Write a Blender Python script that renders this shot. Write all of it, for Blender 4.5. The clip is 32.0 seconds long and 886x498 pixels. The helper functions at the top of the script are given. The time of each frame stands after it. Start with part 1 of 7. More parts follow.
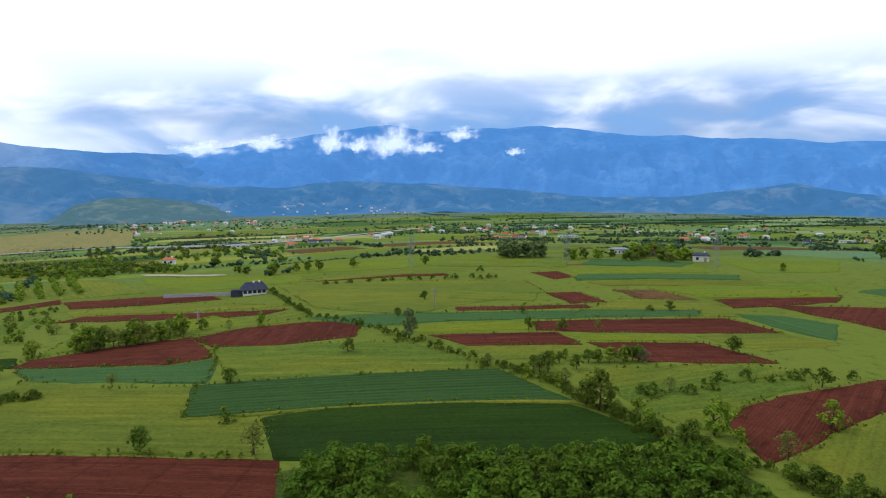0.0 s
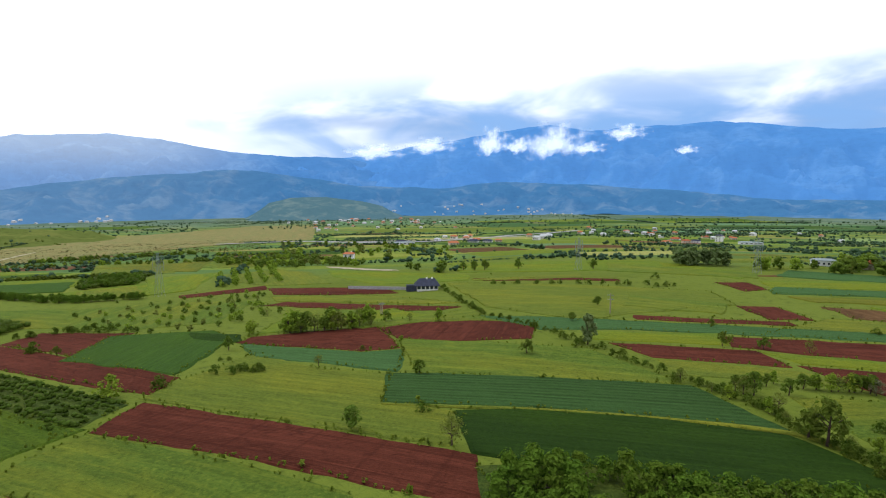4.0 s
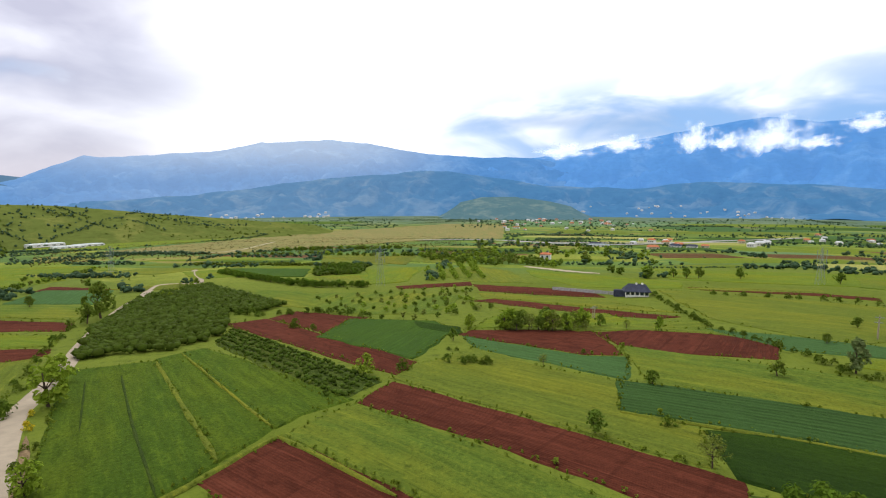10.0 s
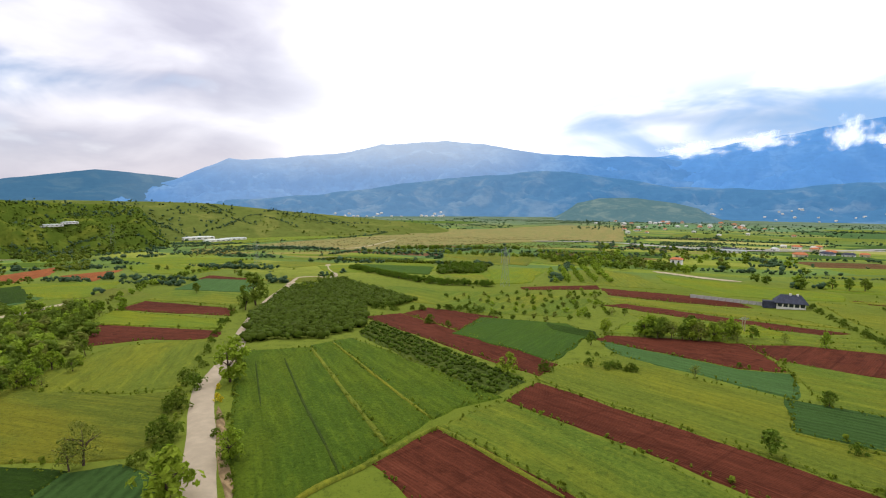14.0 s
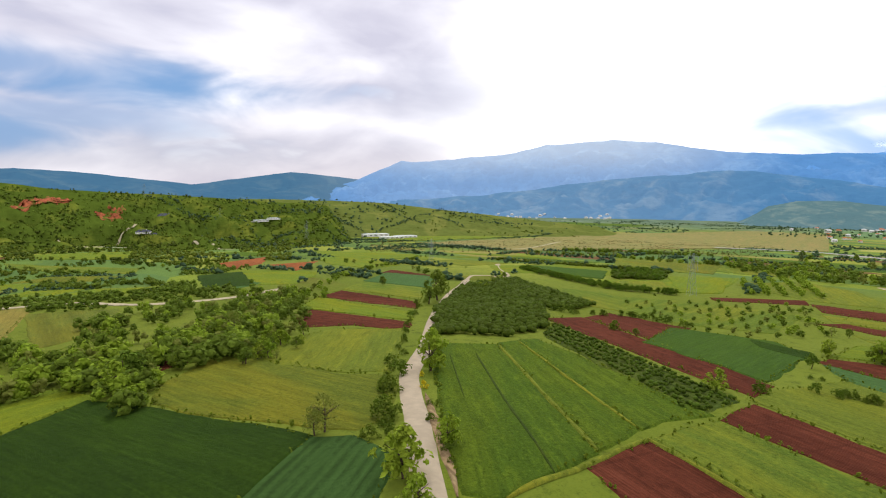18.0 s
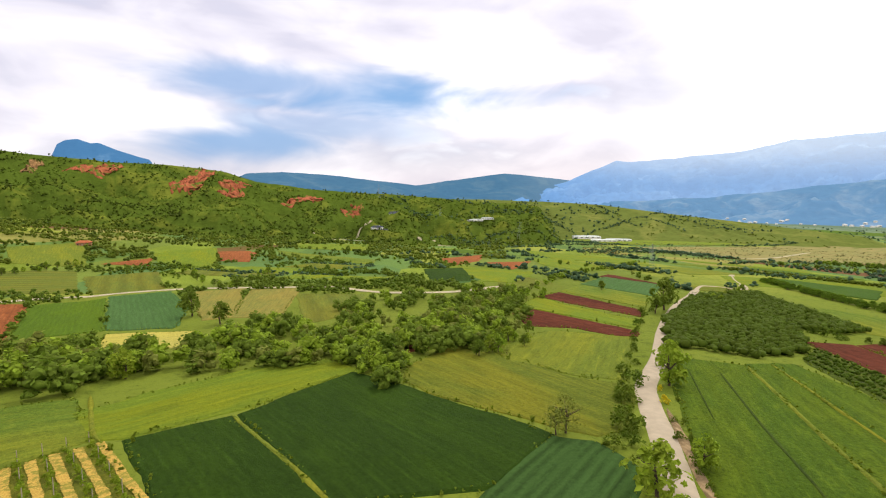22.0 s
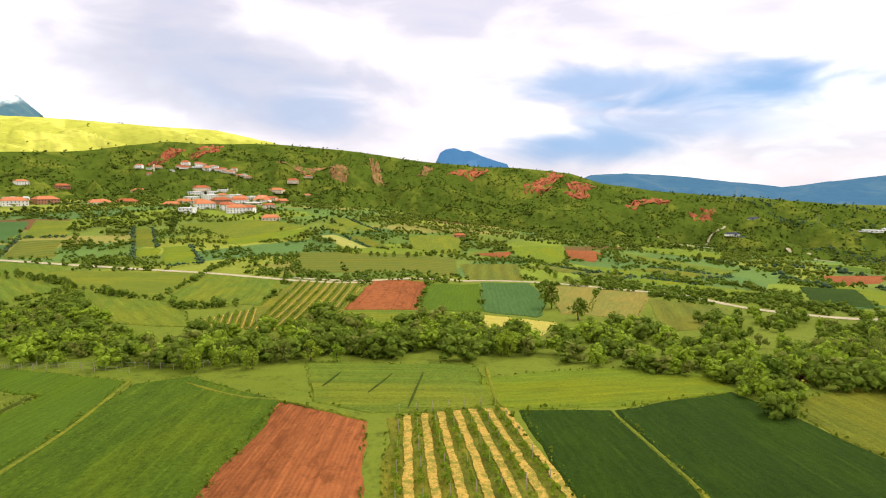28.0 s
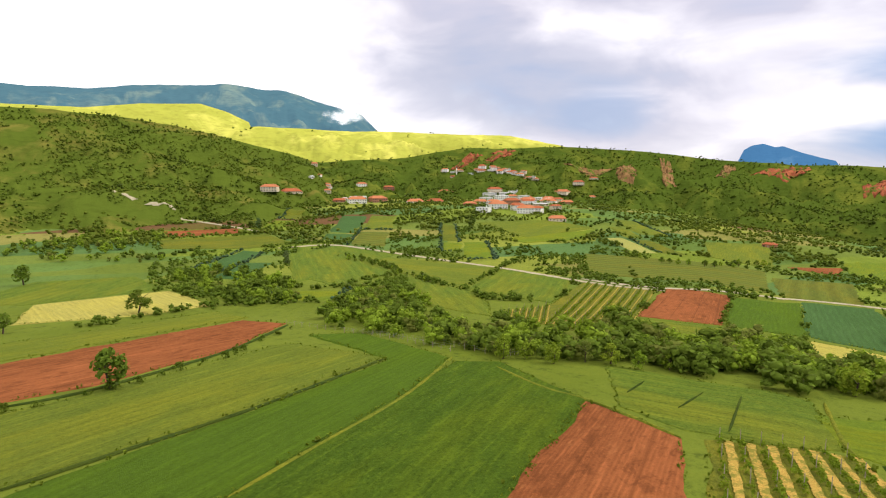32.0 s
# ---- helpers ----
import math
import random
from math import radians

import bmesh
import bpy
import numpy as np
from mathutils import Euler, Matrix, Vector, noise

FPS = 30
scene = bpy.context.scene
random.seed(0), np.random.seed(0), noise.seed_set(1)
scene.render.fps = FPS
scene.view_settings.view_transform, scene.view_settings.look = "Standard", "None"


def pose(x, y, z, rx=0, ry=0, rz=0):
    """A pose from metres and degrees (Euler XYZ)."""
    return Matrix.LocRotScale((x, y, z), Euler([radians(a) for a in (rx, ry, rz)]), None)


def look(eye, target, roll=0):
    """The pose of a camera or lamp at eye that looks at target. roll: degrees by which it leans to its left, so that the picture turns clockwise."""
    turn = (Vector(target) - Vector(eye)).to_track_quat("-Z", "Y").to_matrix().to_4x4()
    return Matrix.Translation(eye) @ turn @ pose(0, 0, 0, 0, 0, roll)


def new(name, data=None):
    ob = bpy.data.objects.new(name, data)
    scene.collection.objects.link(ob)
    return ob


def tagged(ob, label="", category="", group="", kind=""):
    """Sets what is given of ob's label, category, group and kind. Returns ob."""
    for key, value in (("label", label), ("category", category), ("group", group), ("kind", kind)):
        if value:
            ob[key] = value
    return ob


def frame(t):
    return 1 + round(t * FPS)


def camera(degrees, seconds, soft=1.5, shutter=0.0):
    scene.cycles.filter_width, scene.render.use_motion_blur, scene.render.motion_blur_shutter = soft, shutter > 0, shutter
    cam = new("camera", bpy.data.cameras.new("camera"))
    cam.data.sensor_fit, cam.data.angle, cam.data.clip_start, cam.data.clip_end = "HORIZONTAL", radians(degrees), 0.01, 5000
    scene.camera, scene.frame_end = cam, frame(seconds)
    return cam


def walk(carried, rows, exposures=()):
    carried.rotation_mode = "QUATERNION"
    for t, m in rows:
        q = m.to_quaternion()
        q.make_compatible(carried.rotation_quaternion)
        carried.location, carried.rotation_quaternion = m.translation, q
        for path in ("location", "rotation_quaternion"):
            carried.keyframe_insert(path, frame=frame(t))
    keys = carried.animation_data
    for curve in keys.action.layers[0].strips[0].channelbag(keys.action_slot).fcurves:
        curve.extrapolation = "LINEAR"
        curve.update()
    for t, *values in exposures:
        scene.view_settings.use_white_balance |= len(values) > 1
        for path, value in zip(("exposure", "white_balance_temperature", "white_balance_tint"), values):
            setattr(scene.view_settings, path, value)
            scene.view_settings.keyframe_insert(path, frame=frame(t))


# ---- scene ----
cam = camera(78.0, 32.0, soft=1.1)
METRES, EYE, TILT, LEAN, TURN = 48.0, 31.2, -6.7, 0.0, 0.0
ROWS = [
    (0.0, 0.0, 0.0, 0.0, 0.0, 0.0, -0.0),
    (0.5, -0.0131, -0.0017, 0.001, 1.19, -0.0, -0.14),
    (1.0, -0.0271, -0.0023, 0.0008, 2.85, 0.0, -0.35),
    (1.5, -0.0426, -0.0042, 0.0015, 4.75, 0.01, -0.6),
    (2.0, -0.0589, -0.0063, 0.0017, 6.76, -0.0, -0.85),
    (2.5, -0.074, -0.009, 0.0025, 8.88, -0.03, -1.09),
    (3.0, -0.0883, -0.0111, 0.0028, 11.4, -0.06, -1.4),
    (3.5, -0.1015, -0.0134, 0.0029, 13.93, -0.12, -1.68),
    (5.5, -0.1563, -0.0301, 0.0026, 21.64, -0.39, -2.57),
    (6.0, -0.1702, -0.0364, 0.0019, 23.55, -0.47, -2.81),
    (6.5, -0.184, -0.0432, 0.0017, 24.96, -0.57, -2.98),
    (7.0, -0.1975, -0.0516, 0.0012, 25.75, -0.61, -3.03),
    (7.5, -0.2116, -0.0604, 0.001, 26.98, -0.68, -3.16),
    (8.0, -0.2248, -0.0691, 0.0003, 28.68, -0.75, -3.35),
    (8.5, -0.2374, -0.0777, -0.0006, 30.2, -0.84, -3.49),
    (9.0, -0.25, -0.0873, -0.0003, 31.83, -0.96, -3.63),
    (9.5, -0.2632, -0.0974, -0.0011, 33.8, -1.1, -3.84),
    (10.0, -0.2735, -0.1065, -0.0015, 35.3, -1.19, -3.97),
    (10.5, -0.2844, -0.1172, -0.0021, 36.05, -1.26, -4.05),
    (11.0, -0.296, -0.1287, -0.003, 37.31, -1.35, -4.17),
    (11.5, -0.3068, -0.1402, -0.0041, 38.71, -1.45, -4.3),
    (12.0, -0.3179, -0.1523, -0.0053, 40.13, -1.56, -4.45),
    (12.5, -0.3289, -0.1651, -0.0072, 41.71, -1.66, -4.59),
    (13.0, -0.34, -0.178, -0.009, 43.44, -1.78, -4.77),
    (13.5, -0.3509, -0.1924, -0.0097, 45.16, -1.92, -4.92),
    (14.0, -0.3624, -0.2069, -0.0119, 47.05, -2.09, -5.11),
    (14.5, -0.3722, -0.2216, -0.0126, 48.82, -2.25, -5.23),
    (16.5, -0.41, -0.2838, -0.02, 56.55, -2.95, -5.79),
    (17.0, -0.4182, -0.3017, -0.0221, 58.79, -3.17, -5.93),
    (17.5, -0.4263, -0.3188, -0.0243, 61.27, -3.41, -6.09),
    (18.0, -0.4322, -0.3349, -0.0256, 63.86, -3.66, -6.22),
    (18.5, -0.437, -0.3496, -0.0274, 66.24, -3.93, -6.36),
    (19.0, -0.4405, -0.3633, -0.0288, 68.34, -4.15, -6.44),
    (19.5, -0.4436, -0.3778, -0.0298, 70.88, -4.43, -6.56),
    (20.0, -0.4464, -0.392, -0.0304, 73.63, -4.73, -6.65),
    (20.5, -0.4483, -0.408, -0.0315, 76.67, -5.06, -6.75),
    (21.0, -0.451, -0.4217, -0.0324, 79.73, -5.4, -6.82),
    (21.5, -0.4515, -0.4355, -0.0339, 82.66, -5.73, -6.86),
    (22.0, -0.451, -0.4496, -0.0348, 85.58, -6.07, -6.9),
    (22.5, -0.4498, -0.4618, -0.0356, 88.51, -6.42, -6.91),
    (23.0, -0.448, -0.4741, -0.0361, 91.18, -6.73, -6.91),
    (23.5, -0.4452, -0.4878, -0.0372, 94.07, -7.07, -6.93),
    (24.0, -0.4419, -0.4998, -0.0394, 97.15, -7.42, -6.89),
    (24.5, -0.4383, -0.5134, -0.0403, 100.33, -7.78, -6.84),
    (25.0, -0.4329, -0.5258, -0.0415, 103.38, -8.13, -6.79),
    (25.5, -0.4256, -0.5395, -0.0413, 106.15, -8.44, -6.69),
    (27.5, -0.3871, -0.5887, -0.0416, 117.55, -9.66, -6.2),
    (28.0, -0.3753, -0.6027, -0.043, 120.2, -9.95, -6.05),
    (28.5, -0.3622, -0.6147, -0.0437, 122.77, -10.2, -5.9),
    (29.0, -0.3483, -0.6268, -0.0449, 125.35, -10.45, -5.74),
    (29.5, -0.3356, -0.6375, -0.0454, 128.4, -10.73, -5.54),
    (30.0, -0.3238, -0.6479, -0.0461, 132.31, -11.07, -5.23),
    (30.5, -0.3125, -0.6573, -0.0472, 136.71, -11.44, -4.86),
    (31.0, -0.3025, -0.6642, -0.0485, 141.46, -11.79, -4.45),
    (31.5, -0.2903, -0.6712, -0.049, 145.17, -12.06, -4.1),
    (32.0, -0.2758, -0.6772, -0.0491, 148.94, -12.29, -3.71),
]
walk(cam, [(t, pose(0, 0, EYE, TILT, LEAN, TURN) @ pose(METRES * x, METRES * y, METRES * z, 90 + pitch, roll, yaw)) for t, x, y, z, yaw, pitch, roll in ROWS],
     [(0.0, -0.33, 5650, 10), (2.5, -0.23, 5750, 10), (6.0, -0.15, 5950, 10), (13.0, 0.0, 6450, 10), (17.0, 0.0, 6500, 10), (19.0, 0.13, 6580, 10), (21.0, 0.26, 6750, 10), (23.0, 0.36, 6850, 10), (25.0, 0.42, 6950, 10),
      (28.0, 0.47, 7050, 10), (29.5, 0.18, 6850, 10), (31.0, 0.06, 6700, 10), (32.0, 0.25, 6750, 10)])


import itertools

# ---- light ----
def mix_rgb(n, mode, fac, a, b):
    m = n.new("ShaderNodeMix")
    m.data_type, m.blend_type = "RGBA", mode
    m.clamp_factor = True
    for k, v in ((0, fac), (6, a), (7, b)):
        put(n, v, m.inputs[k])
    return m.outputs[2]


def put(n, v, socket):
    if isinstance(v, bpy.types.NodeSocket):
        n.id_data.links.new(v, socket)
    elif isinstance(v, (tuple, list)) and len(v) == 3 and socket.type == "RGBA":
        socket.default_value = (*v, 1)
    else:
        socket.default_value = v


def calc(n, op, a, b=0.0, c=0.0):
    m = n.new("ShaderNodeMath")
    m.operation = op
    for k, v in enumerate((a, b, c)):
        put(n, v, m.inputs[k])
    return m.outputs[0]


def ramp01(n, v, lo, hi):
    m = n.new("ShaderNodeMapRange")
    m.interpolation_type = "SMOOTHSTEP"
    put(n, v, m.inputs[0])
    m.inputs[1].default_value, m.inputs[2].default_value = lo, hi
    return m.outputs[0]


def noise_tex(n, vec, scale, detail=4.0, rough=0.55, warp=0.0):
    t = n.new("ShaderNodeTexNoise")
    put(n, vec, t.inputs["Vector"])
    t.inputs["Scale"].default_value, t.inputs["Detail"].default_value = scale, detail
    t.inputs["Roughness"].default_value, t.inputs["Distortion"].default_value = rough, warp
    return t.outputs[0]


def mapped(n, vec, scale=(1, 1, 1), turn=(0, 0, 0), shift=(0, 0, 0)):
    m = n.new("ShaderNodeMapping")
    put(n, vec, m.inputs[0])
    m.inputs["Location"].default_value = shift
    m.inputs["Rotation"].default_value, m.inputs["Scale"].default_value = turn, scale
    return m.outputs[0]


def bearing(yaw, elev=0.0):
    """Unit vector that looks yaw degrees left of north and elev degrees up."""
    c = math.cos(radians(elev))
    return Vector((-math.sin(radians(yaw)) * c, math.cos(radians(yaw)) * c, math.sin(radians(elev))))


SUN_YAW, SUN_UP = 70.0, 42.0
world = bpy.data.worlds.new("sky")
scene.world = world
world.use_nodes = True
wn = world.node_tree.nodes
wn.clear()
sky = wn.new("ShaderNodeTexSky")
sky.sky_type, sky.sun_disc = "NISHITA", False
sky.sun_elevation, sky.sun_rotation = radians(SUN_UP), radians(-SUN_YAW)
heaven = wn.new("ShaderNodeTexCoord").outputs["Generated"]
split = wn.new("ShaderNodeSeparateXYZ")
put(wn, heaven, split.inputs[0])
up = split.outputs[2]


def toward(yaw, elev, inner, outer):
    """1 near a direction of the sky, 0 past outer degrees from it."""
    d = wn.new("ShaderNodeVectorMath")
    d.operation = "DOT_PRODUCT"
    put(wn, heaven, d.inputs[0])
    d.inputs[1].default_value = bearing(yaw, elev)
    return ramp01(wn, d.outputs["Value"], math.cos(radians(outer)), math.cos(radians(inner)))


layers = mapped(wn, heaven, (1.0, 1.0, 3.6))
big = noise_tex(wn, layers, 2.1, 4.0, 0.45, 0.4)
fine = noise_tex(wn, mapped(wn, heaven, (1, 1, 2.6), shift=(3.1, 0.7, 0.2)), 5.5, 4.5, 0.5, 0.4)
mass = calc(wn, "ADD", calc(wn, "MULTIPLY", big, 0.62), calc(wn, "MULTIPLY", fine, 0.38))


def below(lo, hi):
    return calc(wn, "SUBTRACT", 1.0, ramp01(wn, up, lo, hi))


def add(*terms):
    total = terms[0]
    for t in terms[1:]:
        total = calc(wn, "ADD", total, t)
    return total


def times(a, b):
    return calc(wn, "MULTIPLY", a, b)


# thin lilac-grey cloud over the west and south, white glare where the sun stands behind cloud
west_side = times(toward(112, 16, 42, 60), below(0.50, 0.72))
glow = toward(60, 14, 5, 22)
lilac = times(west_side, add(0.35, times(ramp01(wn, mass, 0.26, 0.64), 0.65)))
lilac = add(lilac, times(ramp01(wn, mass, 0.55, 0.8), 0.25))
cloud = mix_rgb(wn, "MIX", lilac, (1.6, 1.57, 1.6), (0.65, 0.63, 0.76))
# small bright puffs in it
cloud = mix_rgb(wn, "MIX", times(times(west_side, ramp01(wn, fine, 0.56, 0.72)), times(below(0.14, 0.2), 0.7)), cloud, (1.25, 1.22, 1.25))


def bank(yaw, elev, half_w, half_h, ragged=1.0):
    """A long flat bank of cloud with frayed edges: 1 in the middle, 0 outside."""
    across, ahead = wn.new("ShaderNodeVectorMath"), wn.new("ShaderNodeVectorMath")
    for node, v in ((across, bearing(yaw + 90)), (ahead, bearing(yaw))):
        node.operation = "DOT_PRODUCT"
        put(wn, heaven, node.inputs[0])
        node.inputs[1].default_value = v
    u = calc(wn, "DIVIDE", across.outputs["Value"], math.sin(radians(half_w)))
    w = calc(wn, "DIVIDE", calc(wn, "SUBTRACT", up, math.sin(radians(elev))), math.sin(radians(half_h)))
    d = calc(wn, "SQRT", add(times(u, u), times(w, w)))
    d = add(d, times(add(mass, -0.5), -2.2 * ragged), times(add(fine, -0.5), -1.2 * ragged))
    return times(ramp01(wn, d, 1.35, 0.15), ramp01(wn, ahead.outputs["Value"], 0.0, 0.2))


def most(a, b):
    return calc(wn, "MAXIMUM", a, b)


grey = most(times(bank(142, 10, 15, 5.5, 1.0), 0.75), times(bank(64, 8, 9, 4.5, 0.8), 0.25))
grey = most(grey, times(bank(105, 2.5, 26, 3.0, 0.8), 0.55))
cloud = mix_rgb(wn, "MIX", grey, cloud, (0.50, 0.53, 0.68))
# blue-grey banks: low in the north, and dark ones in the west
north_band = times(toward(-16, 4, 26, 62), below(0.095, 0.175))
deep = ramp01(wn, add(mass, times(north_band, 0.30), times(glow, -0.4)), 0.55, 0.98)
for yaw, elev, half_w, half_h, much in ((91, 8.7, 14, 2.6, 0.95), (104, 9.8, 11, 1.8, 0.7), (105, 4.2, 9, 2.0, 0.8), (98, 6.0, 12, 1.6, 0.55), (-27, 6.8, 18, 2.8, 0.75), (24, 6.2, 16, 1.5, 0.65), (-6, 9.6, 10, 1.6, 0.4), (133, 7.5, 5, 2.5, 0.35)):
    deep = most(deep, times(bank(yaw, elev, half_w, half_h), much))
cloud = mix_rgb(wn, "MIX", deep, cloud, (0.12, 0.32, 0.66))
veil = times(toward(-12, 5, 26, 58), below(0.10, 0.23))
cloud = mix_rgb(wn, "MIX", times(veil, ramp01(wn, fine, 0.30, 0.62)), cloud, (0.34, 0.58, 0.98))
cloud_bg = wn.new("ShaderNodeBackground")
put(wn, cloud, cloud_bg.inputs[0])
cloud_bg.inputs[1].default_value = 1.0
sky_bg = wn.new("ShaderNodeBackground")
put(wn, sky.outputs[0], sky_bg.inputs[0])
sky_bg.inputs[1].default_value = 0.10
both = wn.new("ShaderNodeMixShader")
both.inputs[0].default_value = 0.88
world.node_tree.links.new(sky_bg.outputs[0], both.inputs[1])
world.node_tree.links.new(cloud_bg.outputs[0], both.inputs[2])
world.node_tree.links.new(both.outputs[0], wn.new("ShaderNodeOutputWorld").inputs[0])

sun = new("sun", bpy.data.lights.new("sun", "SUN"))
sun.data.energy, sun.data.angle, sun.data.color = 1.9, radians(10), (1.0, 0.95, 0.85)
sun.matrix_world = look(bearing(SUN_YAW, SUN_UP) * 300, (0, 0, 0))


# ---- materials ----
def material(name, paint, rough=0.9, bump=0.0, dist=0.1, shine=0.02):
    """paint(nodes, place) returns colour and, or, height sockets."""
    m = bpy.data.materials.new(name)
    m.use_nodes = True
    n = m.node_tree.nodes
    b = n["Principled BSDF"]
    b.inputs["Roughness"].default_value = rough
    b.inputs["Specular IOR Level"].default_value = shine
    place = n.new("ShaderNodeTexCoord").outputs["Object"]
    colour, height = paint(n, place)
    put(n, colour, b.inputs["Base Color"])
    if height is not None and bump:
        k = n.new("ShaderNodeBump")
        k.inputs["Strength"].default_value, k.inputs["Distance"].default_value = bump, dist
        put(n, height, k.inputs["Height"])
        put(n, k.outputs[0], b.inputs["Normal"])
    return m


def three(n, f, a, b, c):
    r = n.new("ShaderNodeValToRGB")
    put(n, f, r.inputs[0])
    e = r.color_ramp.elements
    e[0].position, e[0].color = 0.3, (*a, 1)
    e[1].position, e[1].color = 0.7, (*c, 1)
    e.new(0.5).color = (*b, 1)
    return r.outputs[0]


def scaled(c, k):
    return tuple(v * k for v in c)


def bands(n, place, width, turn=0.0, warp=1.5):
    w = n.new("ShaderNodeTexWave")
    w.wave_type, w.bands_direction, w.wave_profile = "BANDS", "Y", "SIN"
    put(n, mapped(n, place, turn=(0, 0, turn)), w.inputs[0])
    w.inputs["Scale"].default_value = 0.314 / width
    w.inputs["Distortion"].default_value, w.inputs["Detail"].default_value = warp, 2.0
    w.inputs["Detail Scale"].default_value = 0.3
    return w.outputs[1]


ALBEDO = 0.8  # of the listed field colours


def crop(name, colour, row=0.0, row_depth=0.3, patch=0.35, tint=None, lump=0.5, seed=0.0):
    """Green crop or meadow: broad patches, tufts, and drilled rows along the field."""
    colour = scaled((colour[0], colour[1], colour[2] * 1.3 + 0.02 * colour[1]), ALBEDO)
    tint = scaled(tint, ALBEDO) if tint else (colour[0] * 1.5, colour[1] * 1.2, colour[2] * 0.9)

    def paint(n, place):
        at = mapped(n, place, shift=(seed, seed * 0.7, 0))
        wide = noise_tex(n, mapped(n, at, (0.3, 1, 1)), 0.06, 5, 0.6, 0.5)
        mid = noise_tex(n, mapped(n, at, (0.3, 1, 1)), 0.42, 6, 0.72, 0.4)
        tuft = noise_tex(n, at, 1.7, 6, 0.78)
        blade = noise_tex(n, at, 7.0, 4, 0.8)
        c = mix_rgb(n, "MIX", ramp01(n, wide, 0.42, 0.66), colour, tint)
        c = mix_rgb(n, "MIX", calc(n, "MULTIPLY", ramp01(n, mid, 0.5, 0.68), patch * 1.2), c, scaled(tint, 1.25))
        c = mix_rgb(n, "MIX", calc(n, "MULTIPLY", ramp01(n, mid, 0.5, 0.32), patch * 1.4), c, scaled(colour, 0.55))
        streak = noise_tex(n, mapped(n, at, (0.035, 1.3, 1)), 1.0, 5, 0.65, 0.3)
        c = mix_rgb(n, "MIX", calc(n, "MULTIPLY", ramp01(n, streak, 0.52, 0.68), 0.45), c, scaled(tint, 1.4))
        c = mix_rgb(n, "MIX", calc(n, "MULTIPLY", ramp01(n, streak, 0.48, 0.34), 0.45), c, scaled(colour, 0.6))
        c = mix_rgb(n, "MIX", calc(n, "MULTIPLY", ramp01(n, tuft, 0.52, 0.66), patch * 0.8 + 0.1), c, scaled(tint, 1.5))
        c = mix_rgb(n, "MIX", calc(n, "MULTIPLY", ramp01(n, tuft, 0.5, 0.34), 0.3 + patch * 0.8), c, scaled(colour, 0.45))
        c = mix_rgb(n, "MIX", calc(n, "MULTIPLY", ramp01(n, blade, 0.48, 0.66), 0.4), c, scaled(colour, 1.6))
        h = calc(n, "ADD", calc(n, "MULTIPLY", tuft, lump), calc(n, "MULTIPLY", blade, 0.3))
        if row:
            w = bands(n, place, row, warp=2.5)
            c = mix_rgb(n, "MIX", calc(n, "MULTIPLY", calc(n, "MULTIPLY", calc(n, "SUBTRACT", 1.0, w), row_depth), ramp01(n, mid, 0.35, 0.55)), c, scaled(colour, 0.35))
            h = calc(n, "ADD", h, calc(n, "MULTIPLY", w, 0.3 * row_depth))
        return c, h

    return material(name, paint, 0.9, 1.0, 0.45)


def soil(name, colour, row=0.45, depth=0.2, strength=0.7, cross=0.35):
    """Ploughed earth: furrows, clods, damp and dry patches, wheel marks."""
    def paint(n, place):
        wide = noise_tex(n, mapped(n, place, (0.4, 1, 1)), 0.05, 4, 0.6)
        clod = noise_tex(n, place, 2.2, 7, 0.8)
        streak = noise_tex(n, mapped(n, place, (0.05, 1.2, 1)), 1.0, 4, 0.6)
        w = bands(n, place, row, warp=2.0)
        c = mix_rgb(n, "MIX", ramp01(n, wide, 0.35, 0.7), scaled(colour, 0.82), scaled(colour, 1.2))
        c = mix_rgb(n, "MIX", calc(n, "MULTIPLY", ramp01(n, streak, 0.5, 0.66), 0.6), c, scaled(colour, 1.6))
        c = mix_rgb(n, "MIX", calc(n, "MULTIPLY", w, depth), c, scaled(colour, 0.55))
        c = mix_rgb(n, "MIX", calc(n, "MULTIPLY", ramp01(n, clod, 0.52, 0.68), 0.55), c, scaled(colour, 1.8))
        c = mix_rgb(n, "MIX", calc(n, "MULTIPLY", ramp01(n, clod, 0.48, 0.34), 0.55), c, scaled(colour, 0.5))
        damp_or_haze = noise_tex(n, mapped(n, place, (0.5, 1, 1)), 0.45, 6, 0.7, 0.5)
        c = mix_rgb(n, "MIX", calc(n, "MULTIPLY", ramp01(n, damp_or_haze, 0.5, 0.36), 0.6), c, scaled(colour, 0.5))
        c = mix_rgb(n, "MIX", calc(n, "MULTIPLY", ramp01(n, damp_or_haze, 0.56, 0.72), 0.45), c, (colour[0] * 1.7, colour[1] * 2.0, colour[2] * 2.0))
        marks = ramp01(n, bands(n, place, 9.0, radians(86), 2.5), 0.985, 1.0)
        c = mix_rgb(n, "MIX", calc(n, "MULTIPLY", marks, cross), c, scaled(colour, 0.5))
        wheel = ramp01(n, bands(n, place, 7.0, 0.0, 1.0), 0.985, 1.0)
        c = mix_rgb(n, "MIX", calc(n, "MULTIPLY", wheel, 0.5), c, scaled(colour, 0.55))
        return c, calc(n, "ADD", calc(n, "MULTIPLY", w, 0.6), clod)

    return material(name, paint, 0.95, strength, 0.15)


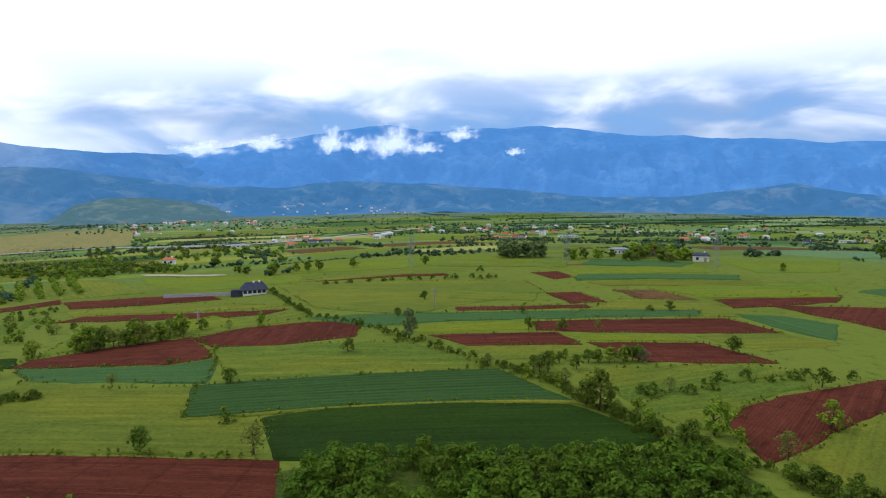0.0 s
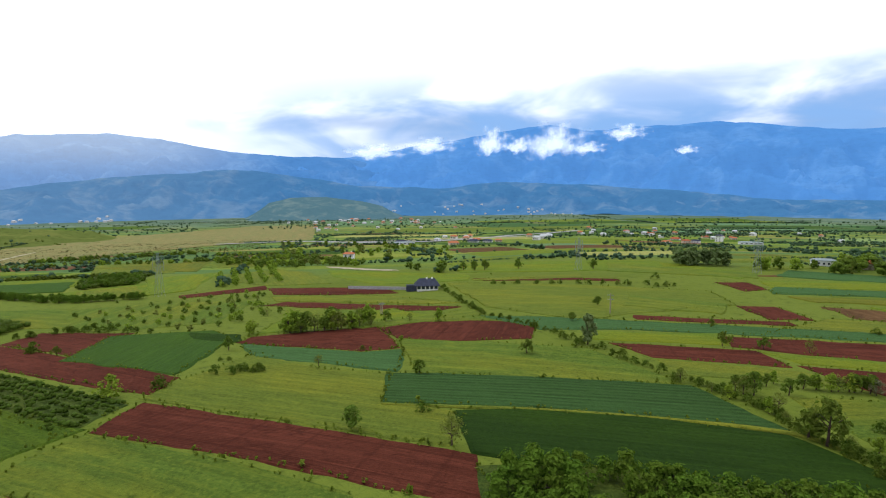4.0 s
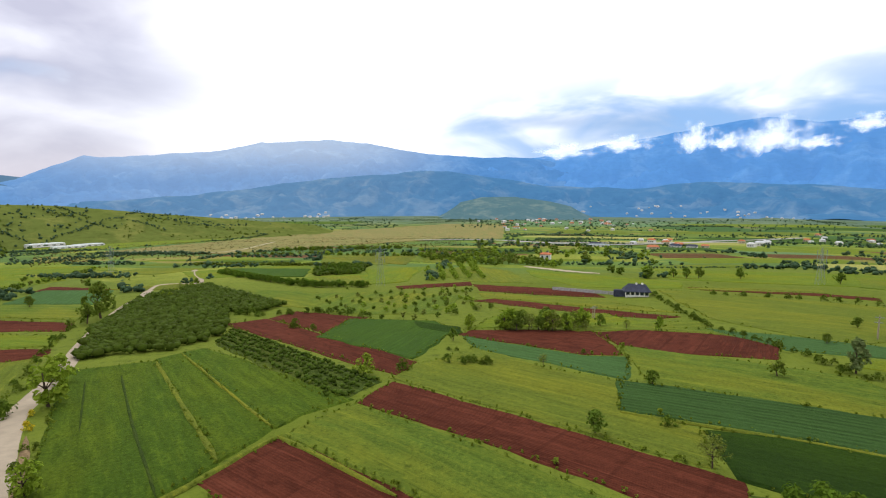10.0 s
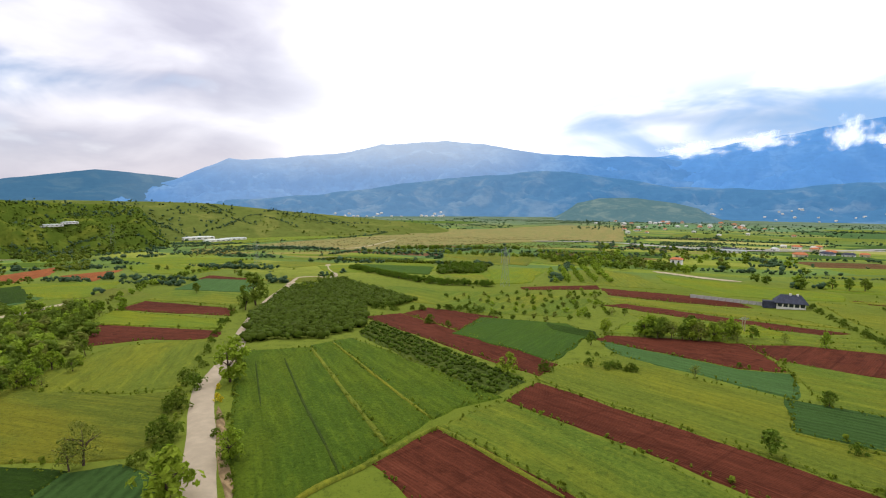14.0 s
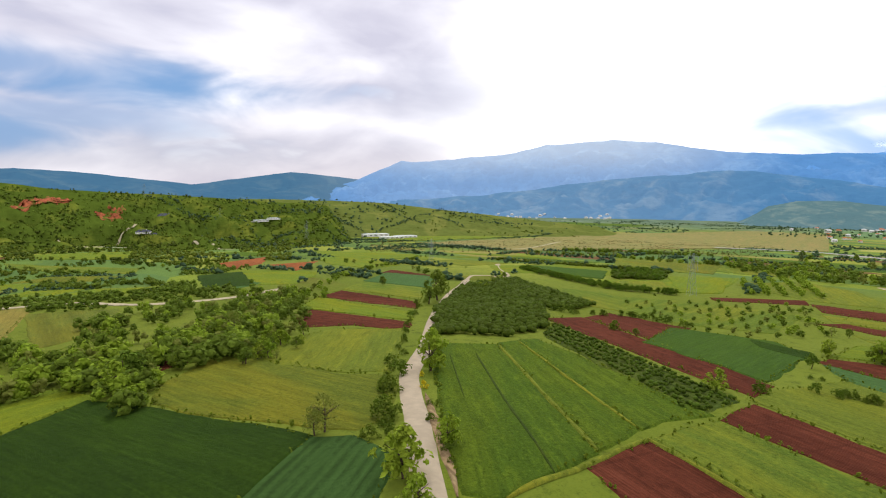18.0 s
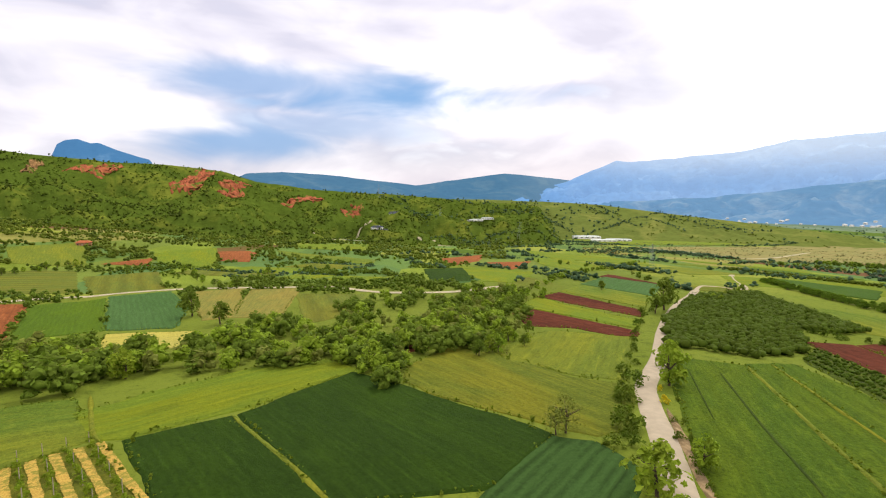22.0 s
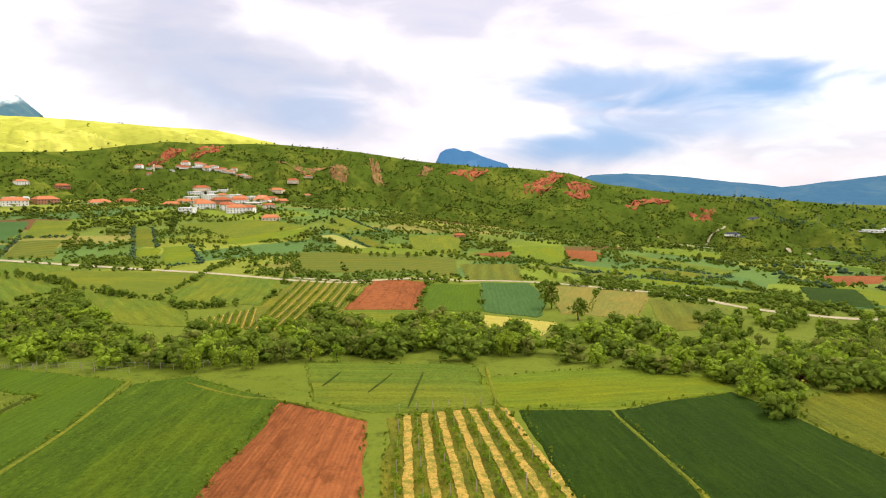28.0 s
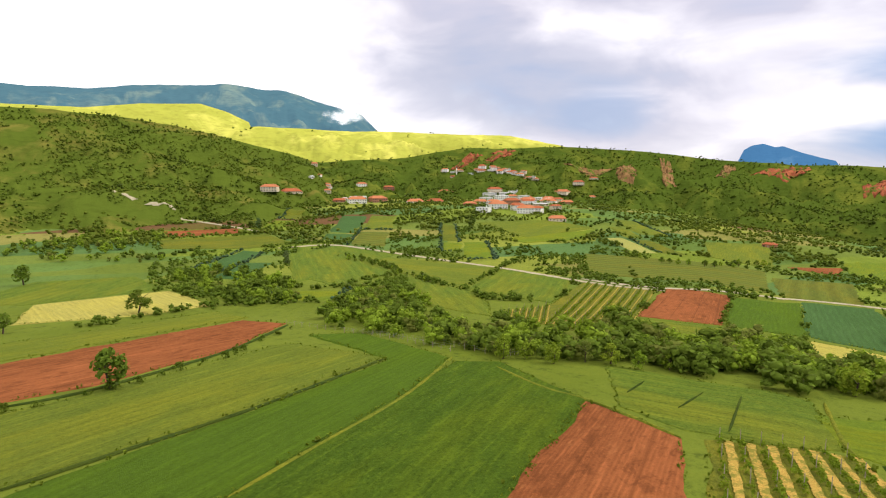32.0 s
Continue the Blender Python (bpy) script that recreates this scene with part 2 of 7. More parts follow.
MAT = {
    "plow": soil("ploughed_red_soil", (0.078, 0.0225, 0.0125)),
    "soil": soil("ploughed_brown_soil", (0.10, 0.055, 0.022)),
    "clay": soil("ploughed_clay", (0.205, 0.068, 0.024), 0.6, 0.2, cross=0.0),
    "grass": crop("grass_crop", (0.126, 0.166, 0.014), 2.4, 0.12),
    "bright": crop("bright_meadow", (0.128, 0.190, 0.012), 3.5, 0.08, tint=(0.185, 0.205, 0.012)),
    "meadow": crop("flowering_meadow", (0.108, 0.166, 0.014), 5.0, 0.2, 0.45, tint=(0.185, 0.20, 0.02)),
    "straw_meadow": crop("dry_meadow", (0.112, 0.142, 0.012), 4.0, 0.15, tint=(0.18, 0.172, 0.016)),
    "lush": crop("lush_clover", (0.070, 0.125, 0.008), 3.2, 0.15, 0.55, lump=0.9),
    "scrub": crop("rough_grass_and_shade", (0.060, 0.095, 0.012), 0, 0, 0.5),
    "dark": crop("dark_wheat", (0.025, 0.052, 0.005), 1.1, 0.12, 0.3, tint=(0.033, 0.066, 0.007)),
    "wheat": crop("mid_green_wheat", (0.048, 0.098, 0.010), 1.4, 0.12, 0.25, tint=(0.058, 0.108, 0.012)),
    "dirt": soil("bare_verge_earth", (0.20, 0.14, 0.075), 0.6, 0.1),
    "dark2": crop("green_wheat", (0.075, 0.130, 0.008), 1.6, 0.12, 0.25, tint=(0.085, 0.14, 0.010)),
    "rows": crop("drilled_crop", (0.048, 0.098, 0.016), 1.4, 0.5, 0.2, tint=(0.055, 0.115, 0.028)),
    "teal": crop("blue_green_wheat", (0.060, 0.125, 0.024), 2.2, 0.2, 0.2, tint=(0.07, 0.14, 0.04)),
    "olive": crop("terraced_grass", (0.125, 0.158, 0.018), 9.0, 0.4, tint=(0.17, 0.165, 0.022)),
    "tan": crop("bare_tan_grass", (0.19, 0.19, 0.030), 3.0, 0.1, tint=(0.25, 0.20, 0.045)),
    "straw": crop("straw_stubble", (0.40, 0.36, 0.06), 2.0, 0.15, tint=(0.46, 0.40, 0.08)),
    "marsh": crop("dry_river_grass", (0.19, 0.20, 0.045), 0, 0, 0.5, tint=(0.29, 0.22, 0.08)),
    "vine": crop("vineyard_grass", (0.13, 0.15, 0.014), 0, 0, 0.5),
    # paled and cooled crop colours that carry the haze of far fields
    "pale_green": crop("hazed_pale_green_crop", (0.20, 0.29, 0.075), 3.0, 0.1, 0.2, tint=(0.22, 0.29, 0.07)),
    "pale_yellow": crop("pale_yellow_crop", (0.31, 0.32, 0.06), 3.0, 0.1, 0.25, tint=(0.34, 0.32, 0.08)),
    "cool_green": crop("hazed_cool_green_crop", (0.12, 0.215, 0.075), 3.0, 0.1, 0.2, tint=(0.14, 0.22, 0.07)),
    "darkline": crop("rank_verge", (0.045, 0.075, 0.010)),
    "grassline": crop("grass_baulk", (0.145, 0.18, 0.015)),
}


def ground_paint(n, place):
    """Meadows and a patchwork of small fields, as far as the river plain."""
    warp = n.new("ShaderNodeTexNoise")
    put(n, place, warp.inputs["Vector"])
    warp.inputs["Scale"].default_value = 0.006
    off = n.new("ShaderNodeVectorMath")
    off.operation = "MULTIPLY_ADD"
    put(n, warp.outputs[1], off.inputs[0])
    off.inputs[1].default_value = (40, 40, 0)
    put(n, place, off.inputs[2])
    v = n.new("ShaderNodeTexVoronoi")
    v.voronoi_dimensions, v.distance = "2D", "CHEBYCHEV"
    put(n, mapped(n, off.outputs[0], (0.0075, 0.021, 1), (0, 0, radians(20))), v.inputs["Vector"])
    v.inputs["Scale"].default_value = 1.0
    sep = n.new("ShaderNodeSeparateColor")
    put(n, v.outputs["Color"], sep.inputs[0])
    r = n.new("ShaderNodeValToRGB")
    put(n, sep.outputs[0], r.inputs[0])
    r.color_ramp.interpolation = "CONSTANT"
    e = r.color_ramp.elements
    e[0].position, e[0].color = 0.0, (0.12, 0.20, 0.045, 1)
    e[1].position, e[1].color = 0.95, (0.15, 0.07, 0.035, 1)
    for p, c in ((0.18, (0.19, 0.25, 0.03)), (0.36, (0.09, 0.17, 0.05)), (0.5, (0.15, 0.20, 0.035)),
                 (0.62, (0.24, 0.27, 0.04)), (0.76, (0.11, 0.19, 0.045)), (0.88, (0.25, 0.23, 0.06))):
        e.new(p).color = (*c, 1)
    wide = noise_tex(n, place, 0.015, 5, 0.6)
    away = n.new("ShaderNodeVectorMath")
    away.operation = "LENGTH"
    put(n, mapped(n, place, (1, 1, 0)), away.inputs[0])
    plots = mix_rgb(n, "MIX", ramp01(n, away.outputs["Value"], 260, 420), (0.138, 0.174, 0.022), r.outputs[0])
    # haze over the far plain, painted in as a cooler tone with distance
    damp_or_haze = mix_rgb(n, "MIX", ramp01(n, noise_tex(n, mapped(n, place, (0.3, 1, 1), (0, 0, radians(24))), 0.008, 5, 0.6), 0.4, 0.62), (0.095, 0.155, 0.115), (0.165, 0.225, 0.15))
    plots = mix_rgb(n, "MIX", ramp01(n, away.outputs["Value"], 1500, 2700), plots, damp_or_haze)
    tuft = noise_tex(n, place, 0.35, 6, 0.75)
    blade = noise_tex(n, place, 2.5, 5, 0.75)
    c = mix_rgb(n, "MIX", calc(n, "MULTIPLY", ramp01(n, wide, 0.45, 0.65), 0.45), plots, (0.085, 0.12, 0.010))
    c = mix_rgb(n, "MIX", calc(n, "MULTIPLY", ramp01(n, tuft, 0.52, 0.75), 0.45), c, (0.17, 0.18, 0.02))
    c = mix_rgb(n, "MIX", calc(n, "MULTIPLY", ramp01(n, tuft, 0.5, 0.28), 0.7), c, (0.03, 0.05, 0.008))
    c = mix_rgb(n, "MIX", calc(n, "MULTIPLY", ramp01(n, blade, 0.5, 0.7), 0.35), c, (0.15, 0.17, 0.02))
    c = mix_rgb(n, "MIX", calc(n, "MULTIPLY", ramp01(n, blade, 0.48, 0.3), 0.45), c, (0.035, 0.055, 0.008))
    return mix_rgb(n, "MULTIPLY", 1.0, c, (0.85, 0.85, 0.85)), tuft


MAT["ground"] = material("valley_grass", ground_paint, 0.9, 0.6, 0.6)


def leaf_paint(colour):
    def paint(n, place):
        info = n.new("ShaderNodeObjectInfo").outputs["Random"]
        isle = n.new("ShaderNodeNewGeometry").outputs["Random Per Island"]
        c = mix_rgb(n, "MIX", isle, scaled(colour, 0.6), scaled(colour, 1.45))
        spray = noise_tex(n, n.new("ShaderNodeNewGeometry").outputs["Position"], 1.6, 5, 0.75)
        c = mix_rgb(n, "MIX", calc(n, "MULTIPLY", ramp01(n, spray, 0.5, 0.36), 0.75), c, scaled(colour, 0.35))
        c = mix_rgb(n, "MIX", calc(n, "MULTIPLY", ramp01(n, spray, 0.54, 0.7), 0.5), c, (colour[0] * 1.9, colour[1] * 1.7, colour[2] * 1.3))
        c = mix_rgb(n, "MIX", calc(n, "MULTIPLY", info, 0.5), c, (colour[0] * 1.3, colour[1] * 0.9, colour[2]))
        return c, None
    return paint


def leaves(name, colour):
    m = material(name, leaf_paint(colour), 0.7)
    n = m.node_tree.nodes
    t = n.new("ShaderNodeBsdfTranslucent")
    t.inputs[0].default_value = (colour[0] * 1.3, colour[1] * 1.4, colour[2], 1)
    k = n.new("ShaderNodeMixShader")
    k.inputs[0].default_value = 0.3
    l = m.node_tree.links
    l.new(n["Principled BSDF"].outputs[0], k.inputs[1])
    l.new(t.outputs[0], k.inputs[2])
    l.new(k.outputs[0], n["Material Output"].inputs[0])
    return m


LEAF = {
    "broad": leaves("dark_leaves", (0.098, 0.150, 0.018)),
    "light": leaves("fresh_leaves", (0.165, 0.245, 0.022)),
    "wood": leaves("woodland_leaves", (0.095, 0.142, 0.017)),
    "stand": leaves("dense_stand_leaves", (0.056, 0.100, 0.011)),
    "dark": leaves("deep_green_leaves", (0.052, 0.086, 0.012)),
    # haze on distant trees is put into this bluer leaf colour
    "far": leaves("hazed_far_leaves", (0.062, 0.108, 0.055)),
    "verge": leaves("verge_weeds", (0.11, 0.15, 0.015)),
    "tuft": leaves("dry_tufts", (0.10, 0.085, 0.03)),
    "pale": leaves("silver_leaves", (0.14, 0.16, 0.08)),
    "sparse": leaves("thin_leaves", (0.13, 0.165, 0.03)),
    "tall": leaves("poplar_leaves", (0.12, 0.18, 0.06)),
    "bush": leaves("hedge_leaves", (0.075, 0.118, 0.013)),
    "yellow": leaves("yellow_broom_flowers", (0.42, 0.36, 0.02)),
    "hazel": leaves("hazel_leaves", (0.080, 0.142, 0.013)),
    "bushrow": leaves("young_leaves", (0.085, 0.15, 0.014)),
    "vineleaf": leaves("vine_leaves", (0.15, 0.22, 0.018)),
}


def flat_paint(colour, scale=2.0, spread=0.25):
    def paint(n, place):
        a = noise_tex(n, place, scale, 5, 0.65)
        b = noise_tex(n, place, scale * 0.15, 3, 0.5)
        c = mix_rgb(n, "MIX", ramp01(n, a, 0.35, 0.7), scaled(colour, 1 - spread), scaled(colour, 1 + spread * 0.5))
        return mix_rgb(n, "MIX", calc(n, "MULTIPLY", ramp01(n, b, 0.4, 0.7), 0.3), c, scaled(colour, 0.7)), a
    return paint


MAT["road"] = material("worn_concrete", flat_paint((0.33, 0.275, 0.20), 0.5, 0.12), 0.9, 0.1)
MAT["track"] = material("pale_dirt", flat_paint((0.38, 0.33, 0.22), 0.9, 0.3), 0.95, 0.3)
MAT["gravel"] = material("river_gravel", flat_paint((0.36, 0.35, 0.33), 0.25, 0.35), 0.95, 0.3)


def straw_paint(n, place):
    thin = noise_tex(n, place, 0.9, 6, 0.75, 0.3)
    stalk = noise_tex(n, place, 5.0, 4, 0.7)
    c = mix_rgb(n, "MIX", ramp01(n, stalk, 0.35, 0.65), (0.30, 0.185, 0.04), (0.47, 0.31, 0.075))
    return mix_rgb(n, "MIX", calc(n, "MULTIPLY", ramp01(n, thin, 0.56, 0.42), 0.9), c, (0.15, 0.15, 0.025)), stalk


MAT["mulch"] = material("straw_mulch", straw_paint, 0.95, 0.8)
BARK = material("bark", flat_paint((0.07, 0.05, 0.035), 4.0), 0.95, 0.5)
WALL_WHITE = material("white_render", flat_paint((0.72, 0.70, 0.66), 0.8, 0.15), 0.85, 0.2)
WALL_CREAM = material("cream_render", flat_paint((0.58, 0.50, 0.36), 0.8, 0.2), 0.85, 0.2)
WALL_BRICK = material("bare_brick_wall", flat_paint((0.36, 0.17, 0.10), 1.5, 0.3), 0.9, 0.3)
ROOF_RED = material("red_roof_tiles", flat_paint((0.36, 0.11, 0.05), 1.5, 0.3), 0.85, 0.5)
ROOF_ORANGE = material("orange_roof_tiles", flat_paint((0.46, 0.17, 0.08), 1.5, 0.3), 0.85, 0.5)
ROOF_GREY = material("dark_grey_roof", flat_paint((0.055, 0.06, 0.085), 1.5, 0.3), 0.7, 0.4)
GLASS = material("dark_window_glass", flat_paint((0.03, 0.04, 0.05), 1.0, 0.2), 0.15, shine=0.5)
STEEL = material("galvanised_steel", flat_paint((0.22, 0.26, 0.25), 1.0, 0.15), 0.5, shine=0.3)
ROOF_PALE = material("pale_flat_roof", flat_paint((0.55, 0.55, 0.54), 1.5, 0.2), 0.8, 0.2)
WOOD = material("weathered_post_wood", flat_paint((0.32, 0.27, 0.19), 3.0), 0.9, 0.3)
YARD = material("grey_concrete_panel", flat_paint((0.36, 0.35, 0.34), 1.0, 0.2), 0.9, 0.2)
CLOUD = material("cloud", flat_paint((0.95, 0.95, 0.97), 0.01, 0.05), 1.0)
cn = CLOUD.node_tree.nodes
# opacity falls off across x and z, to suit the view from the flight
wisp = mapped(cn, cn.new("ShaderNodeTexCoord").outputs["Object"], (1, 0.05, 1))
span = cn.new("ShaderNodeVectorMath")
span.operation = "LENGTH"
put(cn, wisp, span.inputs[0])
ragged = noise_tex(cn, mapped(cn, wisp, (1.3, 1, 0.9)), 1.1, 7, 0.6, 0.2)
core = calc(cn, "ADD", calc(cn, "SUBTRACT", 1.0, span.outputs["Value"]), calc(cn, "MULTIPLY", calc(cn, "SUBTRACT", ragged, 0.58), 2.6))
put(cn, ramp01(cn, core, 0.0, 1.0), cn["Principled BSDF"].inputs["Alpha"])
# whiteness added as a glow, in place of sunlight on the cloud
cn["Principled BSDF"].inputs["Emission Color"].default_value = (0.9, 0.95, 1.0, 1)
cn["Principled BSDF"].inputs["Emission Strength"].default_value = 0.5


# ---- lie of the land ----
from mathutils import geometry

CX, CY = -17.0, -13.0  # middle of the flight, over the fields
FALL_R = (0, 51.4, 68.6, 90, 115.7, 141.4, 171.4, 214.3, 257.1, 342.9, 514.3, 771.4, 1200, 1714.3, 2400, 3085.7, 5000)
FALL_Z = (0, 0, -0.51, -2.57, -4.71, -6.86, -9.43, -12.86, -15.43, -20.57, -31.71, -48, -77.14, -99.43, -120, -130.29, -137.14)
BEARING = (-180, -90, -45, -24, 0, 16, 30, 60, 90, 110, 120, 126, 134, 140, 160, 180)
NEAR_M = (0.8, 0.6, 0.2, 0.3, 0.55, 0.85, 1.0, 1.05, 1.1, 1.2, 1.25, 1.05, 1.0, 0.9, 0.85, 0.8)
FAR_M = (-0.15, 0.5, 0.8, 0.85, 0.9, 1.0, 1.02, 1.05, 1.1, 0.8, 0.45, 0.2, -0.05, -0.12, -0.15, -0.15)


def terrain(x, y):
    """Height of the ground: level under the flight, falling away to the river plain."""
    dx, dy = np.asarray(x, float) - CX, np.asarray(y, float) - CY
    r, a = np.hypot(dx, dy), np.degrees(np.arctan2(-dx, dy))
    w = np.clip((r - 257) / 514, 0, 1)
    w = w * w * (3 - 2 * w)
    k = np.interp(a, BEARING, NEAR_M) * (1 - w) + np.interp(a, BEARING, FAR_M) * w
    return np.interp(r, FALL_R, FALL_Z) * k


# ---- building blocks ----
def mesh_of(name, verts, faces, mat, smooth=False):
    me = bpy.data.meshes.new(name)
    me.from_pydata(verts, [], faces)
    me.materials.append(mat)
    if smooth:
        me.polygons.foreach_set("use_smooth", [True] * len(me.polygons))
    me.update()
    return me


def part(name, me, parent, label=""):
    ob = new(name, me)
    ob.parent = parent
    return tagged(ob, label)


SLOPES, FAR_SLOPES = [], []


def tz(x, y):
    """Height of the ground, hills included."""
    z = float(terrain(x, y))
    if (x - CX) ** 2 + (y - CY) ** 2 > 180000:
        dx, dy = x - CX, y - CY
        a, r = math.degrees(math.atan2(-dx, dy)), math.hypot(dx, dy)
        for slope in SLOPES:
            z = max(z, slope(a, r))
    return z


def box(v, f, x0, y0, z0, x1, y1, z1):
    k = len(v)
    v += [(x0, y0, z0), (x1, y0, z0), (x1, y1, z0), (x0, y1, z0), (x0, y0, z1), (x1, y0, z1), (x1, y1, z1), (x0, y1, z1)]
    f += [tuple(k + i for i in q) for q in ((0, 3, 2, 1), (4, 5, 6, 7), (0, 1, 5, 4), (1, 2, 6, 5), (2, 3, 7, 6), (3, 0, 4, 7))]


def tube(v, f, a, b, ra, rb, n=6):
    """A tapered round bar from a to b."""
    a, b = Vector(a), Vector(b)
    d = (b - a).normalized()
    s = d.orthogonal().normalized()
    t = d.cross(s)
    k = len(v)
    for p, r in ((a, ra), (b, rb)):
        for i in range(n):
            q = 2 * math.pi * i / n
            v.append(tuple(p + r * (math.cos(q) * s + math.sin(q) * t)))
    f += [(k + i, k + (i + 1) % n, k + n + (i + 1) % n, k + n + i) for i in range(n)]
    f.append(tuple(range(k + n, k + 2 * n)))


# ---- ground ----
rings = [0.0]
step = 5.0
while rings[-1] < 4880:
    if rings[-1] > 330:
        step *= 1.045
    rings.append(rings[-1] + step)
SEG = 360
gv, gf = [(CX, CY, 0.0)], []
for k, r in enumerate(rings[1:]):
    q = np.arange(SEG) * (2 * math.pi / SEG)
    gx, gy = CX + r * np.cos(q), CY + r * np.sin(q)
    gv += list(zip(gx.tolist(), gy.tolist(), terrain(gx, gy).tolist()))
    for i in range(SEG):
        j = (i + 1) % SEG
        if k == 0:
            gf.append((0, 1 + i, 1 + j))
        else:
            a, b = 1 + (k - 1) * SEG, 1 + k * SEG
            gf.append((a + i, b + i, b + j, a + j))
ground = tagged(new("ground", mesh_of("ground", gv, gf, MAT["ground"], True)),
                "green valley floor of meadows and small fields sloping to a plain", "ground", kind="structure")

FIELD_TEXT = {
    "plow": ("ploughed_field", "ploughed field of dark wine-red bare soil"),
    "soil": ("ploughed_field", "ploughed field of dull brown soil"),
    "clay": ("ploughed_field", "freshly ploughed field of reddish-brown clay with furrows"),
    "grass": ("grass_field", "mown green grass field with faint drill rows"),
    "bright": ("meadow", "bright yellow-green spring meadow"),
    "meadow": ("meadow", "yellowish flowering meadow with uneven tufts"),
    "straw_meadow": ("meadow", "half-dry yellow and green meadow"),
    "lush": ("clover_field", "lush green clover field with tufted patches"),
    "scrub": ("grass_field", "rough grass under rows of young bushes, also painted orchard shade"),
    "dark": ("wheat_field", "dense dark green wheat field"),
    "wheat": ("wheat_field", "dense mid-green wheat field"),
    "dark2": ("wheat_field", "smooth mid-green young wheat field"),
    "rows": ("crop_field", "bluish-green crop field with close drilled rows"),
    "teal": ("wheat_field", "blue-green wheat field"),
    "pale_green": ("crop_field", "pale green young crop field on the plain, haze put into its colour"),
    "pale_yellow": ("crop_field", "pale yellow-green flowering crop field"),
    "cool_green": ("crop_field", "cool green young crop field, haze put into its colour"),
    "olive": ("terrace_field", "olive-green terraced grass field"),
    "tan": ("dry_field", "dry tan grass field"),
    "straw": ("stubble_field", "pale straw-yellow stubble field"),
    "marsh": ("dry_plain", "wide tan and brown dry grass plain beside the river"),
    "vine": ("vineyard_ground", "grassy ground of a vineyard"),
}
HEIGHT = {"plow": 0.02, "clay": 0.02, "soil": 0.02, "dark": 0.2, "dark2": 0.15, "wheat": 0.15, "lush": 0.15, "rows": 0.15, "teal": 0.1, "vine": 0.02}
PARCELS = []


def inside(px, py, poly):
    hit = np.zeros(len(px), bool)
    for (x0, y0), (x1, y1) in zip(poly, poly[1:] + poly[:1]):
        if y0 != y1:
            hit ^= ((y0 > py) != (y1 > py)) & (px < (x1 - x0) * (py - y0) / (y1 - y0) + x0)
    return hit


def field(kind, *pts, along=None, above=0.0):
    """A parcel of land on the ground, its rows along its longest side, with a ragged edge and the crop's own height."""
    pts = [Vector(p) for p in pts]
    mid = sum(pts, Vector((0, 0))) / len(pts)
    side = max(((b - a) for a, b in zip(pts, pts[1:] + pts[:1])), key=lambda e: e.length)
    if along is not None:
        side = pts[(along + 1) % len(pts)] - pts[along]
    turn = math.atan2(side.y, side.x)
    size = max((p - mid).length for p in pts)
    gap = max(2.0, size / 28)
    c, s = math.cos(-turn), math.sin(-turn)
    rim = []
    ragged = min(0.8, 0.1 + mid.length / 250)
    for a, b in zip(pts, pts[1:] + pts[:1]):
        m = max(2, int((b - a).length / gap))
        for i in range(m):
            p = a.lerp(b, i / m)
            w = noise.noise_vector((p.x * 0.11, p.y * 0.11, 3.0)) * ragged * 1.6 + noise.noise_vector((p.x * 0.6, p.y * 0.6, 7.0)) * ragged * 0.7
            rim.append(p + Vector((w.x, w.y)))
    xs, ys = [p.x for p in rim], [p.y for p in rim]
    gx, gy = np.meshgrid(np.arange(min(xs), max(xs), gap), np.arange(min(ys), max(ys), gap))
    gx, gy = gx.ravel(), gy.ravel()
    ok = inside(gx, gy, [(p.x, p.y) for p in rim])
    extra = [Vector((a, b)) for a, b in zip(gx[ok].tolist(), gy[ok].tolist())]
    n = len(rim)
    co, _, tri, _, _, _ = geometry.delaunay_2d_cdt(rim + extra, [(i, (i + 1) % n) for i in range(n)], [], 1, 0.02)
    lift = 0.05 + mid.length * 0.0004 + above
    high = HEIGHT.get(kind, 0.06)
    PARCELS.append([(p.x, p.y) for p in pts])
    x, y = np.array([p.x for p in co]), np.array([p.y for p in co])
    z = terrain(x, y) + lift + high
    low = z - high - lift - 0.06
    lx, ly = (x - mid.x) * c - (y - mid.y) * s, (x - mid.x) * s + (y - mid.y) * c
    v = list(zip(lx.tolist(), ly.tolist(), z.tolist()))
    f = [tuple(t) for t in tri]
    count = {}
    for t in f:
        for i, j in zip(t, t[1:] + t[:1]):
            count[(i, j)] = 1
    border = [(i, j) for i, j in count if (j, i) not in count]
    out = {}
    for i, j in border:
        e = Vector((ly[j] - ly[i], lx[i] - lx[j])).normalized()
        for q in (i, j):
            out[q] = out.get(q, Vector((0, 0))) + e
    skirt = {}
    for q, e in out.items():
        e = e.normalized() * (0.35 + 2.0 * high)
        skirt[q] = len(v)
        v.append((lx[q] + e.x, ly[q] + e.y, low[q]))
    f += [(j, i, skirt[i], skirt[j]) for i, j in border]
    name, text = FIELD_TEXT[kind]
    ob = new(name, mesh_of(name, v, f, MAT[kind]))
    ob.matrix_world = pose(mid.x, mid.y, 0, 0, 0, math.degrees(turn))
    return tagged(ob, text, "field", kind="structure")


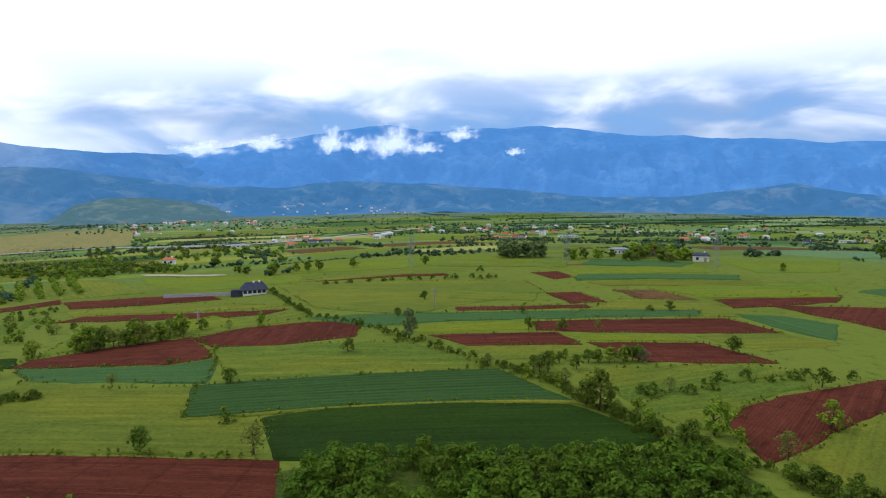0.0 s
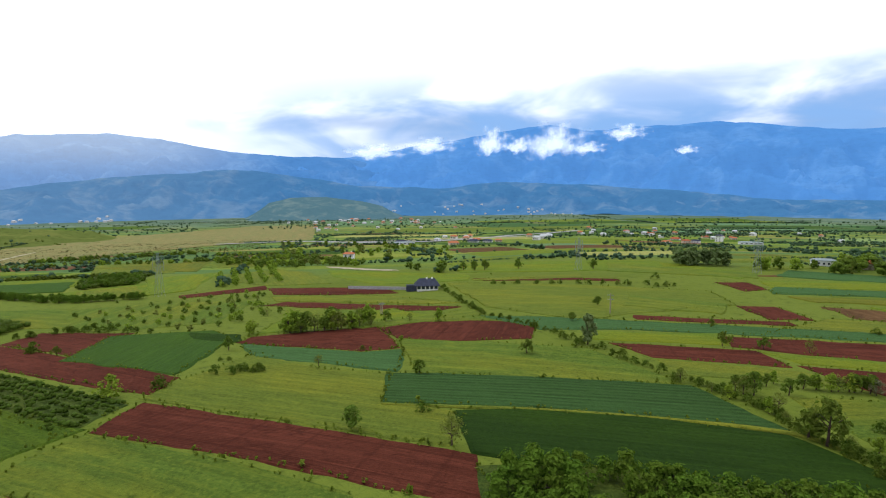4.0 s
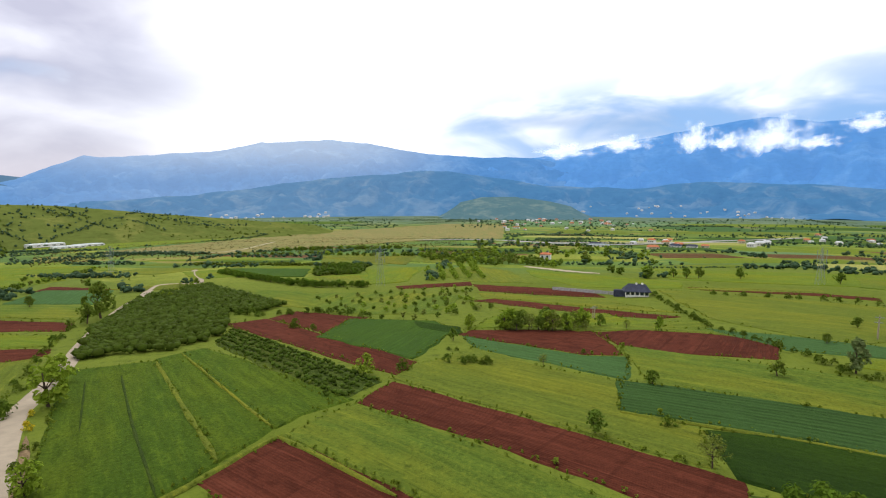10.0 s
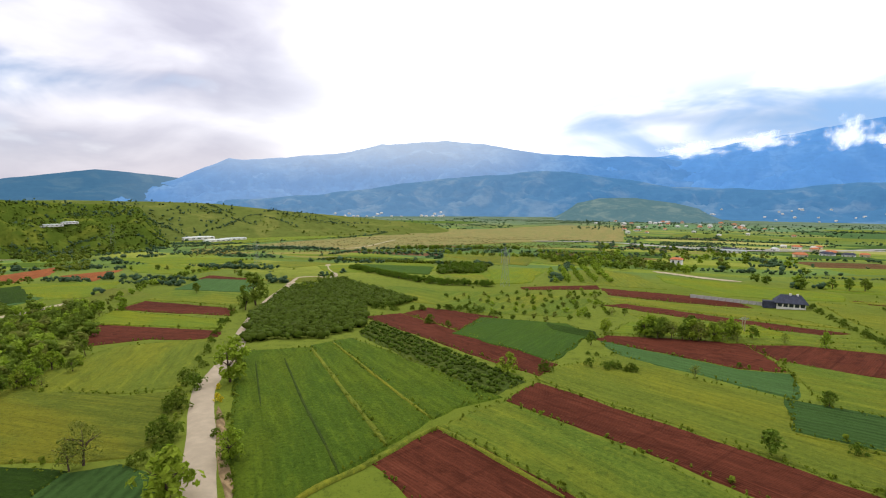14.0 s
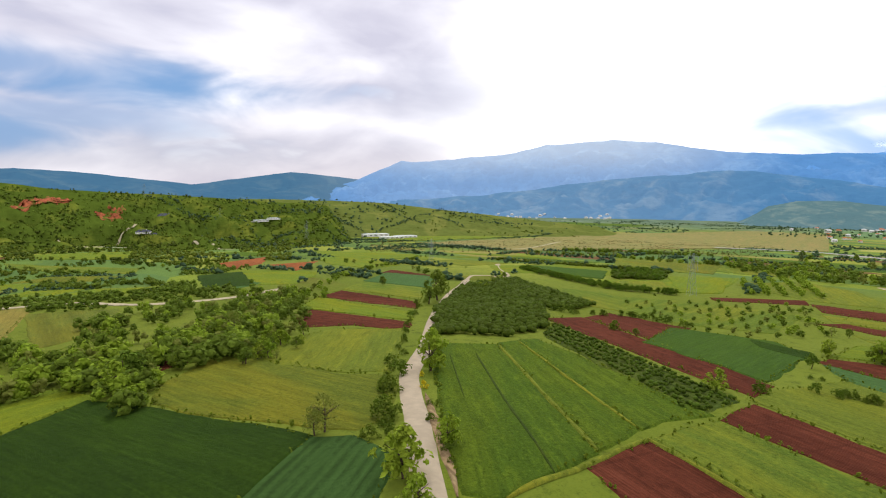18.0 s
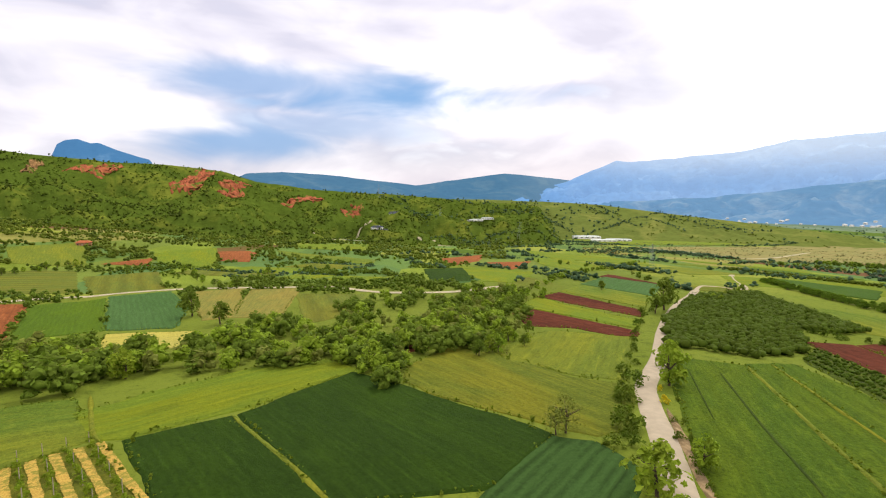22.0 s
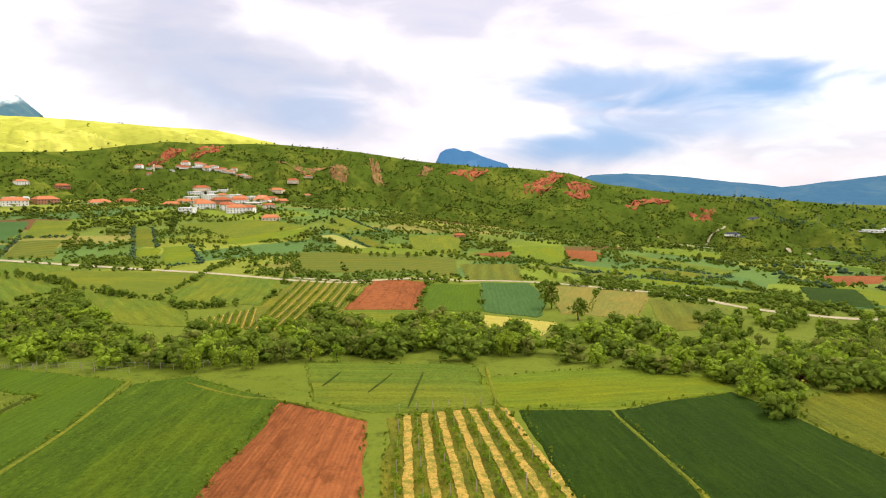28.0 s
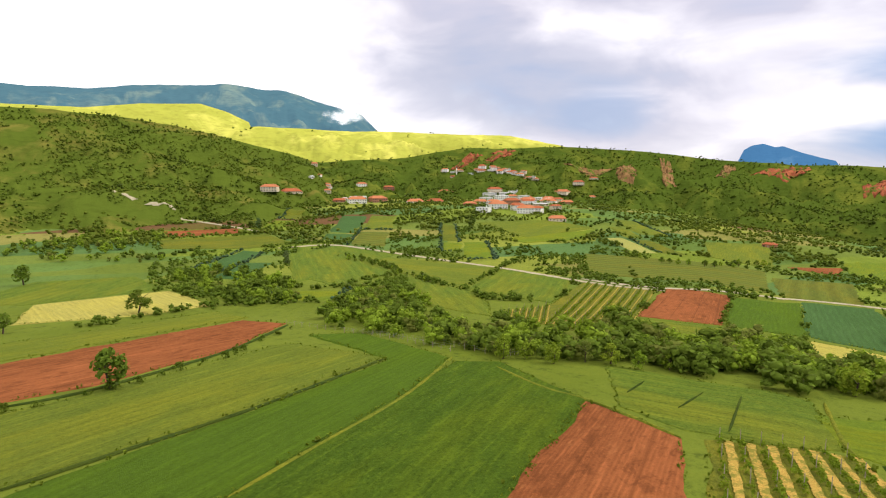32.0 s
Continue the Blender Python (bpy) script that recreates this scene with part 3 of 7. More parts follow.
def far_field(kind, pts):
    """A parcel farther off: four corners, draped over the ground."""
    v, f, m = [], [], 8
    lift = 0.25 + Vector(pts[0]).length * 0.0007
    mid = sum((Vector(p) for p in pts), Vector((0, 0))) / 4
    for i in range(m + 1):
        for j in range(m + 1):
            p = Vector(pts[0]).lerp(Vector(pts[1]), i / m).lerp(Vector(pts[3]).lerp(Vector(pts[2]), i / m), j / m)
            p += Vector(noise.noise_vector((p.x * 0.03, p.y * 0.03, 2.0))).xy * 3.0
            rim = i in (0, m) or j in (0, m)
            v.append((p.x - mid.x, p.y - mid.y, tz(p.x, p.y) + (-0.3 if rim else lift)))
            if i and j:
                k = i * (m + 1) + j
                f.append((k - m - 2, k - 1, k, k - m - 1))
    name, text = FIELD_TEXT[kind]
    ob = new(name, mesh_of(name, v, f, MAT[kind], True))
    ob.location = (mid.x, mid.y, 0)
    PARCELS.append([tuple(p) for p in pts])
    return tagged(ob, text, "field", kind="structure")


HEDGE_SPOTS = []


def patchwork(kinds_, deep, long_, turn, yaw0, yaw1, r0, r1, share, seed, hedge_share, tree):
    """Small fields laid side by side, smaller near the flight, wherever no parcel lies yet."""
    rnd = random.Random(seed)
    u, w = Vector((math.cos(radians(turn)), math.sin(radians(turn)))), Vector((-math.sin(radians(turn)), math.cos(radians(turn))))
    old = list(PARCELS)
    corners = np.array([p for poly in old for p in poly])
    tw = -r1
    while tw < r1:
        d = deep * (0.6 + 0.8 * rnd.random()) * (0.5 + abs(tw) / 700)
        tu = -r1
        while tu < r1:
            mid = Vector((CX, CY)) + u * tu + w * (tw + d / 2)
            r = math.hypot(mid.x - CX, mid.y - CY)
            ln = long_ * (0.5 + rnd.random()) * (0.5 + r / 700)
            tu += ln
            keep, kind = rnd.random() < share, rnd.choice(kinds_)
            mid += u * ln / 2
            r = math.hypot(mid.x - CX, mid.y - CY)
            a = math.degrees(math.atan2(CX - mid.x, mid.y - CY))
            if not (r0 < r < r1 and yaw0 < a < yaw1 and keep):
                continue
            j = [rnd.uniform(-0.06, 0.06) for _ in range(8)]
            pts = [mid + u * ln * (s * 0.47 + j[i]) + w * d * (t * 0.47 + j[i + 4])
                   for i, (s, t) in enumerate(((-1, -1), (1, -1), (1, 1), (-1, 1)))]
            quad = [(p.x, p.y) for p in pts]
            test = [mid] + pts + [mid.lerp(p, 0.5) for p in pts] + [p.lerp(q, 0.5) for p, q in zip(pts, pts[1:])]
            tx, ty = np.array([p.x for p in test]), np.array([p.y for p in test])
            if any(inside(tx, ty, poly).any() for poly in old) or inside(corners[:, 0], corners[:, 1], quad).any():
                continue
            zs = [tz(p.x, p.y) for p in pts]
            if r > 650 and max(z - float(terrain(p.x, p.y)) for z, p in zip(zs, pts)) > 1.5:
                continue
            if max(zs) - min(zs) > 0.12 * ln + 4:
                continue
            far_field(kind, quad)
            for p, q in zip(pts, pts[1:]):
                if rnd.random() < hedge_share:
                    n = int((q - p).length / (tree * 0.8))
                    for k in range(n):
                        e = p.lerp(q, (k + rnd.random()) / n) + Vector((rnd.gauss(0, 1), rnd.gauss(0, 1))) * tree * 0.3
                        HEDGE_SPOTS.append((e.x, e.y, tz(e.x, e.y) - 0.2, tree * rnd.uniform(0.5, 1.2) * (0.7 + r / 1500)))
        tw += d


LINE_TEXT = {
    "road": ("road", "narrow pale grey concrete lane between fields", "road"),
    "track": ("dirt_track", "pale beige dirt track", "road"),
    "gravel": ("river_bed", "pale grey gravel bed of a shallow river", "river"),
    "grassline": ("grass_baulk", "light yellow-green grass strip between crops", "verge"),
    "dirt": ("dirt_verge", "bare brown earth verge with rubble beside the lane", "verge"),
    "darkline": ("ditch", "dark overgrown furrow between crops", "ditch"),
}


def smooth_line(pts, gap):
    pts = [Vector(p) for p in pts]
    ends = [pts[0] * 2 - pts[1]] + pts + [pts[-1] * 2 - pts[-2]]
    out = []
    for a, b, c, d in zip(ends, ends[1:], ends[2:], ends[3:]):
        m = max(1, int((c - b).length / gap))
        for i in range(m):
            t = i / m
            out.append(0.5 * (2 * b + (c - a) * t + (2 * a - 5 * b + 4 * c - d) * t * t + (3 * b - a - 3 * c + d) * t ** 3))
    return out + [pts[-1]]


def strip(kind, width, *pts):
    line = smooth_line(pts, 1.2 if kind in ("grassline", "darkline") else 2.5)
    v, f = [], []
    lift = {"road": 0.2, "track": 0.25, "gravel": 1.0, "grassline": 0.27, "darkline": 0.26, "dirt": 0.16}[kind] + Vector(pts[0]).length * 0.0005
    for i, p in enumerate(line):
        d = (line[min(i + 1, len(line) - 1)] - line[max(i - 1, 0)]).normalized()
        s = Vector((-d.y, d.x))
        wob = (1 + 0.5 * noise.noise((p.x * 0.2, p.y * 0.2, 1.0)) + 0.3 * noise.noise((p.x, p.y, 4.0))) * min(1.0, 0.15 + i / 3, 0.15 + (len(line) - 1 - i) / 3)
        for k, drop in ((-0.66, 0.25), (-0.4, 0.0), (0.0, -0.05), (0.4, 0.0), (0.66, 0.25)):
            q = p + s * (k * width * (wob if kind != "road" else 1 + 0.05 * noise.noise((p.x * 0.15, p.y * 0.15, k))))
            v.append((q.x, q.y, tz(q.x, q.y) + lift - drop))
        if i:
            a = 5 * (i - 1)
            f += [(a + j, a + j + 1, a + j + 6, a + j + 5) for j in range(4)]
    if kind in ("road", "track"):
        PARCELS.extend([[v[i][:2], v[i + 4][:2], v[i + 9][:2], v[i + 5][:2]] for i in range(0, len(v) - 9, 5)])
    name, text, cat = LINE_TEXT[kind]
    return tagged(new(name, mesh_of(name, v, f, MAT[kind], True)), text, cat, kind="structure")


# ---- plants ----
def crown_mesh(name, mat, seed, clumps, per, leaf, shape, low=0.25, wide=0.45, gaps=0.0):
    """A crown one metre high: clumps of small leaf sprays on an uneven outline."""
    rnd = random.Random(seed)
    v, f = [], []
    for _ in range(clumps):
        t = rnd.random() ** 0.8
        prof = {"round": math.sin(math.pi * (0.16 + 0.8 * t)), "tall": math.sin(math.pi * (0.12 + 0.85 * t)) ** 0.7,
                "cone": 1.05 - t, "dome": math.cos(t * 1.35)}[shape]
        q, rr = rnd.random() * 6.283, (rnd.random() ** 0.45) * (0.75 + 0.45 * rnd.random())
        cx, cy, cz = wide * prof * rr * math.cos(q), wide * prof * rr * math.sin(q), low + (0.95 - low) * t
        cr = wide * (0.22 + 0.2 * rnd.random())
        for _ in range(per):
            d = Vector((rnd.gauss(0, 1), rnd.gauss(0, 1), rnd.gauss(0.25, 0.9))).normalized()
            p = Vector((cx, cy, cz)) + d * cr * (0.55 + 0.5 * rnd.random())
            nrm = (d + Vector((rnd.gauss(0, 0.32), rnd.gauss(0, 0.32), rnd.gauss(0.3, 0.3)))).normalized()
            s = nrm.orthogonal().normalized()
            s.rotate(Matrix.Rotation(rnd.random() * 6.283, 3, nrm))
            u = nrm.cross(s)
            a = leaf * (0.6 + 0.8 * rnd.random())
            k = len(v)
            v += [tuple(p - s * a), tuple(p + u * a * 0.6 + nrm * a * 0.2), tuple(p + s * a), tuple(p - u * a * 0.6 + nrm * a * 0.2)]
            f.append((k, k + 1, k + 2, k + 3))
    return mesh_of(name, v, f, mat)


def trunk_mesh(seed, thick=0.028, fork=0.3, limbs=5, reach=0.3):
    rnd = random.Random(seed)
    v, f = [], []
    bend = Vector((rnd.gauss(0, 0.03), rnd.gauss(0, 0.03), 0))
    mid, top = Vector((0, 0, fork)) + bend, Vector((0, 0, 0.72)) + bend * 2
    tube(v, f, (0, 0, -0.06), mid, thick * 1.3, thick, 6)
    tube(v, f, mid, top, thick, thick * 0.3, 5)
    for i in range(limbs):
        q = 6.283 * (i + rnd.random() * 0.6) / limbs
        at = mid.lerp(top, 0.1 + 0.6 * rnd.random())
        tube(v, f, at, at + Vector((math.cos(q) * reach, math.sin(q) * reach, 0.12 + 0.18 * rnd.random())), thick * 0.55, thick * 0.15, 4)
    return mesh_of("trunk", v, f, BARK, True)


PLANT = {
    "broad": [(crown_mesh("crown", LEAF["broad"], 10 + i, 30, 15, 0.064, "round", 0.2, 0.42), trunk_mesh(i)) for i in range(4)],
    "light": [(crown_mesh("crown", LEAF["light"], 20 + i, 30, 15, 0.064, "round", 0.1, 0.40), trunk_mesh(10 + i)) for i in range(3)],
    "pale": [(crown_mesh("crown", LEAF["pale"], 30, 40, 24, 0.05, "round", 0.15, 0.5), trunk_mesh(20))],
    "sparse": [(crown_mesh("crown", LEAF["sparse"], 40 + i, 44, 11, 0.034, "round", 0.12, 0.44), trunk_mesh(30 + i, 0.022, 0.2, 9, 0.36)) for i in range(3)],
    "tall": [(crown_mesh("crown", LEAF["tall"], 50 + i, 40, 20, 0.046, "tall", 0.1, 0.24), trunk_mesh(40 + i, 0.02, 0.4, 4, 0.12)) for i in range(3)],
    "bush": [(crown_mesh("bush", LEAF["bush"], 60 + i, 18, 13, 0.09, "dome", 0.0, 0.62), None) for i in range(4)],
    "hazel": [(crown_mesh("crown", LEAF["hazel"], 70 + i, 26, 14, 0.09, "dome", 0.22, 0.66), trunk_mesh(50 + i, 0.03, 0.12, 6, 0.4)) for i in range(4)],
    "yellow": [(crown_mesh("bush", LEAF["yellow"], 95, 16, 16, 0.085, "dome", 0.0, 0.52), None)],
    "bushrow": [(crown_mesh("bush", LEAF["bushrow"], 80 + i, 16, 16, 0.085, "dome", 0.0, 0.52), None) for i in range(3)],
}
ICO_V = [Vector(p).normalized() for g in (1.618, -1.618) for h in (1, -1) for p in ((0, h, g), (h, g, 0), (g, 0, h))]
ICO_F = [t for t in itertools.combinations(range(12), 3) if all((ICO_V[p] - ICO_V[q]).length < 1.1 for p, q in itertools.combinations(t, 2))]
ICO_F = [t if (ICO_V[t[1]] - ICO_V[t[0]]).cross(ICO_V[t[2]] - ICO_V[t[0]]).dot(ICO_V[t[0]]) > 0 else (t[0], t[2], t[1]) for t in ICO_F]


def massed_crown(name, mat, seed, clumps, sprays, leaf, shape, low=0.05, wide=0.44):
    """A crown one metre high seen from afar: uneven leafy masses side by side, with loose sprays round them."""
    rnd = random.Random(seed)
    v, f = [], []
    for i in range(clumps):
        t = (i + rnd.random()) / clumps
        prof = {"round": math.sin(math.pi * (0.2 + 0.72 * t)), "tall": math.sin(math.pi * (0.15 + 0.8 * t)) ** 0.7, "dome": math.cos(t * 1.3)}[shape]
        q, rr = i * 2.4 + rnd.random(), 0.35 + 0.5 * rnd.random()
        size = wide * (0.42 + 0.22 * rnd.random()) * (1.25 if clumps < 4 else 1.0)
        mid = Vector((wide * prof * rr * math.cos(q), wide * prof * rr * math.sin(q), low + size * 0.6 + (0.97 - low - size * 1.5) * t))
        k = len(v)
        for p in ICO_V:
            v.append(tuple(mid + Vector((p.x, p.y, p.z * 0.85)) * size * ((0.5 if clumps > 2 else 0.62) + 0.45 * rnd.random())))
        f += [tuple(k + j for j in tri) for tri in ICO_F]
        for _ in range(sprays):
            d = Vector((rnd.gauss(0, 1), rnd.gauss(0, 1), rnd.gauss(0.3, 0.9))).normalized()
            p = mid + d * size * (0.62 + 0.5 * rnd.random())
            nrm = (d + Vector((rnd.gauss(0, 0.4), rnd.gauss(0, 0.4), rnd.gauss(0.2, 0.3)))).normalized()
            s = nrm.orthogonal().normalized()
            s.rotate(Matrix.Rotation(rnd.random() * 6.283, 3, nrm))
            u = nrm.cross(s)
            a = leaf * (0.6 + 0.8 * rnd.random())
            k = len(v)
            v += [tuple(p - s * a), tuple(p + u * a * 0.6), tuple(p + s * a), tuple(p - u * a * 0.6)]
            f.append((k, k + 1, k + 2, k + 3))
    return mesh_of(name, v, f, mat, True)


PLANT_LOW = {k: [massed_crown("clump", LEAF[k], 300 + i, n, sprays, 0.09, form, 0.05, wd) for i in range(5)]
             for k, form, wd, n, sprays in (("broad", "round", 0.44, 6, 15), ("light", "round", 0.42, 6, 15), ("sparse", "round", 0.40, 5, 14), ("tall", "tall", 0.26, 6, 14),
                                            ("bush", "dome", 0.6, 3, 7), ("hazel", "dome", 0.74, 3, 9), ("bushrow", "dome", 0.56, 2, 8), ("yellow", "dome", 0.52, 3, 8))}
PLANT_TEXT = {
    "broad": ("tree", "round dark green broadleaf tree among the fields", "tree"),
    "light": ("tree", "bushy fresh yellow-green broadleaf tree", "tree"),
    "pale": ("tree", "small silvery pale-leaved tree", "tree"),
    "sparse": ("tree", "thin half-leafed grey-green tree", "tree"),
    "tall": ("tree", "tall dense dark poplar tree", "tree"),
    "bush": ("bush", "low dark green hedge bush", "bush"),
    "hazel": ("orchard_tree", "spreading low green orchard tree in a dense plantation", "tree"),
    "yellow": ("bush", "yellow-flowering broom bush beside the lane", "bush"),
    "bushrow": ("bush", "small young green orchard bush in a row", "bush"),
}
plant_rnd = random.Random(5)


COUNT = {}
SPARE = {}


def plant(kind, x, y, h, group=""):
    if kind == "mixed":
        kind = plant_rnd.choice(("broad", "broad", "light", "sparse", "broad", "light"))
    crown, trunk = plant_rnd.choice(PLANT[kind])
    name, text, cat = PLANT_TEXT[kind]
    COUNT[name] = COUNT.get(name, 0) + 1
    if COUNT[name] > 300:
        SPARE.setdefault(kind, []).append((x, y, tz(x, y), h))
        return None
    if trunk is None:
        ob = new(name, crown)
    else:
        ob = new(name)
        part("trunk", trunk, ob)
        part("crown", crown, ob)
    w = h * (0.9 + 0.3 * plant_rnd.random())
    ob.matrix_world = Matrix.Translation((x, y, tz(x, y) + (0.1 if trunk else -0.06 * h))) @ pose(0, 0, 0, 0, 0, plant_rnd.random() * 360) @ Matrix.Diagonal((w, w, h, 1))
    return tagged(ob, text, cat, group)


def hedge(kind, n, low, high, width, *pts):
    line = smooth_line(pts, 1.0)
    for i in range(n):
        p = line[int(len(line) * (i + plant_rnd.random()) / n) % len(line)]
        plant(kind, p.x + plant_rnd.gauss(0, width * 0.3), p.y + plant_rnd.gauss(0, width * 0.3), plant_rnd.uniform(low, high), "hedgerow")


def thicket(kind, n, low, high, *pts):
    xs, ys = [p[0] for p in pts], [p[1] for p in pts]
    made = 0
    while made < n:
        x, y = plant_rnd.uniform(min(xs), max(xs)), plant_rnd.uniform(min(ys), max(ys))
        if inside(np.array([x]), np.array([y]), list(pts))[0]:
            plant(kind, x, y, plant_rnd.uniform(low, high), "thicket of trees")
            made += 1


def orchard(kind, gap, high, *pts, joined=False):
    """Plants in rows along the longest side; a joined one is a dense stand."""
    pts = [Vector(p) for p in pts]
    side = max(((b - a) for a, b in zip(pts, pts[1:] + pts[:1])), key=lambda e: e.length).normalized()
    off = Vector((-side.y, side.x))
    us, ws = [p.dot(side) for p in pts], [p.dot(off) for p in pts]
    poly = [(p.x, p.y) for p in pts]
    w = min(ws)
    while w < max(ws):
        u = min(us)
        while u < max(us):
            q = side * (u + plant_rnd.gauss(0, gap * 0.10)) + off * (w + plant_rnd.gauss(0, gap * 0.07))
            if inside(np.array([q.x]), np.array([q.y]), poly)[0] and plant_rnd.random() > 0.04:
                h = high * plant_rnd.uniform(0.8, 1.2)
                if joined:
                    SPARE.setdefault(kind, []).append((q.x, q.y, tz(q.x, q.y), h))
                else:
                    plant(kind, q.x, q.y, h, "orchard rows")
            u += gap
        w += gap * 1.15


# ---- far hills and mountains ----
HILL = {}


def smooth_noise(x, y, z=0.0, octaves=5):
    return noise.fractal(Vector((x, y, z)), 0.9, 2.1, octaves)


def ridge(name, label, mat, foot, top, crest, rough, seed, gully=0.0, curve=1.0, back=200.0, grain=300.0):
    """A range of hills: crest is a run of (bearing, height) at the distance top from the flight; its foot lies at the distance foot."""
    ya, za = [c[0] for c in crest], [c[1] for c in crest]
    lo, hi = min(ya), max(ya)
    n_a, n_r = max(90, int((hi - lo) * 6)), 40

    def slope(a, r):
        """Height at a bearing and a distance; far below ground outside the range."""
        if a < lo - 60:
            a += 360
        if not (lo <= a <= hi and foot <= r <= top):
            return -999.0
        k = (r - foot) / (top - foot)
        d = bearing(a)
        x, y = CX + d.x * r, CY + d.y * r
        z0 = float(terrain(CX + d.x * foot, CY + d.y * foot)) - 3
        z = z0 + (float(np.interp(a, ya, za)) - z0) * k ** curve
        bell = math.sin(math.pi * k)
        z += rough * smooth_noise(x / grain, y / grain, seed) * (0.2 + 0.8 * bell)
        z -= gully * abs(smooth_noise(x / grain * 0.8 + 3, y / grain * 0.8, seed + 9)) * max(bell, 0) ** 0.7
        fade = min(1.0, (a - lo) / 2.5, (hi - a) / 2.5)
        base = float(terrain(x, y)) - 4
        return max(z * fade + base * (1 - fade), base)

    (SLOPES if foot < 2000 else FAR_SLOPES).append(slope)
    v, f = [], []
    for i in range(n_a + 1):
        a = lo + (hi - lo) * i / n_a
        d = bearing(a)
        for j in range(n_r + 3):
            r = foot + (top - foot) * min(j / n_r, 1.0)
            z = slope(min(max(a, lo), hi), min(max(r, foot), top))
            if j > n_r:
                r = top + back * (j - n_r) / 2
                z -= back * 0.35 * (j - n_r)
            v.append((CX + d.x * r, CY + d.y * r, z))
            if i and j:
                m = n_r + 3
                p = i * m + j
                f.append((p - m - 1, p - 1, p, p - m))
    HILL[name] = new(name, mesh_of(name, v, f, mat, True))
    return tagged(HILL[name], label, "hill" if "hill" in name else "mountain", kind="structure")


def haze_hill(name, forest, meadow, haze, amount, scale=0.004, bright=None):
    """Slopes of forest and meadow; the farthest ranges are a plain backdrop with haze painted into colour and emission.
    """
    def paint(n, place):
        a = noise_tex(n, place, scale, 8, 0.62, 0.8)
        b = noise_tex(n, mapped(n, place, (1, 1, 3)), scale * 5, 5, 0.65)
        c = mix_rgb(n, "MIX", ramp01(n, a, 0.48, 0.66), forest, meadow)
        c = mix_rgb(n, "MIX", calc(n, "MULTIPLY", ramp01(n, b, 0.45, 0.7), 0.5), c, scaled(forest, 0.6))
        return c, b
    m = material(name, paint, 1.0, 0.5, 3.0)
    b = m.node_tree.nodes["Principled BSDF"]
    # far slopes glow in the haze colour; nearer hills have none
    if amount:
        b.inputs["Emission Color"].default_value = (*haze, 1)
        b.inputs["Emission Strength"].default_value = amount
    # sun-glow haze painted in: paler emission around bearing 56 and higher up
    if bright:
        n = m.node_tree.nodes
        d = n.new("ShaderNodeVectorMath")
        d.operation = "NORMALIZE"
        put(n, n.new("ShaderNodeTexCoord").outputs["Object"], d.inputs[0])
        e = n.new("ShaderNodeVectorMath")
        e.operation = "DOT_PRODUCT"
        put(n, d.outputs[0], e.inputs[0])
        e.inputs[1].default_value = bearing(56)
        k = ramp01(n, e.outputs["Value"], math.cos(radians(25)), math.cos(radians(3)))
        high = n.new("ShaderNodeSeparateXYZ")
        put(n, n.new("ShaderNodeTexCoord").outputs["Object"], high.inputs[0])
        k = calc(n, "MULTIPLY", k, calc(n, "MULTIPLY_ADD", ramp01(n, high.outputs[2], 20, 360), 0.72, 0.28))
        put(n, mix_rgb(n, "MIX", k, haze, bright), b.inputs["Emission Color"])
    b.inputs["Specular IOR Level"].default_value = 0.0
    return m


def bare_earth(colour):
    def paint(n, place):
        gully = noise_tex(n, mapped(n, place, (1, 1, 0.12)), 0.09, 6, 0.7, 0.6)
        clod = noise_tex(n, place, 0.35, 6, 0.7)
        c = mix_rgb(n, "MIX", ramp01(n, gully, 0.4, 0.62), scaled(colour, 0.6), scaled(colour, 1.15))
        c = mix_rgb(n, "MIX", calc(n, "MULTIPLY", ramp01(n, clod, 0.5, 0.68), 0.5), c, scaled(colour, 1.4))
        scrub = noise_tex(n, mapped(n, place, shift=(40, 3, 9)), 0.05, 7, 0.7, 0.4)
        return mix_rgb(n, "MIX", ramp01(n, scrub, 0.52, 0.57), c, (0.09, 0.125, 0.016)), gully
    return paint


earth_paint, earth_paint_tan = bare_earth((0.30, 0.088, 0.042)), bare_earth((0.25, 0.14, 0.058))


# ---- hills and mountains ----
# forest and meadow tones of the far ranges are blued for haze
M_NORTH = haze_hill("haze_blue_mountain", (0.030, 0.085, 0.18), (0.060, 0.125, 0.22), (0.085, 0.22, 0.48), 1.0, bright=(0.44, 0.49, 0.57))
M_WEST = haze_hill("hazy_mountain", (0.034, 0.085, 0.165), (0.068, 0.125, 0.20), (0.066, 0.178, 0.39), 1.0, bright=(0.45, 0.49, 0.55))
M_LOW = haze_hill("far_low_hills", (0.02, 0.05, 0.06), (0.04, 0.07, 0.07), (0.05, 0.135, 0.28), 0.75, bright=(0.55, 0.62, 0.72))
M_FOOT = haze_hill("foothills", (0.030, 0.070, 0.10), (0.092, 0.125, 0.135), (0.045, 0.14, 0.31), 1.0, 0.0045, bright=(0.19, 0.245, 0.32))
M_OLIVE = haze_hill("olive_hill", (0.05, 0.08, 0.07), (0.105, 0.13, 0.10), (0.05, 0.12, 0.17), 0.8, 0.012)
M_CLIFF = haze_hill("wooded_hill", (0.06, 0.09, 0.012), (0.125, 0.145, 0.02), None, 0, 0.012)
# a patch of sunshine, painted as brighter and yellower grass
M_SUN_PAINTED = haze_hill("sun_painted_meadow_hill", (0.36, 0.37, 0.06), (0.52, 0.50, 0.10), None, 0, 0.006)
M_SCRUB = haze_hill("scrub_hill", (0.075, 0.105, 0.014), (0.15, 0.14, 0.028), None, 0, 0.012)
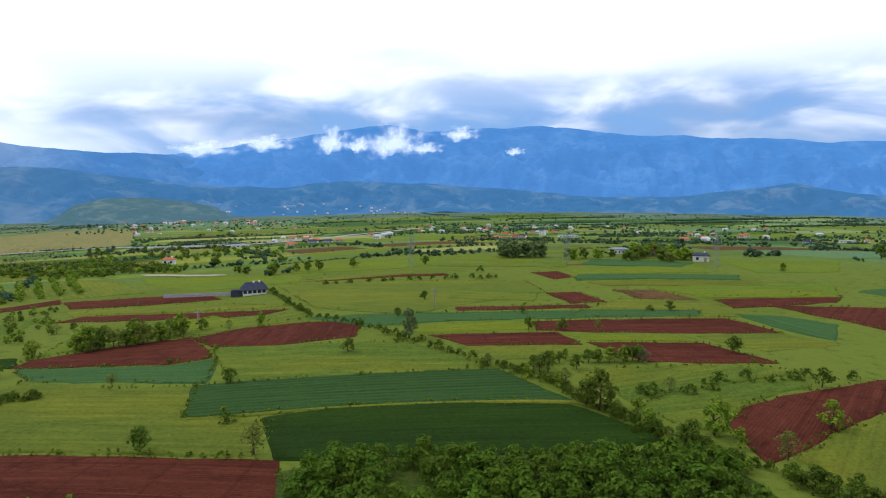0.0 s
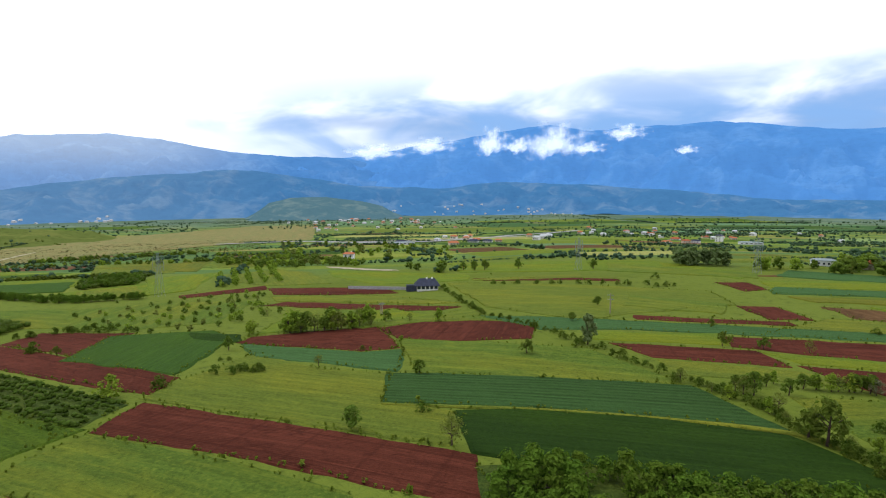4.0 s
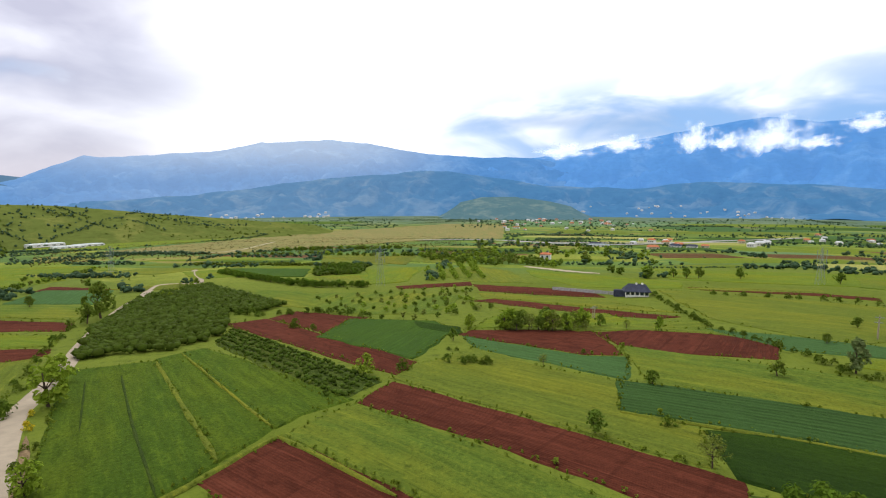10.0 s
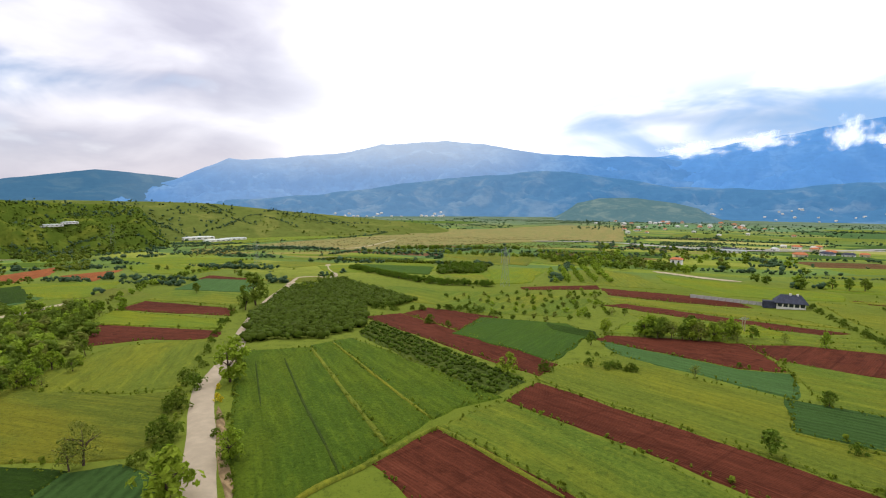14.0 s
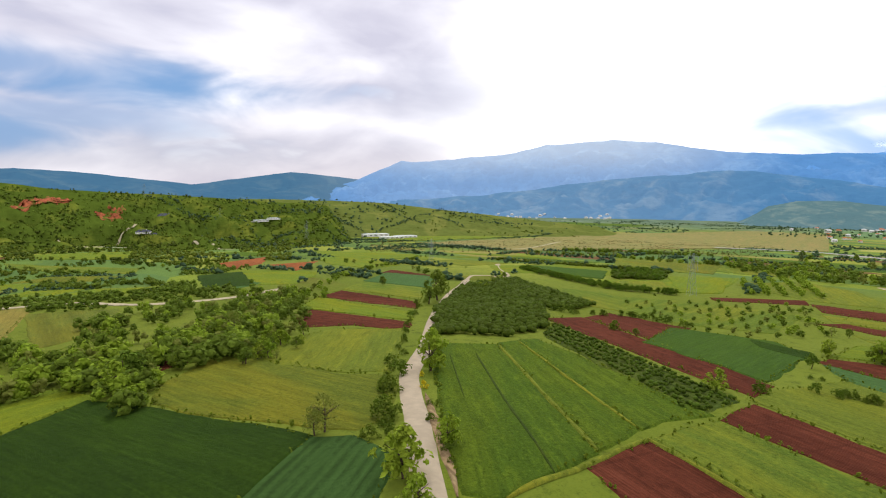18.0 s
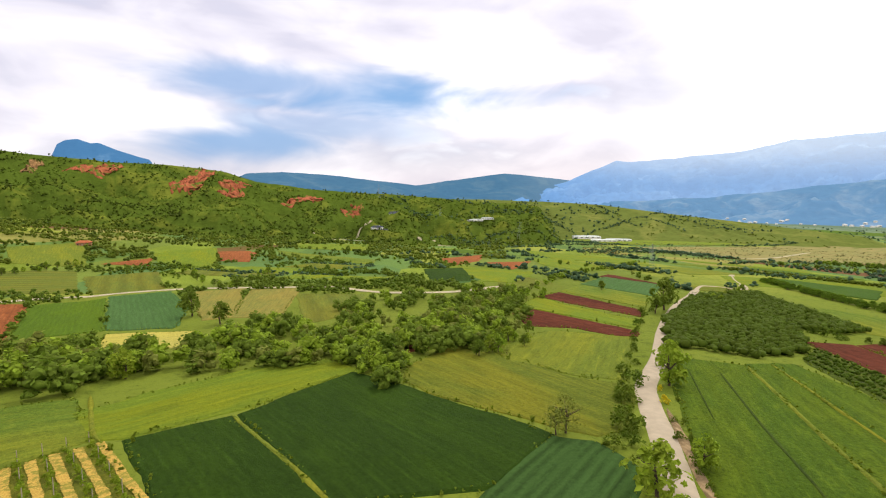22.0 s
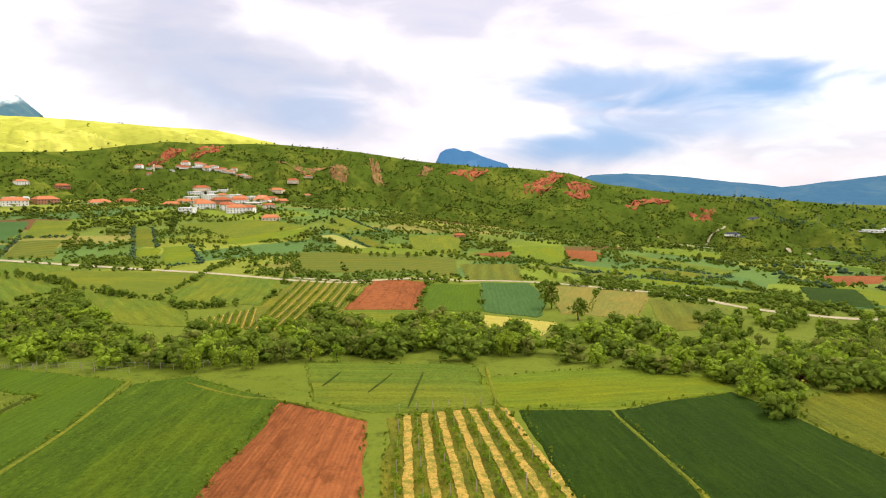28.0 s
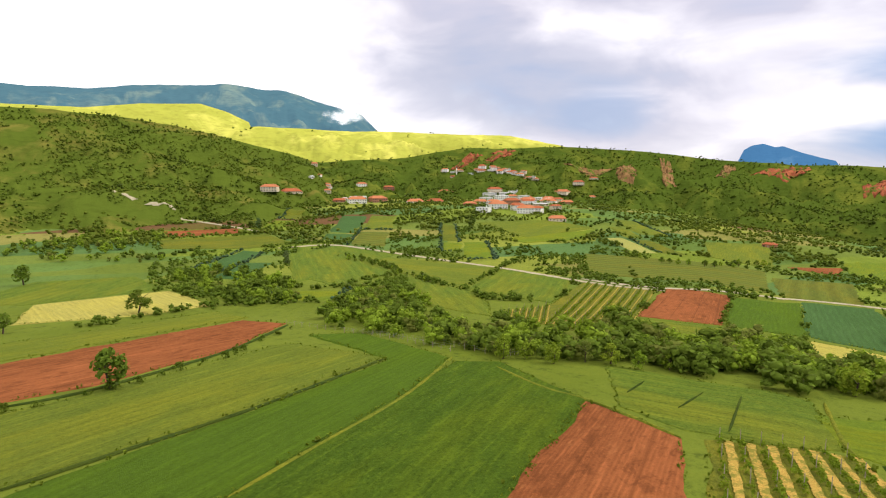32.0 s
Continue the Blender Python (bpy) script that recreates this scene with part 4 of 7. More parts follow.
M_SOUTH = haze_hill("green_mountain", (0.04, 0.085, 0.085), (0.13, 0.17, 0.12), (0.06, 0.14, 0.24), 0.6)
M_BUTTE = haze_hill("butte", (0.02, 0.05, 0.08), (0.05, 0.09, 0.12), (0.05, 0.17, 0.38), 0.75)
M_GRASSHILL = haze_hill("grass_hill", (0.10, 0.125, 0.028), (0.145, 0.158, 0.038), None, 0, 0.012)
ridge("mountain_north", "high forested mountain range with snow on its top, blue by painted haze", M_NORTH, 3300, 4600, [(-50.0, 113), (-43.1, 242), (-38.6, 311), (-33.8, 336), (-27.8, 376), (-20.5, 409), (-15.8, 455), (-10.3, 509), (-4.0, 489), (1.2, 458), (5.2, 515), (9.2, 484), (14.8, 408), (19.5, 347), (23.6, 266), (31.3, 250), (33.1, 138)], 80, 1.0, 210, 1.2, 200, 330)
ridge("mountain_west", "grey-blue mountain range with bare slopes and painted haze", M_WEST, 3200, 4500, [(15.7, 30), (20.6, 155), (25.8, 245), (32.3, 259), (36.9, 274), (42.7, 365), (47.3, 386), (53.6, 349), (56.5, 297), (62.9, 236), (68.4, 227), (73.2, 67), (76.6, 19), (80.2, -37)], 70, 2.0, 170, 1.1, 200, 320)
ridge("hills_far_west", "low far hills, dark blue by painted haze", M_LOW, 3700, 4700, [(65.7, 14), (73.4, 88), (79.4, 139), (87.4, 48), (88.6, 38), (96.2, 107), (101.9, 142), (105.3, 126), (108.6, 0)], 30, 3.0, 30, 1.0, 200, 300)
ridge("foothills_north", "foothills with pale clearings, blue-green by painted haze", M_FOOT, 2900, 3500, [(-46.4, -74), (-39.0, -32), (-32.4, 38), (-23.3, -37), (-15.5, -40), (-7.0, 4), (1.7, 39), (10.4, 57), (17.0, 8), (24.6, 29), (28.3, 62), (35.0, 124), (41.0, 104), (48.0, 70), (55.0, 5), (62.5, -40), (74.5, -85), (82.4, -95)], 45, 4.0, 80, 0.8, 200, 230)
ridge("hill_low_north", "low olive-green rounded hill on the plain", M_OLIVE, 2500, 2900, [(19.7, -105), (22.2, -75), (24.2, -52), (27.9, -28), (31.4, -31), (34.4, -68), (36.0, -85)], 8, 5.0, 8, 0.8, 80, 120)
ridge("hill_cliffs", "long green wooded hill with bare red earth cliffs", M_CLIFF, 700, 1350, [(73.6, -23), (79.1, -11), (84.8, 0), (90.6, 10), (99.4, 22), (104.5, 41), (107.7, 62), (111.9, 74), (117.4, 79), (118.2, 83), (121.8, 89), (126.5, 103), (131.6, 118), (137.0, 126), (142.7, 124), (146.7, 124), (154.2, 97), (162.0, 88), (166.4, 82), (171.5, 78)], 16, 6.0, 60, 2.6, 120, 130)
ridge("hill_sunlit", "smooth yellow-green grassy hill, sunshine painted into its colour", M_SUN_PAINTED, 1500, 2200, [(131.3, 120), (134.0, 152), (137.3, 192), (142.4, 230), (154.0, 240), (159.6, 242), (167.2, 251), (171.2, 232), (175.1, 206)], 22, 7.0, 110, 0.7, 200, 190)
ridge("hill_sunlit_far", "yellow-green upland meadow, sunshine painted into its colour", M_SUN_PAINTED, 2300, 2700, [(165.6, 249), (167.6, 305), (170.1, 359), (172.3, 388), (177.2, 374), (181.5, 343), (187.1, 335), (190.5, 325), (196.3, 305)], 15, 8.0, 20, 0.8, 200, 300)
ridge("hill_south", "rounded green and brown scrub-covered hill", M_SCRUB, 470, 1000, [(160.0, 61), (164.9, 87), (168.5, 101), (171.9, 117), (175.2, 128), (179.6, 136), (183.6, 140), (187.2, 138), (196.2, 126), (200.9, 113)], 12, 9.0, 35, 1.4, 100, 120)
ridge("mountain_south", "high green mountain under cloud, blued by painted haze", M_SOUTH, 3000, 4300, [(151.5, 291), (155.5, 437), (157.2, 570), (161.6, 655), (164.8, 726), (170.0, 743), (175.7, 710), (182.1, 647), (187.0, 631), (196.1, 573), (200.9, 541)], 60, 10.0, 130, 1.1, 200, 300)
ridge("mountain_butte", "small flat-topped far mountain, deep blue by painted haze", M_BUTTE, 4250, 4700, [(111.1, 164), (112.8, 201), (114.4, 235), (116.0, 278), (117.5, 329), (118.1, 323), (119.0, 350), (119.9, 340), (121.0, 284), (123.0, 186)], 12, 11.0, 10, 0.8, 200, 300)
ridge("hill_meadow_west", "low smooth grass hill above the plain", M_GRASSHILL, 1250, 1550, [(45.9, -80), (50.7, -73), (55.9, -59), (63.7, -38), (69.5, -19), (73.0, -13), (76.6, -10), (82.4, -5), (86.9, -5), (98.0, 8), (104.9, 14)], 6, 12.0, 14, 0.8, 80, 120)

EARTH = material("bare_red_earth", earth_paint, 0.95, 0.8, 1.5)
EARTH_TAN = material("bare_tan_earth", earth_paint_tan, 0.95, 0.8, 1.5)
SCARS = []


def earth_cliff(a0, a1, r0, r1, half, mat, text):
    """A bare slide on the long hill, from (a0, r0) at its foot up to (a1, r1), half degrees wide on each side."""
    v, f, n, m = [], [], 22, 16
    slope = SLOPES[0]
    for i in range(n + 1):
        t = i / n
        for j in range(m + 1):
            u = 2 * j / m - 1
            rim = i in (0, n) or j in (0, m)
            wob = noise.noise((a0 * 7 + t * 5, j * 0.55, r0 * 0.1))
            a = a0 + (a1 - a0) * t + u * half * (1 + 0.8 * noise.noise((a0 * 3, t * 3.5, 1.5 if u > 0 else 6.5)) + 0.5 * noise.noise((a0 * 5, t * 13, 3.5 if u > 0 else 8.5)))
            r = min(r0 + (r1 - r0) * (t + 0.25 * wob) + 10 * noise.noise((u * 3, a0, 2.0)), 1349)
            d = bearing(a)
            v.append((CX + d.x * r, CY + d.y * r, slope(a, r) + (-3.0 if rim else 1.6 + 2.2 * abs(noise.noise((u * 4 + a0, t * 1.2, 4.0))))))
            if i and j:
                k = i * (m + 1) + j
                f.append((k - m - 2, k - m - 1, k, k - 1))
    SCARS.append((a0, a1, r0, r1, half))
    tagged(new("earth_cliff", mesh_of("earth_cliff", v, f, mat, True)), text, "cliff", kind="structure")


RED, TAN = "steep bare red earth slide between scrub on the hillside", "pale tan bare earth bank between scrub on the hillside"
earth_cliff(111.6, 108.9, 1240, 1343, 0.95, EARTH, RED)
earth_cliff(108.0, 105.6, 1240, 1322, 0.85, EARTH, RED)
earth_cliff(119.0, 116.2, 1290, 1340, 1.1, EARTH, RED)
earth_cliff(102.2, 98.6, 1195, 1280, 0.7, EARTH, RED)
earth_cliff(131.0, 131.6, 1190, 1290, 0.8, EARTH_TAN, RED)
earth_cliff(127.2, 127.6, 1225, 1320, 0.5, EARTH_TAN, TAN)
earth_cliff(135.6, 132.9, 1245, 1275, 1.3, EARTH_TAN, TAN)
earth_cliff(148.0, 145.9, 1260, 1320, 0.9, EARTH, RED)
earth_cliff(144.4, 142.6, 1290, 1335, 0.9, EARTH, RED)
earth_cliff(122.8, 122.0, 1270, 1330, 0.5, EARTH_TAN, TAN)
earth_cliff(95.6, 94.8, 1205, 1250, 0.7, EARTH, RED)

# ---- fields, roads and river ----
field("plow", (-72.2, 54.4), (-75.5, 66.9), (-18.9, 59.7), (-15.2, 48.5))
# shade beneath the orchard, put in as a darker grass parcel
field("scrub", (-18.0, 57.0), (-11.0, 60.3), (30.5, 62.5), (33.5, 54.9), (34.0, 40.0), (-13.5, 40.0))
field("plow", (-67.0, 25.1), (-69.7, 37.3), (-47.0, 36.3), (-31.7, 36.3), (-46.1, 21.6))
field("meadow", (-70.2, 38.3), (-72.2, 53.7), (-30.0, 47.8), (-25.3, 42.1), (-41.5, 36.3))
field("lush", (-138.7, 38.8), (-130.0, 51.8), (-69.5, 28.5), (-67.4, 20.0), (-66.0, 12.1), (-68.4, 9.5), (-81.3, 13.9))
field("lush", (-131.4, 53.1), (-132.2, 58.7), (-74.1, 39.4), (-69.8, 29.4))
field("lush", (-132.9, 59.9), (-132.3, 65.3), (-74.1, 54.7), (-75.1, 45.4), (-73.6, 40.0))
field("scrub", (-136.9, 70.1), (-150.8, 84.4), (-77.3, 65.3), (-74.9, 52.4))
field("plow", (-160.4, 87.8), (-157.1, 100.5), (-81.2, 81.3), (-78.1, 70.4), (-114.2, 77.5))
field("plow", (-156.4, 101.1), (-160.9, 115.9), (-130.6, 117.7), (-122.3, 93.3))
field("wheat", (-118.7, 88.1), (-132.9, 113.0), (-109.0, 124.1), (-95.7, 116.5), (-83.7, 83.0))
field("plow", (-90.9, 110.2), (-91.5, 118.0), (-63.2, 133.9), (-47.7, 110.8), (-56.1, 106.5))
field("plow", (-62.1, 133.1), (-51.9, 142.2), (-37.3, 143.5), (-21.1, 144.9), (-20.2, 123.2), (-33.9, 119.8), (-50.8, 118.4))
field("teal", (-88.2, 109.0), (-55.6, 105.0), (-46.8, 109.2), (-41.6, 92.3), (-57.2, 95.2), (-76.3, 98.0))
field("meadow", (-52.1, 119.9), (-7.9, 116.1), (8.8, 95.9), (-9.4, 93.5), (-36.9, 91.0))
field("rows", (-42.6, 90.7), (9.8, 95.2), (19.6, 78.9), (5.6, 79.3), (-12.1, 78.2), (-37.2, 75.1))
field("dark", (-25.0, 73.8), (-15.2, 76.7), (1.3, 78.4), (18.7, 76.9), (28.2, 65.8), (14.5, 61.8), (-12.1, 60.6), (-19.0, 60.2))
field("grass", (-79.2, 79.1), (-78.3, 101.5), (-57.6, 91.1), (-41.0, 90.6), (-38.1, 75.3), (-25.9, 73.8), (-22.4, 61.1), (-50.8, 64.9), (-77.4, 68.4))
field("meadow", (23.6, 93.6), (48.0, 96.7), (64.5, 93.4), (31.7, 80.8), (28.2, 77.9))
field("meadow", (28.4, 76.2), (37.2, 83.3), (60.8, 89.5), (59.2, 85.5), (46.3, 79.0), (38.5, 71.2), (33.0, 68.4))
field("plow", (38.0, 70.2), (45.4, 77.4), (58.7, 83.4), (74.1, 88.4), (90.3, 92.2), (75.6, 76.7), (62.8, 74.3), (50.3, 67.7), (42.3, 62.1), (37.2, 59.3))
field("grass", (41.5, 60.4), (50.4, 66.9), (61.5, 72.7), (79.7, 76.6), (52.0, 46.1), (44.2, 51.3))
field("plow", (23.0, 135.0), (71.8, 135.8), (77.0, 119.9), (40.6, 121.2), (22.0, 125.5))
field("plow", (-3.1, 122.6), (26.1, 122.8), (29.2, 111.8), (5.5, 112.5))
field("plow", (30.7, 113.1), (55.2, 111.6), (62.1, 97.8), (38.4, 98.4))
field("plow", (3.5, 157.5), (42.0, 155.9), (42.1, 151.5), (4.2, 151.9))
field("plow", (34.5, 178.8), (44.5, 179.7), (48.7, 160.7), (37.6, 158.3))
field("soil", (57.7, 182.6), (70.4, 178.5), (76.7, 161.8), (59.7, 164.3))
field("plow", (81.8, 161.7), (124.9, 168.5), (114.8, 156.7), (80.8, 148.8))
field("plow", (92.6, 152.7), (122.6, 148.4), (139.4, 144.4), (116.4, 120.0), (102.6, 123.7))
field("plow", (-178.9, 188.7), (-159.4, 224.5), (-150.5, 211.8), (-170.6, 182.6))
field("plow", (-152.4, 216.0), (-96.9, 218.2), (-83.5, 201.8), (-107.7, 196.7), (-137.3, 198.2))
field("plow", (-124.0, 171.2), (-119.4, 179.6), (-49.0, 168.1), (-54.9, 160.0), (-93.1, 163.9))
field("plow", (-60.9, 243.3), (1.5, 237.3), (2.7, 231.4), (-55.2, 235.2))
field("plow", (37.9, 232.3), (49.1, 233.6), (52.0, 215.0), (44.2, 210.1))
field("grass", (-71.3, 231.3), (31.8, 208.0), (34.2, 180.1), (2.7, 159.4), (-9.9, 146.5), (-39.3, 166.7))
field("teal", (-38.9, 151.1), (2.5, 148.8), (70.4, 146.5), (66.7, 138.6), (2.3, 138.0), (-18.9, 133.3))
field("grass", (52.5, 163.2), (77.1, 157.2), (82.3, 137.7), (67.8, 137.9), (31.9, 139.8))
field("bright", (82.3, 188.7), (132.7, 193.2), (128.3, 175.6), (84.5, 165.5))
field("teal", (53.8, 218.0), (104.5, 214.4), (108.6, 205.0), (50.8, 205.7))
field("meadow", (-53.2, 152.9), (-40.5, 165.7), (-38.1, 149.3), (-51.9, 147.1))
field("bright", (-98.7, 141.7), (-71.6, 164.7), (-54.2, 151.9), (-92.3, 120.8))
field("grass", (-127.0, 193.5), (-86.3, 193.6), (-50.5, 176.1), (-61.2, 175.0), (-123.1, 182.1))
field("plow", (-206.4, 16.9), (-218.9, 24.5), (-171.2, 46.5), (-162.8, 42.2), (-163.7, 36.7), (-175.1, 29.7), (-179.9, 15.9))
field("bright", (-224.0, 22.7), (-248.7, 36.0), (-190.2, 55.5), (-174.7, 48.1))
field("plow", (-250.7, 37.6), (-265.9, 51.0), (-213.4, 67.6), (-197.3, 60.0))
field("meadow", (-270.1, 53.5), (-294.5, 70.1), (-248.8, 86.5), (-219.8, 70.9))
field("teal", (-297.4, 72.3), (-334.7, 98.4), (-295.7, 115.1), (-254.1, 90.1))
field("plow", (-336.6, 96.2), (-353.0, 108.5), (-302.3, 117.1), (-295.3, 108.7))
field("grass", (-153.4, -2.4), (-171.0, 21.0), (-161.1, 40.8), (-118.3, 20.6), (-122.0, 11.6), (-134.9, 1.5))
field("straw_meadow", (-132.0, -20.5), (-150.7, -9.4), (-151.9, -3.3), (-120.4, 11.1), (-115.4, 19.3), (-107.3, 17.2), (-92.2, 9.8), (-89.2, 4.5), (-92.4, 0.4), (-111.3, -16.4), (-118.9, -20.9))
field("dark", (-105.6, -46.8), (-128.5, -31.4), (-117.2, -21.9), (-90.6, -1.7), (-76.6, -12.7), (-74.5, -28.9))
field("dark", (-97.7, -60.1), (-104.6, -48.0), (-77.7, -30.9), (-73.5, -28.0), (-71.0, -42.9))
field("rows", (-76.2, -12.6), (-89.7, -1.7), (-87.2, 3.0), (-79.5, 5.7), (-71.0, 0.7), (-68.6, -16.1))
field("bright", (-99.0, -60.6), (-98.3, -64.8), (-111.7, -75.0), (-122.0, -68.7), (-142.2, -47.4), (-141.4, -38.1), (-131.0, -30.4), (-108.0, -47.6))
field("meadow", (-102.1, -111.2), (-120.4, -79.8), (-98.2, -65.0), (-90.1, -69.1), (-83.7, -79.4), (-82.9, -91.2))
field("vine", (-83.3, -75.7), (-96.9, -63.1), (-68.1, -41.3), (-57.8, -58.9), along=1)
field("clay", (-80.0, -95.5), (-80.6, -78.7), (-64.3, -66.2), (-57.9, -61.8), (-40.4, -72.3), (-47.3, -76.1), along=5)
field("clay", (9.8, -185.3), (-46.8, -208.0), (-56.6, -195.4), (-35.0, -167.7), (-9.1, -153.0), (5.0, -150.8), (14.1, -142.5), (21.8, -176.6))
field("lush", (-75.3, -128.8), (-82.9, -124.4), (-80.6, -96.5), (-47.8, -76.8), (-36.8, -71.6), (-16.1, -84.6), (-22.2, -92.5))
field("grass", (3.9, -142.2), (-7.5, -146.0), (-49.6, -167.2), (-63.6, -140.5), (-31.7, -122.4), (-0.5, -110.7), (10.4, -107.5), (18.3, -135.9))
field("dark2", (-1.9, -107.9), (-31.1, -119.9), (-64.0, -137.9), (-57.1, -174.9), (-69.9, -168.4), (-76.0, -133.0), (-55.2, -114.5), (-21.8, -93.3), (-15.4, -88.3), (8.1, -99.5))
field("grass", (25.2, -191.6), (13.4, -211.8), (-42.0, -230.7), (-49.4, -212.3), (10.2, -188.6), (23.1, -182.3))
field("straw", (15.1, -244.6), (13.5, -287.0), (-33.5, -296.6), (-43.4, -246.4), (-20.1, -238.1))
field("meadow", (43.6, -308.4), (20.5, -360.4), (-22.6, -356.0), (-31.8, -303.6), (17.2, -289.7))
field("clay", (-169.6, -158.3), (-252.8, -207.3), (-268.5, -183.2), (-184.7, -136.9))
field("dark2", (-184.8, -134.9), (-265.0, -180.4), (-296.0, -165.6), (-207.4, -120.8))
field("teal", (-207.3, -119.9), (-300.3, -165.9), (-310.5, -140.7), (-251.5, -109.2), (-202.8, -95.5))
field("straw", (-174.9, -104.0), (-199.7, -116.1), (-193.2, -85.9), (-167.9, -81.9))
field("tan", (-304.9, -128.8), (-310.7, -101.9), (-219.4, -83.0), (-220.0, -93.2))
field("tan", (-302.9, -98.2), (-301.8, -73.5), (-210.7, -63.6), (-219.3, -81.8))
field("meadow", (-165.1, -156.1), (-194.8, -114.6), (-167.1, -100.3), (-139.6, -133.2))
field("olive", (-319.3, -328.8), (-411.4, -244.0), (-315.7, -190.5), (-251.7, -260.8))
field("olive", (-385.8, -225.4), (-412.3, -190.2), (-318.4, -147.2), (-312.2, -181.8))
field("grass", (-486.3, -340.4), (-571.6, -326.6), (-430.6, -247.4), (-417.7, -289.6))
field("bright", (-530.2, -245.6), (-605.3, -213.9), (-474.6, -171.7), (-469.3, -214.2))
field("clay", (-450.4, -248.1), (-495.4, -230.6), (-446.7, -212.0))
field("clay", (-573.4, -201.2), (-577.6, -164.1), (-479.9, -147.1), (-489.8, -174.5))
field("meadow", (-146.1, -231.9), (-212.2, -292.0), (-218.7, -239.3), (-157.2, -188.1))
field("grass", (-169.5, -381.0), (-214.2, -297.3), (-150.6, -239.9), (-150.9, -303.7))
field("vine", (-118.2, -172.5), (-154.4, -185.0), (-223.9, -236.1), (-238.8, -203.8), (-126.5, -129.9), (-123.3, -155.1))
field("meadow", (-146.3, -294.3), (-144.9, -228.1), (-133.3, -196.7), (-117.3, -174.0), (-110.3, -207.1))
field("meadow", (-133.7, -448.3), (-160.9, -390.4), (-147.7, -308.2), (-99.9, -269.6), (-97.8, -323.7))
field("grass", (-343.9, -510.8), (-421.9, -482.7), (-431.4, -425.1), (-331.2, -410.8))
field("bright", (-304.7, -414.7), (-391.2, -416.8), (-426.1, -420.0), (-372.3, -383.0), (-311.5, -387.1))
field("bright", (-553.5, -244.4), (-621.3, -219.1), (-482.2, -172.7), (-438.5, -164.9), (-462.7, -206.7))
field("clay", (-575.1, -200.9), (-589.0, -173.6), (-508.1, -151.9), (-507.5, -179.0))
field("clay", (-504.4, 12.5), (-570.0, 64.5), (-471.8, 42.4), (-429.6, 19.9))
field("clay", (-454.9, 46.9), (-466.7, 86.9), (-385.7, 53.8))
field("dark", (-390.4, -6.0), (-400.9, 21.0), (-312.6, 17.6), (-308.5, -4.8))
field("tan", (-303.2, -126.0), (-297.5, -99.8), (-220.3, -81.8), (-216.7, -91.5))
field("olive", (-279.7, -70.9), (-267.6, -38.8), (-217.8, -31.3), (-196.1, -52.3))
field("bright", (-353.1, 182.5), (-327.9, 259.5), (-263.3, 220.2), (-304.0, 160.4))
field("bright", (-249.1, 184.9), (-234.9, 228.0), (-217.7, 254.8), (-188.5, 205.2), (-197.7, 182.5))
field("bright", (-399.1, 24.7), (-366.6, 65.0), (-304.6, 37.6), (-314.2, 20.8))
field("meadow", (-606.3, -151.7), (-494.6, -43.0), (-442.3, -44.4), (-542.4, -133.1))
field("bright", (-710.6, -157.5), (-790.1, -64.4), (-617.6, -60.0), (-644.3, -133.8))
field("bright", (-679.1, 112.5), (-505.4, 188.3), (-427.4, 175.0), (-496.9, 117.9))
field("straw_meadow", (-983.0, -350.9), (-1065.1, -191.6), (-1011.6, -200.2), (-943.2, -330.6))
field("marsh", (-775.7, 303.7), (-1139.5, 905.8), (-1176.0, 1654.0), (-975.2, 1727.4), (-491.0, 845.4), (-548.1, 747.7), (-513.8, 319.4))
field("bright", (-1092.4, -41.4), (-1252.1, 506.5), (-1155.0, 885.4), (-883.6, 349.7), (-1220.9, 299.2))
field("bright", (-246.9, 260.5), (-231.1, 281.5), (-202.1, 231.8), (-212.2, 210.3))
field("bright", (-236.2, 192.5), (-212.2, 210.3), (-203.7, 187.9), (-212.8, 170.9))
field("grass", (-391.1, 335.7), (-370.4, 388.7), (-262.2, 278.4), (-311.5, 262.1))
field("bright", (-95.8, 323.3), (25.1, 317.6), (24.6, 274.6), (-23.2, 265.0), (-74.7, 270.7))
field("grass", (-306.2, 373.5), (-253.8, 371.4), (-227.3, 322.2), (-254.3, 309.7))
field("meadow", (73.2, -674.8), (30.9, -679.6), (23.6, -617.5), (65.9, -612.2))
field("vine", (43.8, -674.4), (-45.5, -670.9), (-76.8, -624.0), (15.3, -617.0))
field("straw_meadow", (-44.4, -518.9), (-128.7, -522.8), (-138.2, -469.7), (-99.8, -454.0), (-44.9, -475.1))
field("clay", (-52.0, -563.3), (-112.7, -562.4), (-112.8, -538.3), (-53.6, -531.3))
field("meadow", (-118.5, -415.5), (-165.9, -441.6), (-186.7, -383.6), (-143.4, -343.0), (-87.6, -294.5))
field("teal", (55.0, 222.0), (115.4, 210.9), (110.1, 201.1), (51.5, 208.0), above=0.12)
field("straw_meadow", (54.1, 200.5), (111.1, 194.8), (112.0, 186.6), (59.2, 190.7), above=0.12)
field("bright", (70.0, 183.5), (137.1, 188.5), (121.6, 165.1), (82.6, 164.5), above=0.12)
field("meadow", (-2.0, 301.5), (60.7, 264.5), (56.6, 246.5), (-1.9, 267.1), above=0.12)
field("teal", (76.6, 278.2), (117.0, 253.9), (104.5, 237.1), (64.8, 254.1), above=0.12)
field("meadow", (4.4, 194.4), (32.2, 180.9), (27.5, 164.1), (2.0, 172.6), above=0.12)
field("bright", (-250.3, 243.4), (-230.9, 275.1), (-186.7, 206.4), (-193.8, 189.0), above=0.12)
